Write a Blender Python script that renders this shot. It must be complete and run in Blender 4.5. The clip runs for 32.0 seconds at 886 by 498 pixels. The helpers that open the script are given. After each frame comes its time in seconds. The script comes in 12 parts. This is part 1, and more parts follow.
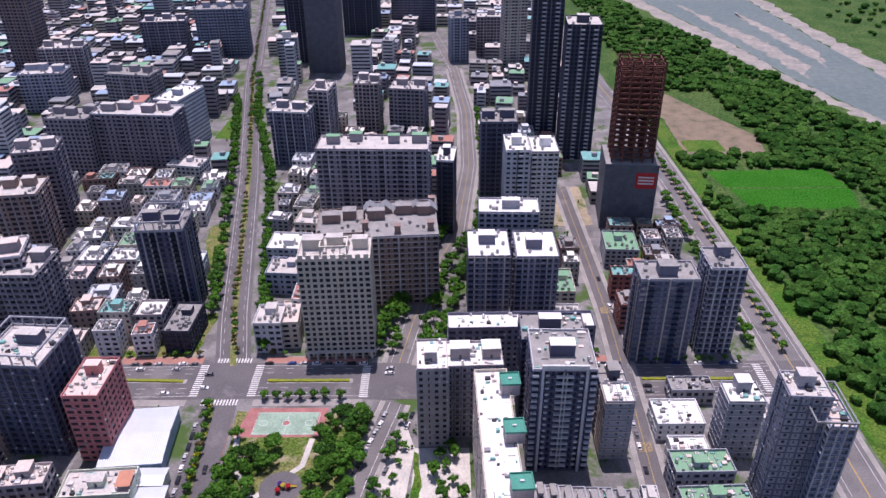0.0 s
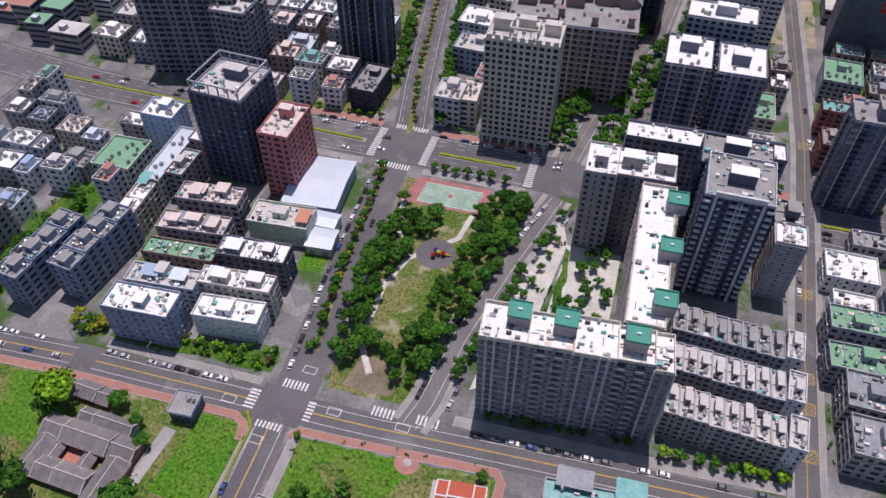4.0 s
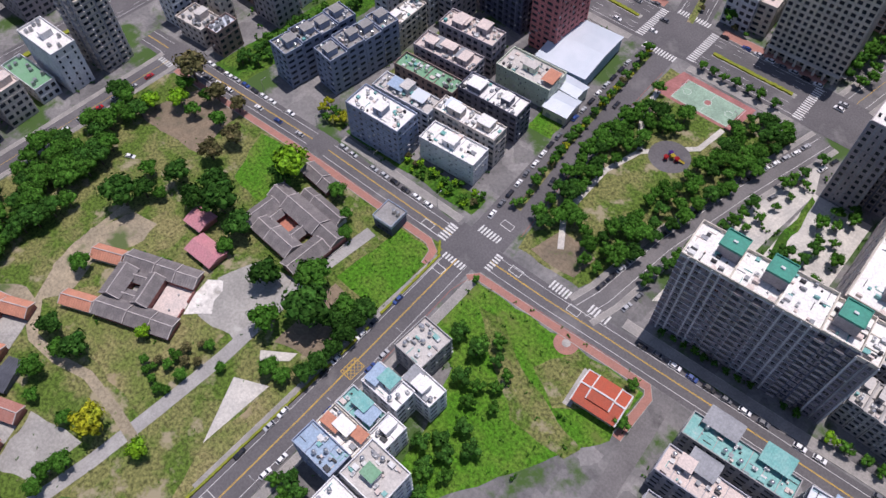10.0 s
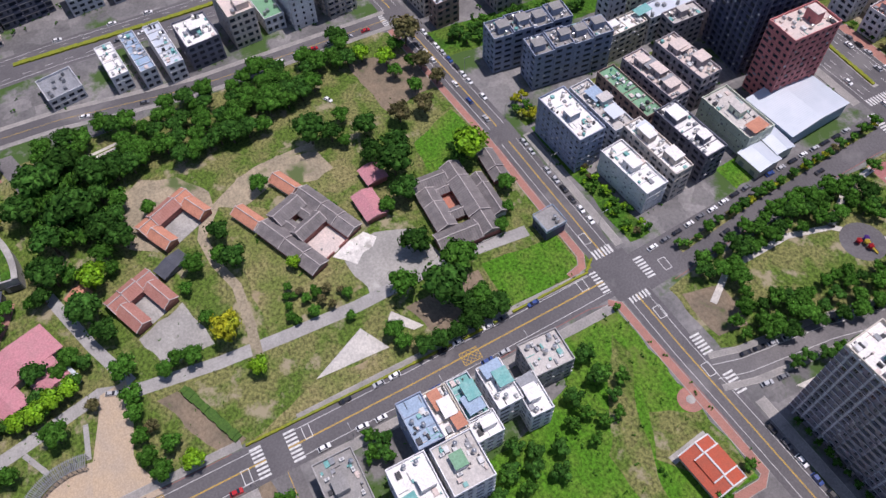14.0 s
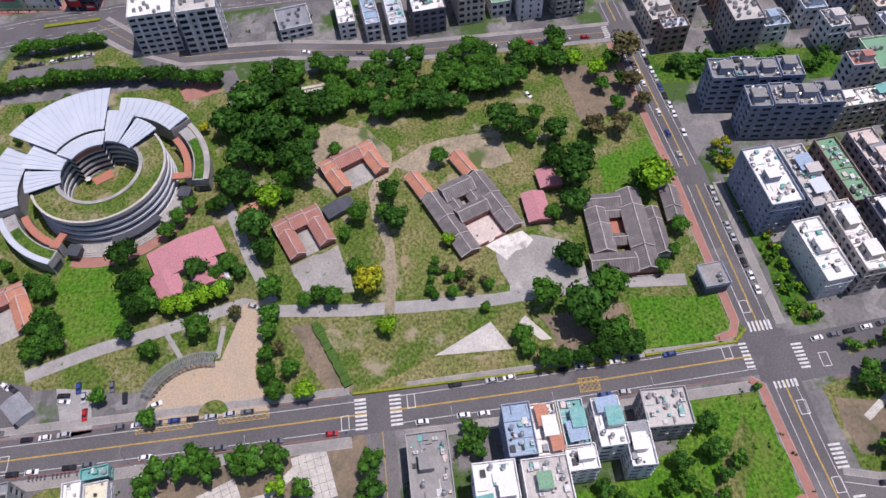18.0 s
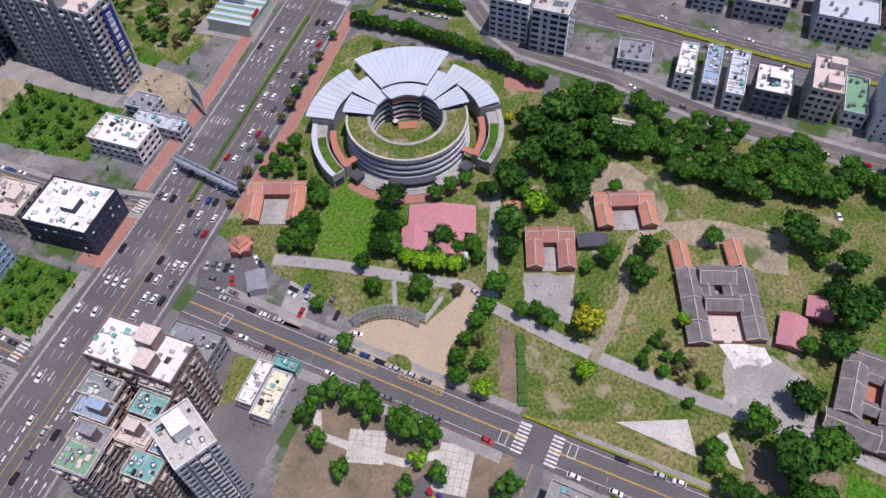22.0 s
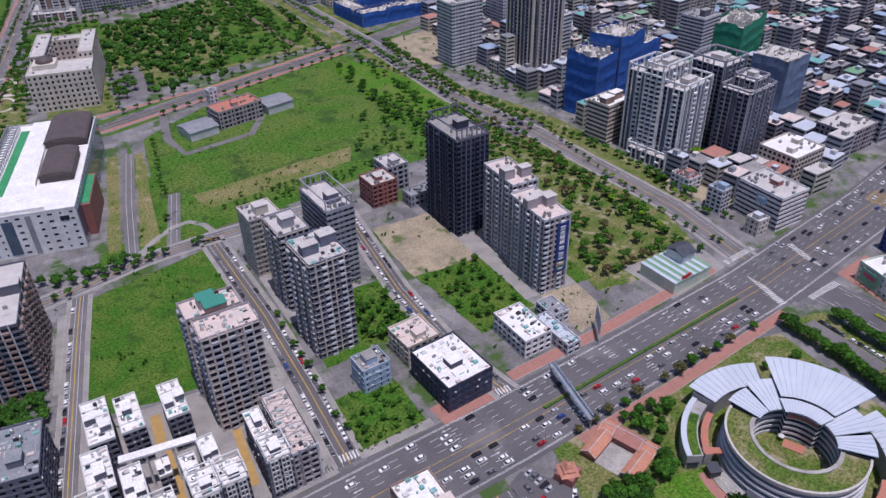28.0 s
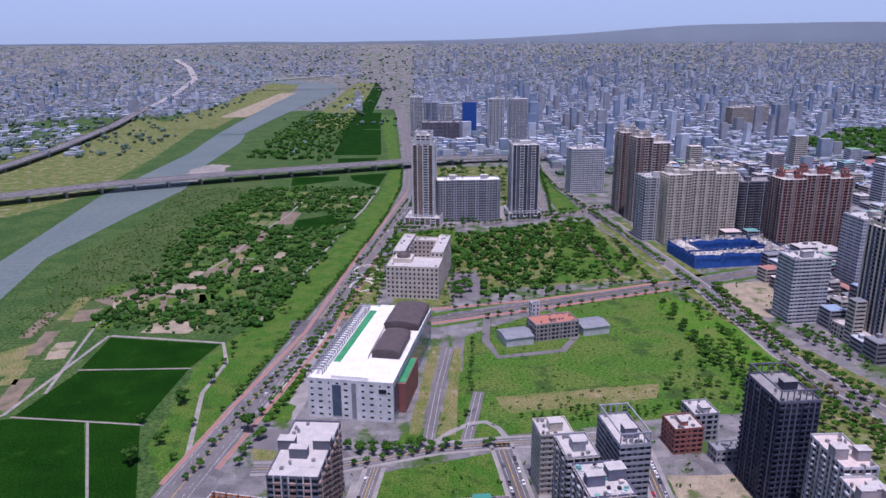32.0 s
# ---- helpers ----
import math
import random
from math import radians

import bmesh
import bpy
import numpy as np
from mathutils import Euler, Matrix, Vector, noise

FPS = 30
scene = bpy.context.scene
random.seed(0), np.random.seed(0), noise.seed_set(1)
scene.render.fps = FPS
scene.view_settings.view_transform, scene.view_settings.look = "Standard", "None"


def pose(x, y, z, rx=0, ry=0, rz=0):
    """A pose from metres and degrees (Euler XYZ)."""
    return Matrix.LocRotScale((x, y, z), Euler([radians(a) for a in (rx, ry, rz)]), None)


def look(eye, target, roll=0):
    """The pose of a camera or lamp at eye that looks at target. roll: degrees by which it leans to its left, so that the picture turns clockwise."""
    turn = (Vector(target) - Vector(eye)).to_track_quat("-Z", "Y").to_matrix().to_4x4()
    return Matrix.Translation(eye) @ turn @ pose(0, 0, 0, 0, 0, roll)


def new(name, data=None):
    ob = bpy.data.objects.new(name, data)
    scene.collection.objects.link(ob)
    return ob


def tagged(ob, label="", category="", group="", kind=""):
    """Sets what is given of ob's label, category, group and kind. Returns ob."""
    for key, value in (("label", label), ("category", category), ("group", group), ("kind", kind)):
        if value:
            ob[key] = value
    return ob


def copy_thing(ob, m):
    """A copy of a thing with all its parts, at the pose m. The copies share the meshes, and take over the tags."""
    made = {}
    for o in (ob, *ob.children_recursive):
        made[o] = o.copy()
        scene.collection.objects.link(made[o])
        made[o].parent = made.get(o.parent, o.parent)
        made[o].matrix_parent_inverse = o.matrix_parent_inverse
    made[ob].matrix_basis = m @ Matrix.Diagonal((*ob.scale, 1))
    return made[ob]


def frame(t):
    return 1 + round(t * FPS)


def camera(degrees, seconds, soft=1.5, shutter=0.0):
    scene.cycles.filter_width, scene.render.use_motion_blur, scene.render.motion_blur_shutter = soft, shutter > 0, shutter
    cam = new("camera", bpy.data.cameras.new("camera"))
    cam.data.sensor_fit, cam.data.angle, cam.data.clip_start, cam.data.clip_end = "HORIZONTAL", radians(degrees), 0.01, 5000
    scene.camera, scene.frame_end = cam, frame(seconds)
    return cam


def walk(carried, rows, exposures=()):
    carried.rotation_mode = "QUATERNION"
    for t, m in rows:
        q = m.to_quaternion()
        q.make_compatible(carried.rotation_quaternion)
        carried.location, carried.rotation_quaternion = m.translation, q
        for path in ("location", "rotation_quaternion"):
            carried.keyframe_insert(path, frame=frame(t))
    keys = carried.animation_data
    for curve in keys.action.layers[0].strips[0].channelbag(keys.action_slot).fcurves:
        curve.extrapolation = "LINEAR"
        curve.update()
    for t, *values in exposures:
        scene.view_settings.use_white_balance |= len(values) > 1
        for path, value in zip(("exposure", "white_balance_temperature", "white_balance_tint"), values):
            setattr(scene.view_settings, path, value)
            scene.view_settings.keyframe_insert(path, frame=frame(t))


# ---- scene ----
cam = camera(61.9, 32.0)
PATH = [
    (0.0, pose(0, 0, 240, 59.60, 0.38, -0.00)),
    (0.5, pose(0, 0, 240, 57.58, 0.33, 1.24)),
    (1.0, pose(0, 0, 240, 55.41, 0.22, 3.15)),
    (1.5, pose(0, 0, 240, 53.22, 0.16, 5.35)),
    (2.0, pose(0, 0, 240, 51.10, 0.15, 7.93)),
    (2.5, pose(0, 0, 240, 49.10, 0.15, 10.66)),
    (3.0, pose(0, 0, 240, 47.20, 0.21, 13.28)),
    (3.5, pose(0, 0, 240, 45.34, 0.22, 15.16)),
    (5.5, pose(0, 0, 240, 38.03, 0.39, 21.99)),
    (6.0, pose(0, 0, 240, 36.30, 0.44, 23.91)),
    (6.5, pose(0, 0, 240, 35.12, 0.52, 26.12)),
    (7.0, pose(0, 0, 240, 34.59, 0.57, 28.89)),
    (7.5, pose(0, 0, 240, 34.09, 0.60, 31.13)),
    (8.0, pose(0, 0, 240, 33.71, 0.62, 33.15)),
    (8.5, pose(0, 0, 240, 33.63, 0.62, 35.42)),
    (9.0, pose(0, 0, 240, 33.61, 0.70, 37.78)),
    (9.5, pose(0, 0, 240, 33.58, 0.72, 39.84)),
    (10.0, pose(0, 0, 240, 33.54, 0.79, 42.15)),
    (10.5, pose(0, 0, 240, 33.52, 0.82, 44.54)),
    (11.0, pose(0, 0, 240, 33.49, 0.88, 47.04)),
    (11.5, pose(0, 0, 240, 33.48, 1.00, 49.62)),
    (12.0, pose(0, 0, 240, 33.50, 1.10, 52.55)),
    (12.5, pose(0, 0, 240, 33.56, 1.13, 54.97)),
    (13.0, pose(0, 0, 240, 33.64, 1.17, 57.14)),
    (13.5, pose(0, 0, 240, 33.66, 1.24, 59.78)),
    (14.0, pose(0, 0, 240, 33.70, 1.37, 62.13)),
    (14.5, pose(0, 0, 240, 33.73, 1.35, 64.44)),
    (16.5, pose(0, 0, 240, 33.97, 1.36, 74.31)),
    (17.0, pose(0, 0, 240, 34.02, 1.37, 77.43)),
    (17.5, pose(0, 0, 240, 34.07, 1.45, 79.86)),
    (18.0, pose(0, 0, 240, 34.15, 1.47, 83.07)),
    (18.5, pose(0, 0, 240, 34.23, 1.51, 86.27)),
    (19.0, pose(0, 0, 240, 34.32, 1.52, 89.80)),
    (19.5, pose(0, 0, 240, 34.38, 1.50, 93.54)),
    (20.0, pose(0, 0, 240, 34.47, 1.49, 96.31)),
    (20.5, pose(0, 0, 240, 34.72, 1.55, 99.22)),
    (21.0, pose(0, 0, 240, 35.28, 1.51, 104.11)),
    (21.5, pose(0, 0, 240, 35.99, 1.41, 109.31)),
    (22.0, pose(0, 0, 240, 36.75, 1.35, 114.82)),
    (22.5, pose(0, 0, 240, 37.56, 1.27, 119.68)),
    (23.0, pose(0, 0, 240, 38.55, 1.28, 122.66)),
    (23.5, pose(0, 0, 240, 39.85, 1.35, 126.08)),
    (24.0, pose(0, 0, 240, 41.39, 1.30, 130.79)),
    (24.5, pose(0, 0, 240, 43.04, 1.28, 135.75)),
    (25.0, pose(0, 0, 240, 44.75, 1.21, 139.93)),
    (25.5, pose(0, 0, 240, 46.52, 1.19, 142.64)),
    (27.5, pose(0, 0, 240, 54.28, 1.09, 151.63)),
    (28.0, pose(0, 0, 240, 56.39, 1.02, 153.75)),
    (28.5, pose(0, 0, 240, 58.56, 0.94, 155.96)),
    (29.0, pose(0, 0, 240, 60.82, 0.84, 158.40)),
    (29.5, pose(0, 0, 240, 63.06, 0.81, 161.02)),
    (30.0, pose(0, 0, 240, 65.28, 0.72, 164.03)),
    (30.5, pose(0, 0, 240, 67.49, 0.57, 167.51)),
    (31.0, pose(0, 0, 240, 69.68, 0.45, 171.52)),
    (31.5, pose(0, 0, 240, 71.84, 0.31, 176.16)),
    (32.0, pose(0, 0, 240, 73.90, 0.20, 179.81)),
]
walk(cam, PATH, exposures=[(0, 0.30, 6400, 32), (3, 0.03, 6450, 26), (7, -0.06, 6550, 20), (12, 0.01, 6460, 22), (18, 0.0, 6500, 23), (22, -0.02, 6400, 24), (25, -0.17, 6300, 24), (29, -0.14, 6050, 28), (32, 0.03, 5900, 36)])

# ---- world and sun ----
world = bpy.data.worlds.new("sky")
scene.world = world
world.use_nodes = True
wn = world.node_tree
sky = wn.nodes.new("ShaderNodeTexSky")
sky.sky_type, sky.sun_disc = "NISHITA", False
SUN_DIR = Vector((-0.02, 0.23, 1.0)).normalized()
sky.sun_elevation = math.asin(SUN_DIR.z)
sky.sun_rotation = math.atan2(SUN_DIR.x, SUN_DIR.y)
sky.altitude, sky.air_density, sky.dust_density, sky.ozone_density = 0, 1.0, 0.7, 2.0
wn.nodes["Background"].inputs["Strength"].default_value = 0.095
wn.links.new(sky.outputs[0], wn.nodes["Background"].inputs[0])
sun = new("sun", bpy.data.lights.new("sun", "SUN"))
sun.data.energy, sun.data.angle, sun.data.color = 3.7, radians(0.6), (1.0, 0.97, 0.93)
sun.matrix_world = look(SUN_DIR * 100, (0, 0, 0))

# ---- materials ----
MATS = {}


def rgb(c):
    return (c[0], c[1], c[2], 1.0)


def material(name, base, second=None, scale=0.15, amount=0.5, rough=0.85, fine=2.0, bump=0.0, metal=0.0, vary=0.0,
             stain=None, stain_scale=0.05, stain_at=0.55, spec=0.3, parcels=0.0, island=0.0):
    """A surface with two scales of variation, optional stains, per-object variation and fine relief."""
    m = bpy.data.materials.new(name)
    m.use_nodes = True
    n, l = m.node_tree.nodes, m.node_tree.links
    bsdf = n["Principled BSDF"]
    tc = n.new("ShaderNodeTexCoord")
    out = tc.outputs["Object"]

    def nz(s, detail=4.0, rough_=0.6):
        t = n.new("ShaderNodeTexNoise")
        t.inputs["Scale"].default_value, t.inputs["Detail"].default_value = s, detail
        t.inputs["Roughness"].default_value = rough_
        l.new(out, t.inputs["Vector"])
        return t.outputs["Fac"]

    def ramp(fac, lo, hi):
        r = n.new("ShaderNodeMapRange")
        r.inputs["From Min"].default_value, r.inputs["From Max"].default_value = lo, hi
        l.new(fac, r.inputs["Value"])
        return r.outputs["Result"]

    def mix(fac, a, b, mode="MIX"):
        x = n.new("ShaderNodeMix")
        x.data_type, x.blend_type = "RGBA", mode
        for key, v in ((0, fac), (6, a), (7, b)):
            if isinstance(v, (tuple, list)):
                x.inputs[key].default_value = v
            elif isinstance(v, (int, float)):
                x.inputs[key].default_value = v
            else:
                l.new(v, x.inputs[key])
        return x.outputs[2]

    second = second or tuple(c * 0.72 for c in base)
    big = ramp(nz(scale), 0.5 - 0.2 * (1.25 - amount), 0.5 + 0.2 * (1.25 - amount))
    col = mix(big, rgb(base), rgb(second))
    small = nz(fine, 3.0, 0.7)
    grain = 0.2 if rough < 0.95 else 0.3 if name in ("sand", "gravel", "soil") else 0.72
    col = mix(grain, col, mix(ramp(small, 0.36, 0.64), (0.2, 0.2, 0.2, 1), (1.6, 1.6, 1.6, 1)), "MULTIPLY") if fine else col
    if parcels:
        vo = n.new("ShaderNodeTexVoronoi")
        vo.distance = "CHEBYCHEV"
        vo.inputs["Scale"].default_value = parcels
        l.new(out, vo.inputs["Vector"])
        bw = n.new("ShaderNodeRGBToBW")
        l.new(vo.outputs["Color"], bw.inputs["Color"])
        col = mix(0.4, col, mix(ramp(bw.outputs["Val"], 0.2, 0.8), (0.55, 0.54, 0.53, 1), (1.5, 1.47, 1.42, 1)), "MULTIPLY")
    if stain:
        col = mix(ramp(nz(stain_scale, 6.0, 0.65), stain_at, stain_at + 0.08), col, rgb(stain))
    if vary:
        info = n.new("ShaderNodeObjectInfo")
        v = n.new("ShaderNodeMapRange")
        v.inputs["To Min"].default_value, v.inputs["To Max"].default_value = 1 - vary, 1 + vary
        l.new(info.outputs["Random"], v.inputs["Value"])
        hsv = n.new("ShaderNodeHueSaturation")
        l.new(v.outputs["Result"], hsv.inputs["Value"])
        l.new(col, hsv.inputs["Color"])
        col = hsv.outputs["Color"]
    if island:
        geo = n.new("ShaderNodeNewGeometry")
        iv = n.new("ShaderNodeMapRange")
        iv.inputs["To Min"].default_value, iv.inputs["To Max"].default_value = 1 - island, 1 + island
        l.new(geo.outputs["Random Per Island"], iv.inputs["Value"])
        ih = n.new("ShaderNodeHueSaturation")
        l.new(iv.outputs["Result"], ih.inputs["Value"])
        l.new(col, ih.inputs["Color"])
        col = ih.outputs["Color"]
    l.new(col, bsdf.inputs["Base Color"])
    bsdf.inputs["Roughness"].default_value = rough
    bsdf.inputs["Metallic"].default_value = metal
    bsdf.inputs["Specular IOR Level"].default_value = spec
    if bump:
        b = n.new("ShaderNodeBump")
        b.inputs["Strength"].default_value, b.inputs["Distance"].default_value = 0.6, bump
        l.new(small, b.inputs["Height"])
        l.new(b.outputs["Normal"], bsdf.inputs["Normal"])
    MATS[name] = m
    return m


M = material
# ground covers
M("asphalt", (0.138, 0.130, 0.136), (0.108, 0.103, 0.108), 0.04, 0.6, 0.9, 1.2, 0.01, stain=(0.172, 0.163, 0.165), stain_scale=0.03, stain_at=0.58)
M("asphalt_old", (0.185, 0.175, 0.175), (0.14, 0.133, 0.135), 0.05, 0.6, 0.9, 1.2, 0.01, stain=(0.10, 0.097, 0.098), stain_scale=0.06, stain_at=0.6)
M("paint_white", (0.72, 0.72, 0.7), None, 0.6, 0.5, 0.7, 3.0)
M("paint_yellow", (0.62, 0.40, 0.07), None, 0.6, 0.5, 0.7, 3.0)
M("pavement_red", (0.40, 0.19, 0.15), (0.33, 0.17, 0.14), 0.3, 0.6, 0.9, 2.5)
M("pavement_grey", (0.33, 0.31, 0.29), (0.25, 0.24, 0.23), 0.12, 0.6, 0.9, 1.5)
M("concrete", (0.42, 0.40, 0.37), (0.30, 0.29, 0.27), 0.12, 0.7, 0.9, 1.2, stain=(0.25, 0.24, 0.22), stain_scale=0.12, stain_at=0.6)
M("yard_grit", (0.36, 0.345, 0.32), (0.29, 0.28, 0.26), 0.08, 0.8, 0.9, 0.9, stain=(0.44, 0.425, 0.40), stain_scale=0.09, stain_at=0.58)
M("path_grey", (0.37, 0.36, 0.345), (0.30, 0.29, 0.28), 0.15, 0.7, 0.9, 1.2, stain=(0.24, 0.235, 0.225), stain_scale=0.12, stain_at=0.62)
M("concrete_white", (0.74, 0.71, 0.66), (0.60, 0.57, 0.53), 0.15, 0.7, 0.9, 0.7, stain=(0.36, 0.34, 0.31), stain_scale=0.16, stain_at=0.56)
M("concrete_pale", (0.58, 0.55, 0.50), (0.45, 0.43, 0.40), 0.12, 0.6, 0.9, 1.0)
M("plaza_tan", (0.47, 0.36, 0.25), (0.42, 0.34, 0.26), 0.1, 0.6, 0.9, 1.5)
M("urban_ground", (0.215, 0.208, 0.208), (0.145, 0.142, 0.145), 0.05, 0.8, 0.9, 0.7, parcels=0.11, stain=(0.055, 0.105, 0.025), stain_scale=0.035, stain_at=0.515)
M("grass", (0.086, 0.140, 0.022), (0.172, 0.176, 0.062), 0.07, 0.95, 1.0, 0.8, 0.12, stain=(0.30, 0.26, 0.17), stain_scale=0.075, stain_at=0.56)
M("grass_lush", (0.045, 0.135, 0.010), (0.085, 0.15, 0.020), 0.06, 0.9, 1.0, 0.8, 0.3, stain=(0.032, 0.085, 0.010), stain_scale=0.09, stain_at=0.55)
M("meadow", (0.058, 0.148, 0.014), (0.095, 0.155, 0.026), 0.03, 0.9, 1.0, 0.5, 0.3, stain=(0.035, 0.08, 0.014), stain_scale=0.035, stain_at=0.54)
M("grass_vivid", (0.062, 0.18, 0.010), (0.095, 0.185, 0.020), 0.06, 0.9, 1.0, 0.8, 0.3, stain=(0.13, 0.16, 0.04), stain_scale=0.06, stain_at=0.57)
M("grass_dry", (0.22, 0.20, 0.085), (0.13, 0.165, 0.04), 0.05, 0.8, 1.0, 0.8, 0.12, stain=(0.30, 0.24, 0.15), stain_scale=0.06, stain_at=0.58)
M("soil", (0.24, 0.185, 0.13), (0.17, 0.14, 0.10), 0.1, 0.7, 1.0, 0.8, 0.15, stain=(0.09, 0.12, 0.04), stain_scale=0.1, stain_at=0.6)
M("sand", (0.38, 0.315, 0.22), (0.28, 0.24, 0.17), 0.08, 0.8, 1.0, 0.8, 0.1, stain=(0.10, 0.135, 0.05), stain_scale=0.05, stain_at=0.555)
M("paddy", (0.005, 0.034, 0.003), (0.009, 0.046, 0.004), 0.03, 0.7, 1.0, 0.9, 0.05, spec=0.03, stain=(0.014, 0.058, 0.006), stain_scale=0.06, stain_at=0.6)
# north paddies: same crop, colour brightened for light seen towards the sun
M("paddy_sunward", (0.02, 0.13, 0.010), (0.03, 0.15, 0.015), 0.03, 0.7, 1.0, 0.9, 0.05, spec=0.05)
# leaves of far trees, with haze put into the paler, greyed green
M("leaf_haze", (0.085, 0.135, 0.10), (0.12, 0.17, 0.13), 0.02, 0.7, 0.95, 0.2, spec=0.05, island=0.3)
M("scrub", (0.034, 0.09, 0.016), (0.062, 0.115, 0.026), 0.03, 0.9, 1.0, 0.35, 0.6, stain=(0.15, 0.135, 0.08), stain_scale=0.03, stain_at=0.68)
M("reeds", (0.048, 0.096, 0.02), (0.07, 0.112, 0.03), 0.02, 0.9, 1.0, 0.45, 0.5, stain=(0.04, 0.085, 0.02), stain_scale=0.05, stain_at=0.55)
M("meadow_pale", (0.12, 0.17, 0.045), (0.16, 0.18, 0.075), 0.06, 0.8, 1.0, 0.8, 0.2)
M("water", (0.125, 0.165, 0.16), (0.15, 0.185, 0.175), 0.008, 0.6, 0.5, 0.15, spec=0.15)
M("gravel", (0.33, 0.30, 0.265), (0.25, 0.24, 0.22), 0.05, 0.7, 1.0, 0.2)
M("court_green", (0.30, 0.43, 0.33), None, 0.2, 0.4, 0.85, 1.0)
M("court_red", (0.40, 0.17, 0.16), None, 0.2, 0.4, 0.85, 1.0)
M("turf_green", (0.05, 0.32, 0.14), None, 0.2, 0.4, 0.9, 1.0)
# walls
WALLS = {
    "tile_navy": (0.085, 0.094, 0.16), "tile_slate": (0.165, 0.172, 0.24), "tile_mauve": (0.285, 0.262, 0.30),
    "tile_dark": (0.15, 0.155, 0.20), "tile_charcoal": (0.045, 0.052, 0.09), "tile_grey": (0.37, 0.375, 0.42),
    "tile_light": (0.60, 0.61, 0.64), "tile_white": (0.74, 0.74, 0.75), "tile_beige": (0.62, 0.55, 0.49),
    "tile_taupe": (0.40, 0.36, 0.375), "tile_brown": (0.30, 0.21, 0.185), "tile_red": (0.33, 0.13, 0.115),
    "tile_pink": (0.58, 0.21, 0.21), "tile_blue": (0.30, 0.345, 0.45), "paint_mint": (0.62, 0.68, 0.56),
    "paint_sky": (0.42, 0.53, 0.68), "concrete_wall": (0.38, 0.37, 0.365), "tile_cream": (0.64, 0.585, 0.50),
}
for key, c in WALLS.items():
    M(key, c, tuple(v * 0.8 for v in c), 0.12, 0.6, 0.6, 1.6, 0.0, vary=0.05, stain=tuple(v * 0.62 for v in c), stain_scale=0.16, stain_at=0.64)
M("glass_dark", (0.020, 0.024, 0.036), (0.032, 0.037, 0.052), 0.35, 0.5, 0.22, 0.0, spec=0.28)
M("glass_pane", (0.024, 0.028, 0.040), (0.06, 0.065, 0.075), 0.8, 0.5, 0.12, 0.0, vary=0.6, spec=0.4)
M("glass_blue", (0.07, 0.11, 0.17), (0.05, 0.08, 0.13), 0.3, 0.5, 0.08, 0.0, spec=0.7)
M("curtain", (0.32, 0.31, 0.29), None, 0.8, 0.5, 0.5, 0.0, vary=0.4)
M("frame_metal", (0.35, 0.36, 0.37), None, 0.8, 0.3, 0.4, 0.0, metal=0.6)
M("frame_white", (0.68, 0.68, 0.67), None, 0.8, 0.3, 0.6, 0.0)
M("frame_dark", (0.04, 0.042, 0.05), None, 0.8, 0.3, 0.5, 0.0)
# roofs
M("roof_white", (0.82, 0.81, 0.79), (0.72, 0.70, 0.67), 0.12, 0.6, 0.8, 1.4, stain=(0.52, 0.49, 0.46), stain_scale=0.14, stain_at=0.66)
M("roof_pale", (0.56, 0.53, 0.50), (0.46, 0.44, 0.42), 0.15, 0.6, 0.85, 1.5, stain=(0.32, 0.30, 0.28), stain_scale=0.2, stain_at=0.6)
M("roof_cream", (0.74, 0.70, 0.52), (0.66, 0.62, 0.46), 0.3, 0.5, 0.7, 1.5)
M("roof_pinkish", (0.66, 0.55, 0.50), (0.58, 0.50, 0.46), 0.15, 0.6, 0.85, 1.5, stain=(0.42, 0.38, 0.36), stain_scale=0.2, stain_at=0.64)
M("roof_grey", (0.32, 0.31, 0.30), (0.24, 0.235, 0.23), 0.15, 0.6, 0.9, 1.5, stain=(0.17, 0.17, 0.165), stain_scale=0.22, stain_at=0.6)
M("roof_green", (0.16, 0.34, 0.20), (0.20, 0.36, 0.24), 0.2, 0.6, 0.85, 1.5, stain=(0.32, 0.38, 0.32), stain_scale=0.25, stain_at=0.64)
M("roof_teal", (0.045, 0.27, 0.20), (0.05, 0.24, 0.19), 0.25, 0.6, 0.6, 1.5)
M("metal_white", (0.56, 0.60, 0.66), (0.50, 0.55, 0.61), 0.1, 0.6, 0.5, 0.0, metal=0.1, stain=(0.44, 0.46, 0.48), stain_scale=0.1, stain_at=0.66)
M("metal_blue", (0.32, 0.42, 0.55), (0.26, 0.36, 0.48), 0.2, 0.6, 0.5, 1.5)
M("metal_teal", (0.12, 0.36, 0.34), (0.20, 0.42, 0.40), 0.3, 0.6, 0.5, 1.5, stain=(0.35, 0.45, 0.44), stain_scale=0.3, stain_at=0.6)
M("metal_pink", (0.52, 0.22, 0.25), (0.47, 0.22, 0.24), 0.25, 0.6, 0.6, 1.5)
M("metal_grey", (0.28, 0.29, 0.31), (0.22, 0.23, 0.25), 0.2, 0.6, 0.5, 1.2)
M("barrel_brown", (0.115, 0.09, 0.088), (0.09, 0.072, 0.072), 0.2, 0.6, 0.6, 1.0)
M("metal_dark", (0.085, 0.09, 0.11), None, 0.3, 0.5, 0.45, 1.2)
M("steel", (0.62, 0.62, 0.61), None, 0.8, 0.4, 0.28, 0.0, metal=0.9)
M("rust", (0.16, 0.055, 0.04), (0.11, 0.045, 0.035), 0.3, 0.6, 0.85, 1.0)
M("tile_roof_red", (0.48, 0.10, 0.055), (0.40, 0.10, 0.06), 0.3, 0.6, 0.75, 2.5)
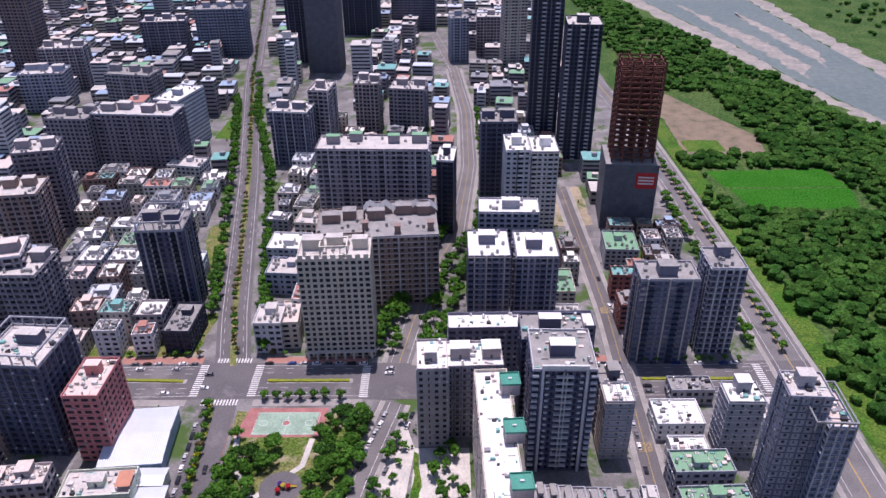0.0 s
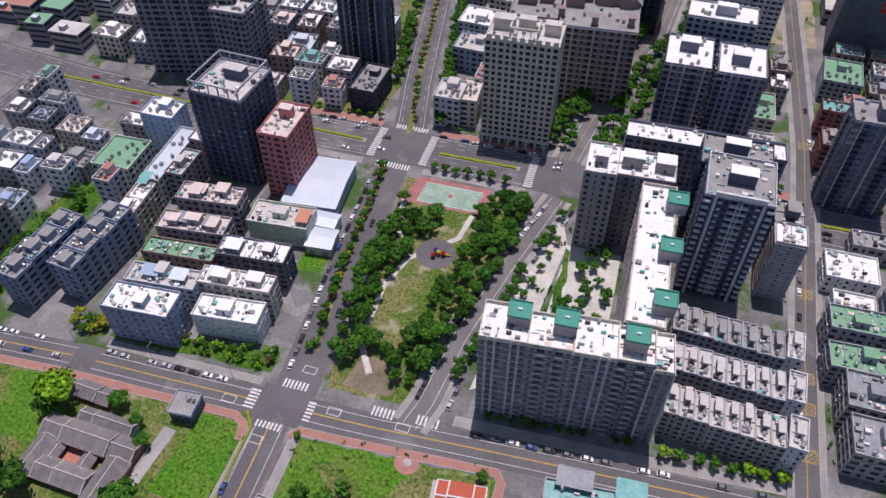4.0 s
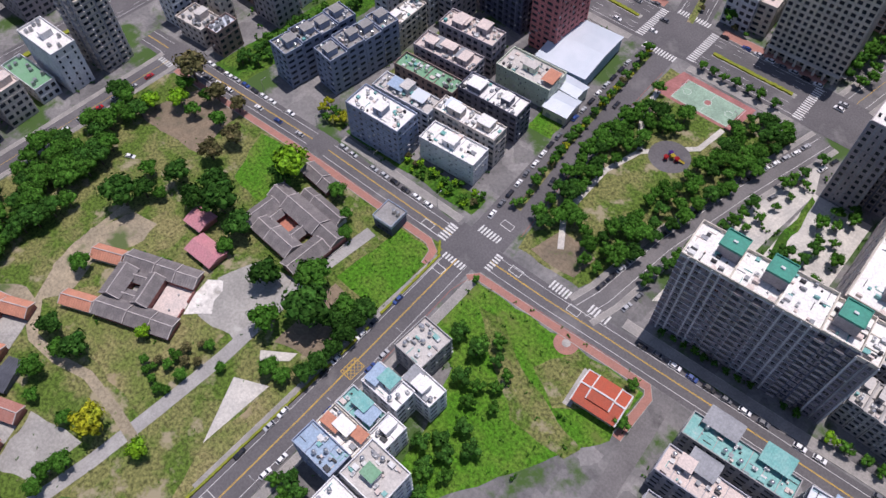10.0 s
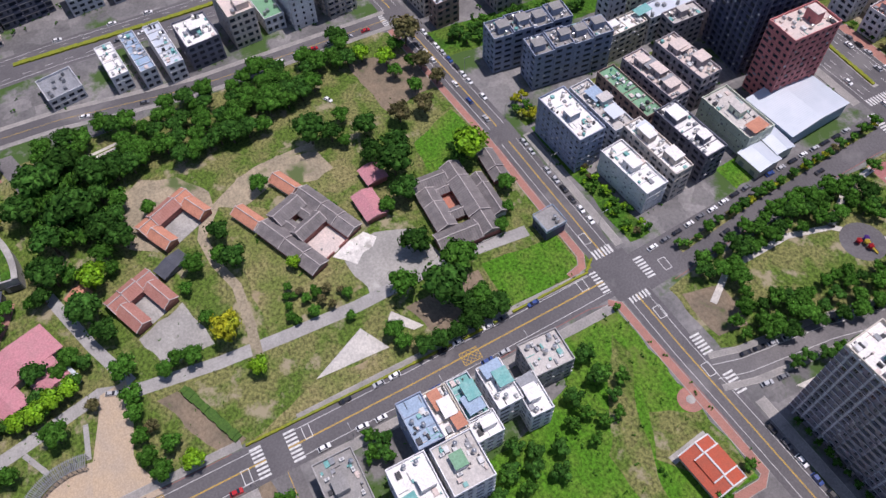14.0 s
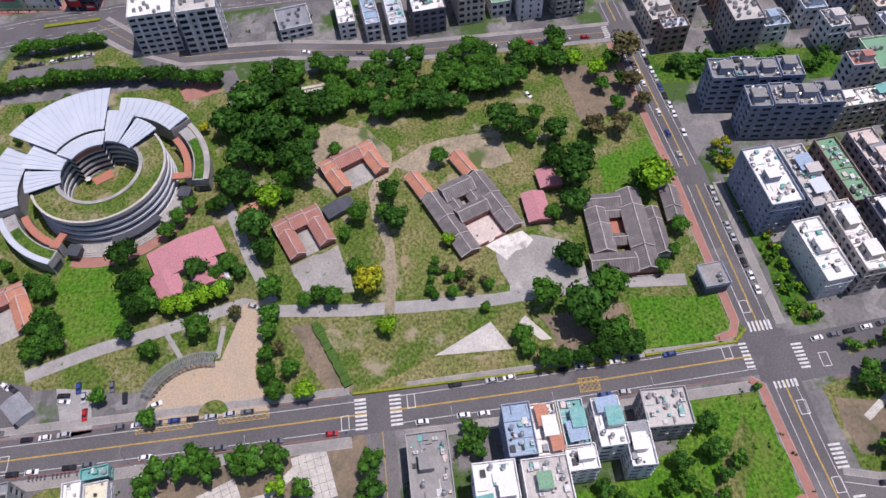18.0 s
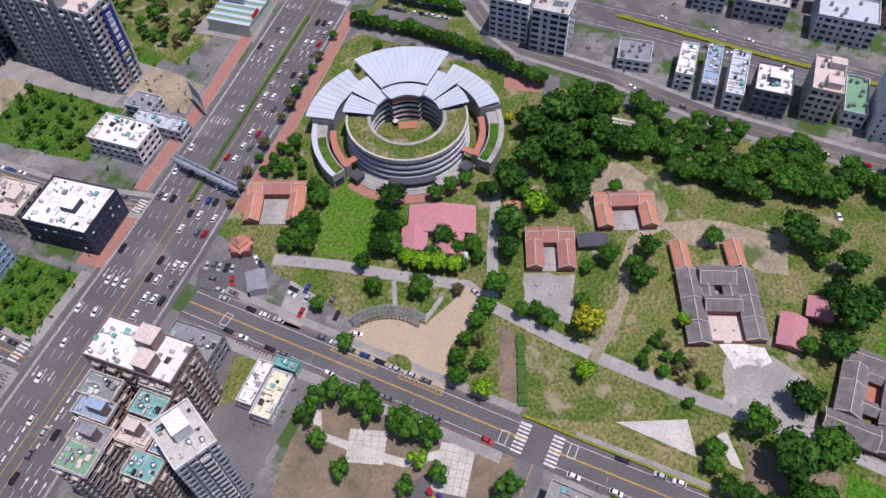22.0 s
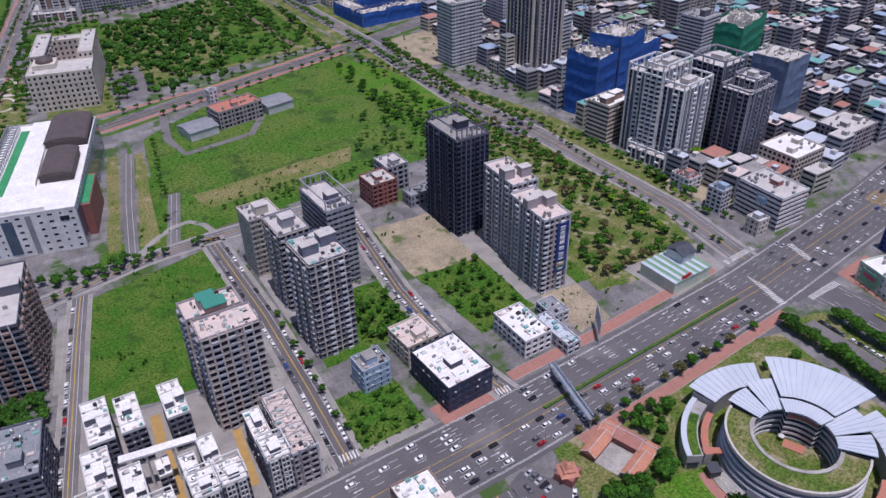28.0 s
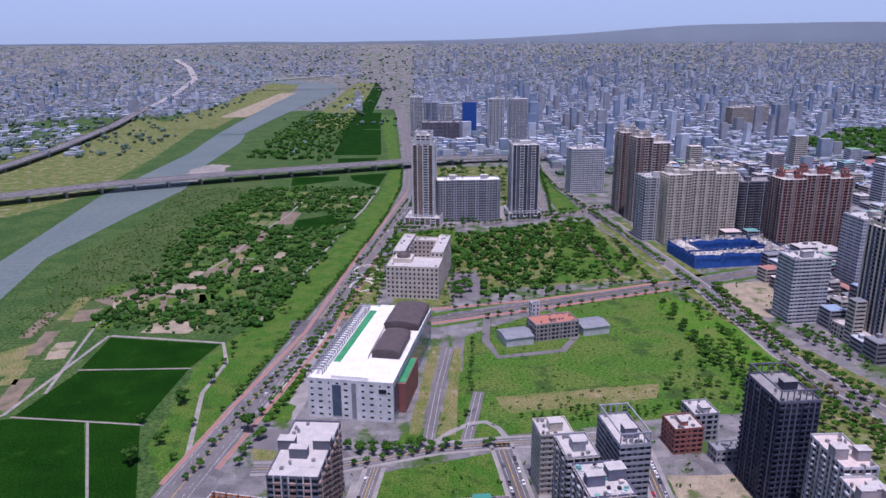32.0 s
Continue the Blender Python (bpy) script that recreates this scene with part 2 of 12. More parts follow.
M("tile_roof_orange", (0.55, 0.25, 0.165), (0.46, 0.21, 0.14), 0.3, 0.7, 0.85, 2.5, stain=(0.36, 0.22, 0.15), stain_scale=0.25, stain_at=0.6)
M("tile_roof_dark", (0.165, 0.15, 0.15), (0.225, 0.205, 0.20), 0.3, 0.7, 0.9, 2.5, stain=(0.30, 0.275, 0.265), stain_scale=0.35, stain_at=0.64, vary=0.12)
M("wall_lime", (0.50, 0.53, 0.58), (0.40, 0.42, 0.46), 0.3, 0.6, 0.85, 2.0)
M("tile_roof_brick", (0.38, 0.175, 0.14), (0.42, 0.21, 0.17), 0.25, 0.7, 0.9, 2.5)
M("ridge_pale", (0.58, 0.52, 0.50), None, 0.5, 0.5, 0.9, 2.0)
M("terracotta", (0.48, 0.18, 0.12), (0.42, 0.19, 0.14), 0.25, 0.6, 0.85, 2.0)
M("strut_orange", (0.38, 0.15, 0.055), (0.28, 0.12, 0.06), 0.3, 0.7, 0.85, 1.0)
M("net_grey_blue", (0.12, 0.17, 0.27), (0.16, 0.21, 0.31), 0.2, 0.6, 0.75, 1.2)
M("net_blue", (0.02, 0.085, 0.33), (0.03, 0.11, 0.38), 0.2, 0.6, 0.75, 1.2)
M("net_green", (0.02, 0.25, 0.14), (0.02, 0.20, 0.12), 0.2, 0.6, 0.75, 1.2)
M("net_grey", (0.14, 0.145, 0.17), (0.10, 0.105, 0.125), 0.2, 0.6, 0.75, 1.2)
M("sign_blue", (0.025, 0.06, 0.26), None, 0.3, 0.4, 0.5, 0.0)
M("sign_red", (0.55, 0.03, 0.035), None, 0.3, 0.4, 0.5, 0.0)
M("sign_white", (0.75, 0.75, 0.75), None, 0.3, 0.3, 0.5, 0.0)
M("sign_pink", (0.62, 0.06, 0.16), None, 0.3, 0.4, 0.5, 0.0)
M("lane_ochre", (0.46, 0.29, 0.10), (0.38, 0.25, 0.10), 0.3, 0.6, 0.9, 1.5)
M("sign_purple", (0.10, 0.04, 0.28), None, 0.3, 0.4, 0.5, 0.0)
M("sign_yellow", (0.65, 0.5, 0.06), None, 0.3, 0.4, 0.5, 0.0)
# plants
M("leaf_dark", (0.021, 0.066, 0.011), (0.036, 0.098, 0.016), 0.5, 0.9, 0.95, 1.5, vary=0.3, spec=0.05, island=0.45)
M("leaf_mid", (0.036, 0.112, 0.013), (0.058, 0.152, 0.021), 0.5, 0.9, 0.95, 1.5, vary=0.28, spec=0.05, island=0.45)
M("leaf_lime", (0.17, 0.34, 0.016), (0.12, 0.26, 0.02), 0.5, 0.9, 0.95, 1.5, vary=0.15, spec=0.05, island=0.45)
M("leaf_gold", (0.34, 0.34, 0.02), (0.22, 0.26, 0.02), 0.5, 0.9, 0.95, 1.5, vary=0.1, spec=0.05, island=0.45)
M("leaf_brown", (0.085, 0.085, 0.035), (0.13, 0.11, 0.05), 0.5, 0.9, 0.95, 1.5, vary=0.2, spec=0.05, island=0.45)
M("bark", (0.13, 0.10, 0.075), None, 1.0, 0.5, 0.95, 3.0)
M("hedge", (0.042, 0.10, 0.016), (0.065, 0.135, 0.02), 0.8, 0.7, 0.8, 1.5)
M("hedge_yellow", (0.25, 0.26, 0.02), (0.16, 0.20, 0.02), 0.8, 0.7, 0.8, 1.5)
# vehicles
for key, c in {"car_white": (0.80, 0.80, 0.80), "car_silver": (0.45, 0.46, 0.48), "car_black": (0.02, 0.02, 0.024),
               "car_grey": (0.14, 0.145, 0.16), "car_red": (0.45, 0.02, 0.025), "car_blue": (0.03, 0.07, 0.25),
               "car_yellow": (0.75, 0.48, 0.02)}.items():
    M(key, c, tuple(v * 0.93 for v in c), 0.5, 0.3, 0.25, 0.0, spec=0.6)
M("rubber", (0.02, 0.02, 0.02), None, 1.0, 0.3, 0.9, 0.0)


# ---- mesh helpers ----
class Shape:
    """Vertices and faces gathered for one mesh, with a material slot a face."""

    def __init__(self):
        self.v, self.f, self.m = [], [], []
        self.seen = {}

    def vert(self, p):
        key = (round(p[0], 2), round(p[1], 2), round(p[2], 2))
        if key not in self.seen:
            self.seen[key] = len(self.v)
            self.v.append(tuple(p))
        return self.seen[key]

    def weld(self, pts, slot=0):
        self.f.append(tuple(self.vert(p) for p in pts))
        self.m.append(slot)

    def face(self, pts, slot=0):
        i = len(self.v)
        self.v += [tuple(p) for p in pts]
        self.f.append(tuple(range(i, i + len(pts))))
        self.m.append(slot)

    def box(self, x0, x1, y0, y1, z0, z1, slot=0, turn=0.0, at=(0, 0), top=None):
        i = len(self.v)
        c, s = math.cos(turn), math.sin(turn)
        for z in (z0, z1):
            for x, y in ((x0, y0), (x1, y0), (x1, y1), (x0, y1)):
                self.v.append((at[0] + c * x - s * y, at[1] + s * x + c * y, z))
        for k, q in enumerate(((0, 3, 2, 1), (4, 5, 6, 7), (0, 1, 5, 4), (1, 2, 6, 5), (2, 3, 7, 6), (3, 0, 4, 7))):
            self.f.append(tuple(i + a for a in q))
            self.m.append(top if (k == 1 and top is not None) else slot)

    def prism(self, poly, z0, z1, slot=0, top=None):
        n, i = len(poly), len(self.v)
        area = sum(poly[k][0] * poly[(k + 1) % n][1] - poly[(k + 1) % n][0] * poly[k][1] for k in range(n))
        if area < 0:
            poly = list(reversed(poly))
        self.v += [(x, y, z0) for x, y in poly] + [(x, y, z1) for x, y in poly]
        self.f.append(tuple(range(i + n, i + 2 * n)))
        self.m.append(slot if top is None else top)
        self.f.append(tuple(reversed(range(i, i + n))))
        self.m.append(slot)
        for k in range(n):
            self.f.append((i + k, i + (k + 1) % n, i + n + (k + 1) % n, i + n + k))
            self.m.append(slot)

    def tube(self, x, y, z0, z1, r0, r1=None, n=10, slot=0):
        r1 = r0 if r1 is None else r1
        i = len(self.v)
        for z, r in ((z0, r0), (z1, r1)):
            self.v += [(x + r * math.cos(2 * math.pi * k / n), y + r * math.sin(2 * math.pi * k / n), z) for k in range(n)]
        for k in range(n):
            self.f.append((i + k, i + (k + 1) % n, i + n + (k + 1) % n, i + n + k))
            self.m.append(slot)
        self.f.append(tuple(range(i + n, i + 2 * n)))
        self.m.append(slot)

    def gable(self, x0, x1, y0, y1, z0, rise, over=0.5, slot=0, thick=0.25, end=None):
        """A pitched roof with its ridge along x."""
        ym = (y0 + y1) / 2
        a, b = x0 - over, x1 + over
        for ya, s in ((y0 - over, 1), (y1 + over, -1)):
            lo = z0 - rise * over / max(0.1, abs(y1 - y0) / 2)
            p = [(a, ya, lo), (b, ya, lo), (b, ym, z0 + rise), (a, ym, z0 + rise)]
            q = [(x, y, z - thick) for x, y, z in p]
            if s < 0:
                p, q = p[::-1], q[::-1]
            self.face(p, slot)
            self.face(q[::-1], slot)
            for k in range(4):
                self.face([q[k], q[(k + 1) % 4], p[(k + 1) % 4], p[k]], slot)
        if end is not None:
            for x in (x0, x1):
                self.face([(x, y0, z0), (x, y1, z0), (x, ym, z0 + rise - 0.05)], end)

    def mesh(self, name, *mats):
        me = bpy.data.meshes.new(name)
        me.from_pydata(self.v, [], self.f)
        for k in mats:
            me.materials.append(MATS[k])
        if len(mats) > 1:
            me.polygons.foreach_set("material_index", self.m)
        me.update()
        return me


def part(name, shape, mats, parent=None, label="", at=None, kind=""):
    """One mesh object under a thing or a part."""
    me = shape if isinstance(shape, bpy.types.Mesh) else shape.mesh(name, *([mats] if isinstance(mats, str) else mats))
    ob = new(name, me)
    if parent is not None:
        ob.parent = parent
    if at is not None:
        ob.matrix_basis = at
    return tagged(ob, label, kind=kind)


def thing(name, x, y, turn, label, category, group="", z=0.0):
    ob = new(name)
    ob.matrix_basis = pose(x, y, z, 0, 0, turn)
    return tagged(ob, label, category, group)

# ---- ground: one sheet that rises gently into the far haze ----
def far_rise(r):
    if r < 2600:
        return 0.0
    s = min(1.0, (r - 2600) / 2280)
    real = 1 / ((1 - s) / 2600 + s / 24000)
    return 240 * (1 - r / real)


def to_far(x, y):
    """Lays a place that truly lies far off onto the rising rim, in the same direction."""
    r = math.hypot(x, y)
    if r <= 2600:
        return x, y, 0.0
    s = (1 / 2600 - 1 / r) / (1 / 2600 - 1 / 24000)
    q = min(4860.0, 2600 + 2280 * s)
    return x * q / r, y * q / r, far_rise(q)


def far_strip(pts, half, lift, shape, slot=0):
    """A band along a line of true places, carried up the rim in short pieces."""
    fine = []
    for (x0, y0), (x1, y1) in zip(pts, pts[1:]):
        n = max(2, int(math.hypot(x1 - x0, y1 - y0) / 120))
        fine += [(x0 + (x1 - x0) * k / n, y0 + (y1 - y0) * k / n) for k in range(n)]
    fine.append(pts[-1])
    rows = []
    for k, p in enumerate(fine):
        a, b = Vector(fine[max(0, k - 1)]), Vector(fine[min(len(fine) - 1, k + 1)])
        d = (b - a).normalized()
        w = half(k / (len(fine) - 1)) if callable(half) else half
        rows.append([Vector(to_far(p[0] - d.y * w * s, p[1] + d.x * w * s)) + Vector((0, 0, lift)) for s in (1, -1)])
    for a, b in zip(rows, rows[1:]):
        shape.face([a[1], b[1], b[0], a[0]], slot)


def strip(pts, half, z, shape, slot=0, shift=0.0):
    """A band of the given half width along a line of points."""
    n = len(pts)
    sides = []
    for k in range(n):
        a, b = Vector(pts[max(0, k - 1)]), Vector(pts[min(n - 1, k + 1)])
        d = (b - a).normalized()
        nrm = Vector((-d.y, d.x))
        p = Vector(pts[k]) + nrm * shift
        sides.append((p + nrm * half, p - nrm * half))
    for k in range(n - 1):
        (l0, r0), (l1, r1) = sides[k], sides[k + 1]
        shape.face([(*r0, z), (*r1, z), (*l1, z), (*l0, z)], slot)


def along(pts, step, start=0.0, shift=0.0, stop=0.0):
    """Places and headings at even steps along a line of points."""
    out, left = [], start
    total = sum((Vector(b) - Vector(a)).length for a, b in zip(pts, pts[1:])) - stop
    done = 0.0
    for a, b in zip(pts, pts[1:]):
        a, b = Vector(a), Vector(b)
        d = b - a
        n = d.normalized()
        while left < d.length and done + left <= total:
            p = a + n * left + Vector((-n.y, n.x)) * shift
            out.append((p.x, p.y, math.atan2(n.y, n.x)))
            left += step
        left -= d.length
        done += d.length
    return out


g = Shape()
rings = [0, 150, 400, 800, 1400, 2000, 2600] + [2600 + 114 * k for k in range(1, 21)]
SEG = 72
g.v.append((0, 0, 0))
for r in rings[1:]:
    g.v += [(r * math.cos(2 * math.pi * k / SEG), r * math.sin(2 * math.pi * k / SEG), far_rise(r) - 0.02) for k in range(SEG)]
for k in range(SEG):
    g.f.append((0, 1 + k, 1 + (k + 1) % SEG))
for j in range(len(rings) - 2):
    o, p = 1 + j * SEG, 1 + (j + 1) * SEG
    for k in range(SEG):
        g.f.append((o + k, p + k, p + (k + 1) % SEG, o + (k + 1) % SEG))
g.m = [0] * len(g.f)
ground = tagged(part("ground", g, "urban_ground"), "flat town ground of mixed concrete, dust and weeds", "ground", kind="structure")


def patch(name, poly, mat, z, label, category="ground"):
    if mat.startswith(("grass", "soil", "sand", "meadow", "scrub", "gravel", "concrete_white")) or name == "pavement_yard":
        fine = []
        for (xa, ya), (xb, yb) in zip(poly, poly[1:] + poly[:1]):
            m = max(1, min(14, int(math.hypot(xb - xa, yb - ya) / 3.5)))
            for q in range(m):
                x, y = xa + (xb - xa) * q / m, ya + (yb - ya) * q / m
                v = Vector((x * 0.13, y * 0.13, 0.7))
                e = 9.0 if mat == "gravel" else 1.5
                fine.append((x + e * noise.noise(v), y + e * noise.noise(v + Vector((9.1, 3.3, 5.0)))))
        poly = fine
    s = Shape()
    n = len(poly)
    area = sum(poly[k][0] * poly[(k + 1) % n][1] - poly[(k + 1) % n][0] * poly[k][1] for k in range(n))
    s.face([(x, y, z) for x, y in (poly if area > 0 else poly[::-1])])
    return tagged(part(name, s, mat), label, category, kind="structure")


# green and open land
patch("ground_riverside_north", [(186, -100), (186, 310), (183, 480), (178, 640), (168, 740), (150, 1200), (100, 2300), (2300, 2300), (2300, -100)], "scrub", 0.00, "wooded riverside land with thick scrub")
patch("ground_riverside_south", [(156, -330), (146, -440), (118, -580), (96, -812), (60, -1196), (140, -2345), (150, -2550), (1500, -2400), (2300, -900), (2300, -100), (186, -100)], "scrub", 0.00, "riverside land with scrub, small fields and trees")
patch("ground_temple_grounds", [(-107, 117), (-107, -50), (-127, -160), (-140, -205), (-270, -180), (-272, 100), (-262, 116)], "grass", 0.01, "park lawn with worn patches round old courtyard houses", "lawn")
patch("ground_hall_lawn", [(-179, -133), (-174, -116), (-154, -106), (-141, -108), (-138, -124), (-147, -134), (-166, -136)], "grass_vivid", 0.058, "lush green lawn beside the pink-roofed hall", "lawn")
patch("ground_levee_grass", [(140, -330), (180, -400), (186, -520), (166, -590), (146, -712), (134, -790), (122, -900), (98, -1140), (94, -1371), (190, -2345), (150, -2345), (76, -1400), (66, -1195), (74, -1016), (88, -870), (110, -696), (126, -583), (146, -440)], "grass_lush", 0.015, "grassy levee slope beside the riverside road", "lawn")
patch("ground_levee_grass", [(186, 180), (215, 170), (200, 290), (198, 480), (196, 640), (183, 640), (186, 480), (187, 310)], "grass_lush", 0.015, "grassy levee slope beside the riverside road", "lawn")
river_s = [(420, -560), (417, -648), (447, -800), (436, -1000), (420, -1187), (458, -1432), (472, -1743), (500, -1900), (572, -1900), (539, -1579), (537, -1318), (536, -1149), (490, -774), (520, -560)]
patch("water_south", river_s, "water", 0.03, "grey-green river water", "river")
s = Shape()
far_strip([(536, -1890), (546, -2200), (556, -2800), (550, -3400), (640, -3900), (966, -4232), (1431, -5733), (2084, -7092), (3071, -9282)], lambda f: 34 + 70 * min(1, f * 4) if f < 0.25 else 90, 0.8, s)
tagged(part("water_far", s, "water"), "grey-green river winding to the horizon", "river", kind="structure")
s = Shape()
far_strip([(300, -2000), (330, -2600), (360, -3300), (380, -4000)], 70, 0.5, s)
far_strip([(700, -2000), (740, -2600), (760, -3300), (800, -4000)], 90, 0.5, s, 1)
far_strip([(230, -1900), (250, -2500), (280, -3200), (320, -4000)], 26, 0.7, s, 2)
far_strip([(640, -2300), (650, -2800), (660, -3300)], 40, 0.7, s, 3)
tagged(part("ground_far_banks", s, ("grass", "grass", "paddy", "sand")), "green flats and sandy plots along the far river", "ground", kind="structure")
patch("water_inlet", [(330, -1560), (322, -1680), (335, -1800), (322, -1800), (306, -1690), (316, -1570)], "water", 0.03, "narrow grey backwater beside the river", "river")
patch("ground_gravel_bar", [(418, -1250), (400, -1330), (410, -1420), (450, -1440), (470, -1370), (450, -1260)], "gravel", 0.035, "pale gravel bar in the river bed")
patch("water_north", [(230, 1500), (262, 1300), (296, 1135), (349, 889), (365, 759), (399, 623), (420, 450), (470, 450), (470, 640), (462, 746), (455, 900), (452, 1109), (440, 1250), (430, 1500)], "water", 0.03, "shallow grey river with sand bars", "river")
patch("ground_gravel_north", [(190, 1500), (240, 1250), (271, 1134), (308, 939), (335, 819), (366, 690), (386, 620), (399, 623), (365, 759), (349, 889), (296, 1135), (262, 1300), (230, 1500)], "gravel", 0.028, "pale gravel bank along the river")
patch("ground_gravel_north", [(470, 560), (500, 640), (490, 760), (480, 900), (476, 1109), (470, 1300), (440, 1250), (452, 1109), (455, 900), (462, 746), (470, 640)], "gravel", 0.028, "pale gravel bank along the river")
patch("ground_gravel_north", [(380, 760), (400, 800), (392, 900), (366, 1000), (340, 1120), (352, 980), (372, 860)], "gravel", 0.034, "pale gravel island in the shallow river")
patch("ground_gravel_north", [(420, 800), (434, 860), (420, 980), (402, 1060), (408, 940)], "gravel", 0.034, "pale gravel island in the shallow river")
patch("ground_park_strip", [(-210, -662), (-232, -652), (-258, -566), (-260, -479), (-245, -464), (-223, -527), (-195, -635)], "grass_vivid", 0.046, "bright green park strip beside the avenue", "lawn")
patch("ground_sand_lot", [(-264, -675), (-281, -694), (-335, -712), (-294, -625), (-268, -614)], "sand", 0.046, "bare sandy building lot", "building lot")
patch("ground_sand_lot", [(-320, -329), (-352, -336), (-364, -306), (-338, -284), (-317, -313)], "sand", 0.046, "bare sandy building lot", "building lot")
patch("paddy_north", [(203, 526), (294, 529), (300, 497), (208, 497)], "paddy_sunward", 0.05, "rice paddy, its green painted brighter as seen towards the sun", "field")
patch("paddy_north", [(210, 495), (300, 495), (292, 463), (218, 459)], "paddy_sunward", 0.05, "rice paddy, its green painted brighter as seen towards the sun", "field")
patch("field_soil", [(196, 560), (200, 640), (178, 700), (215, 720), (268, 600), (262, 556)], "soil", 0.045, "bare brown field beside the river woods", "field")
patch("field_crops", [(200, 565), (200, 590), (232, 590), (232, 565)], "grass_lush", 0.055, "small green vegetable field", "field")
patch("paddy_south", [(275, -570), (180, -555), (190, -512), (272, -510)], "paddy", 0.05, "dark green rice paddy", "field")
patch("paddy_south", [(271, -507), (190, -509), (194, -428), (282, -438)], "paddy", 0.05, "dark green rice paddy", "field")
patch("paddy_south", [(282, -435), (232, -430), (190, -340), (200, -300), (330, -320), (330, -420)], "paddy", 0.05, "dark green rice paddy", "field")
patch("paddy_south", [(229, -430), (194, -425), (165, -345), (188, -340)], "paddy", 0.05, "dark green rice paddy", "field")
path_dirt = Shape()
strip([(276, -574), (178, -558), (165, -520), (168, -470), (150, -380)], 1.6, 0.06, path_dirt)
strip([(284, -437), (192, -426)], 0.8, 0.06, path_dirt)
strip([(273, -508), (189, -510)], 0.8, 0.06, path_dirt)
strip([(230, -430), (180, -320)], 0.8, 0.06, path_dirt)
strip([(278, -574), (290, -440), (345, -400)], 1.5, 0.06, path_dirt)
tagged(part("path_dykes", path_dirt, "gravel"), "pale dirt dykes between rice paddies", "path", kind="structure")
for k, poly in enumerate(([(240, -660), (300, -700), (330, -660), (260, -620)], [(200, -600), (250, -610), (255, -580), (215, -578)],
                          [(190, -770), (240, -800), (250, -740), (205, -730)], [(330, -560), (370, -520), (360, -480), (320, -500)])):
    patch("field_soil", poly, ("soil", "sand", "soil", "grass_dry")[k], 0.045, "small brown vegetable plot among trees", "field")
for k, (x, y, w, d, a) in enumerate(((300, -470, 14, 50, 12), (318, -505, 12, 44, 14), (304, -545, 16, 34, 12), (326, -560, 12, 50, 10), (296, -600, 20, 26, 20), (318, -622, 22, 30, 14), (338, -640, 12, 60, 8), (300, -655, 16, 30, 20),
                                     (286, -700, 24, 22, 10), (322, -690, 20, 34, 10), (296, -742, 26, 20, 8), (270, -640, 14, 40, 24), (246, -700, 22, 18, 6), (350, -600, 10, 60, 6), (214, -690, 18, 30, 20), (238, -840, 26, 26, 10), (290, -830, 20, 40, 8), (190, -880, 26, 30, 6))):
    c_, s_ = math.cos(radians(a)), math.sin(radians(a))
    patch("field_soil", [(x + c_ * u - s_ * v, y + s_ * u + c_ * v) for u, v in ((-w / 2, -d / 2), (w / 2, -d / 2), (w / 2, d / 2), (-w / 2, d / 2))], ("soil", "grass_dry", "sand", "soil", "grass_lush")[k % 5], 0.046, "narrow vegetable plot on the river flats", "field")
for poly in ([(194, -915), (135, -944), (151, -1008), (196, -976)], [(250, -1212), (262, -1290), (182, -1300), (176, -1261)], [(152, -1260), (104, -1209), (98, -1330), (164, -1310)], [(226, -1545), (125, -1542), (160, -1980), (250, -1990)], [(250, -2000), (162, -1990), (193, -2431), (284, -2435)], [(130, -1450), (200, -1420), (210, -1500), (130, -1510)]):
    patch("field_crops", poly, "paddy", 0.045, "long green field beside the levee", "field")
patch("ground_reeds", [(345, -560), (392, -715), (410, -817), (404, -878), (405, -996), (421, -1118), (428, -1188), (418, -1250), (280, -1250), (296, -1180), (312, -1046), (326, -918), (303, -772), (300, -640)], "reeds", 0.012, "smooth olive reed bed along the river bank", "reeds")
# small plots in rows on the river flats
plot_rnd = random.Random(404)
PLOTS = []
for x, y, n, step, turn in ((232, -620, 5, 17, 18), (262, -655, 5, 16, 14), (214, -672, 4, 18, 20), (288, -690, 3, 20, 10), (236, -740, 5, 15, 8), (276, -770, 4, 17, 4), (182, -752, 4, 13, 12), (206, -806, 5, 15, 8), (256, -832, 4, 19, -4), (170, -842, 3, 14, 6), (206, -880, 4, 16, 2), (258, -900, 4, 17, -6), (240, -960, 4, 15, -8), (270, -1010, 3, 20, -8), (176, -1060, 5, 16, -4), (238, -1080, 4, 18, -8), (150, -1120, 4, 16, -2), (220, -1150, 4, 20, -6)):
    c_, s_ = math.cos(radians(turn)), math.sin(radians(turn))
    for k in range(n):
        if plot_rnd.random() < 0.28:
            continue
        w, d = step * plot_rnd.uniform(0.55, 0.95), plot_rnd.uniform(14, 34)
        px, py = x + c_ * step * (k - n / 2), y + s_ * step * (k - n / 2)
        poly = [(px + c_ * u - s_ * v, py + s_ * u + c_ * v) for u, v in ((-w / 2, -d / 2), (w / 2, -d / 2), (w / 2, d / 2), (-w / 2, d / 2))]
        PLOTS.append(poly)
        patch("field_plot", poly, plot_rnd.choice(("soil", "grass_dry", "grass", "grass_lush", "grass_lush", "meadow_pale", "sand", "paddy")), 0.05, "small vegetable plot among trees on the flats", "field")
patch("field_soil", [(217, -945), (198, -955), (198, -1020), (226, -1027)], "soil", 0.046, "bare brown plot among trees", "field")
s = Shape()
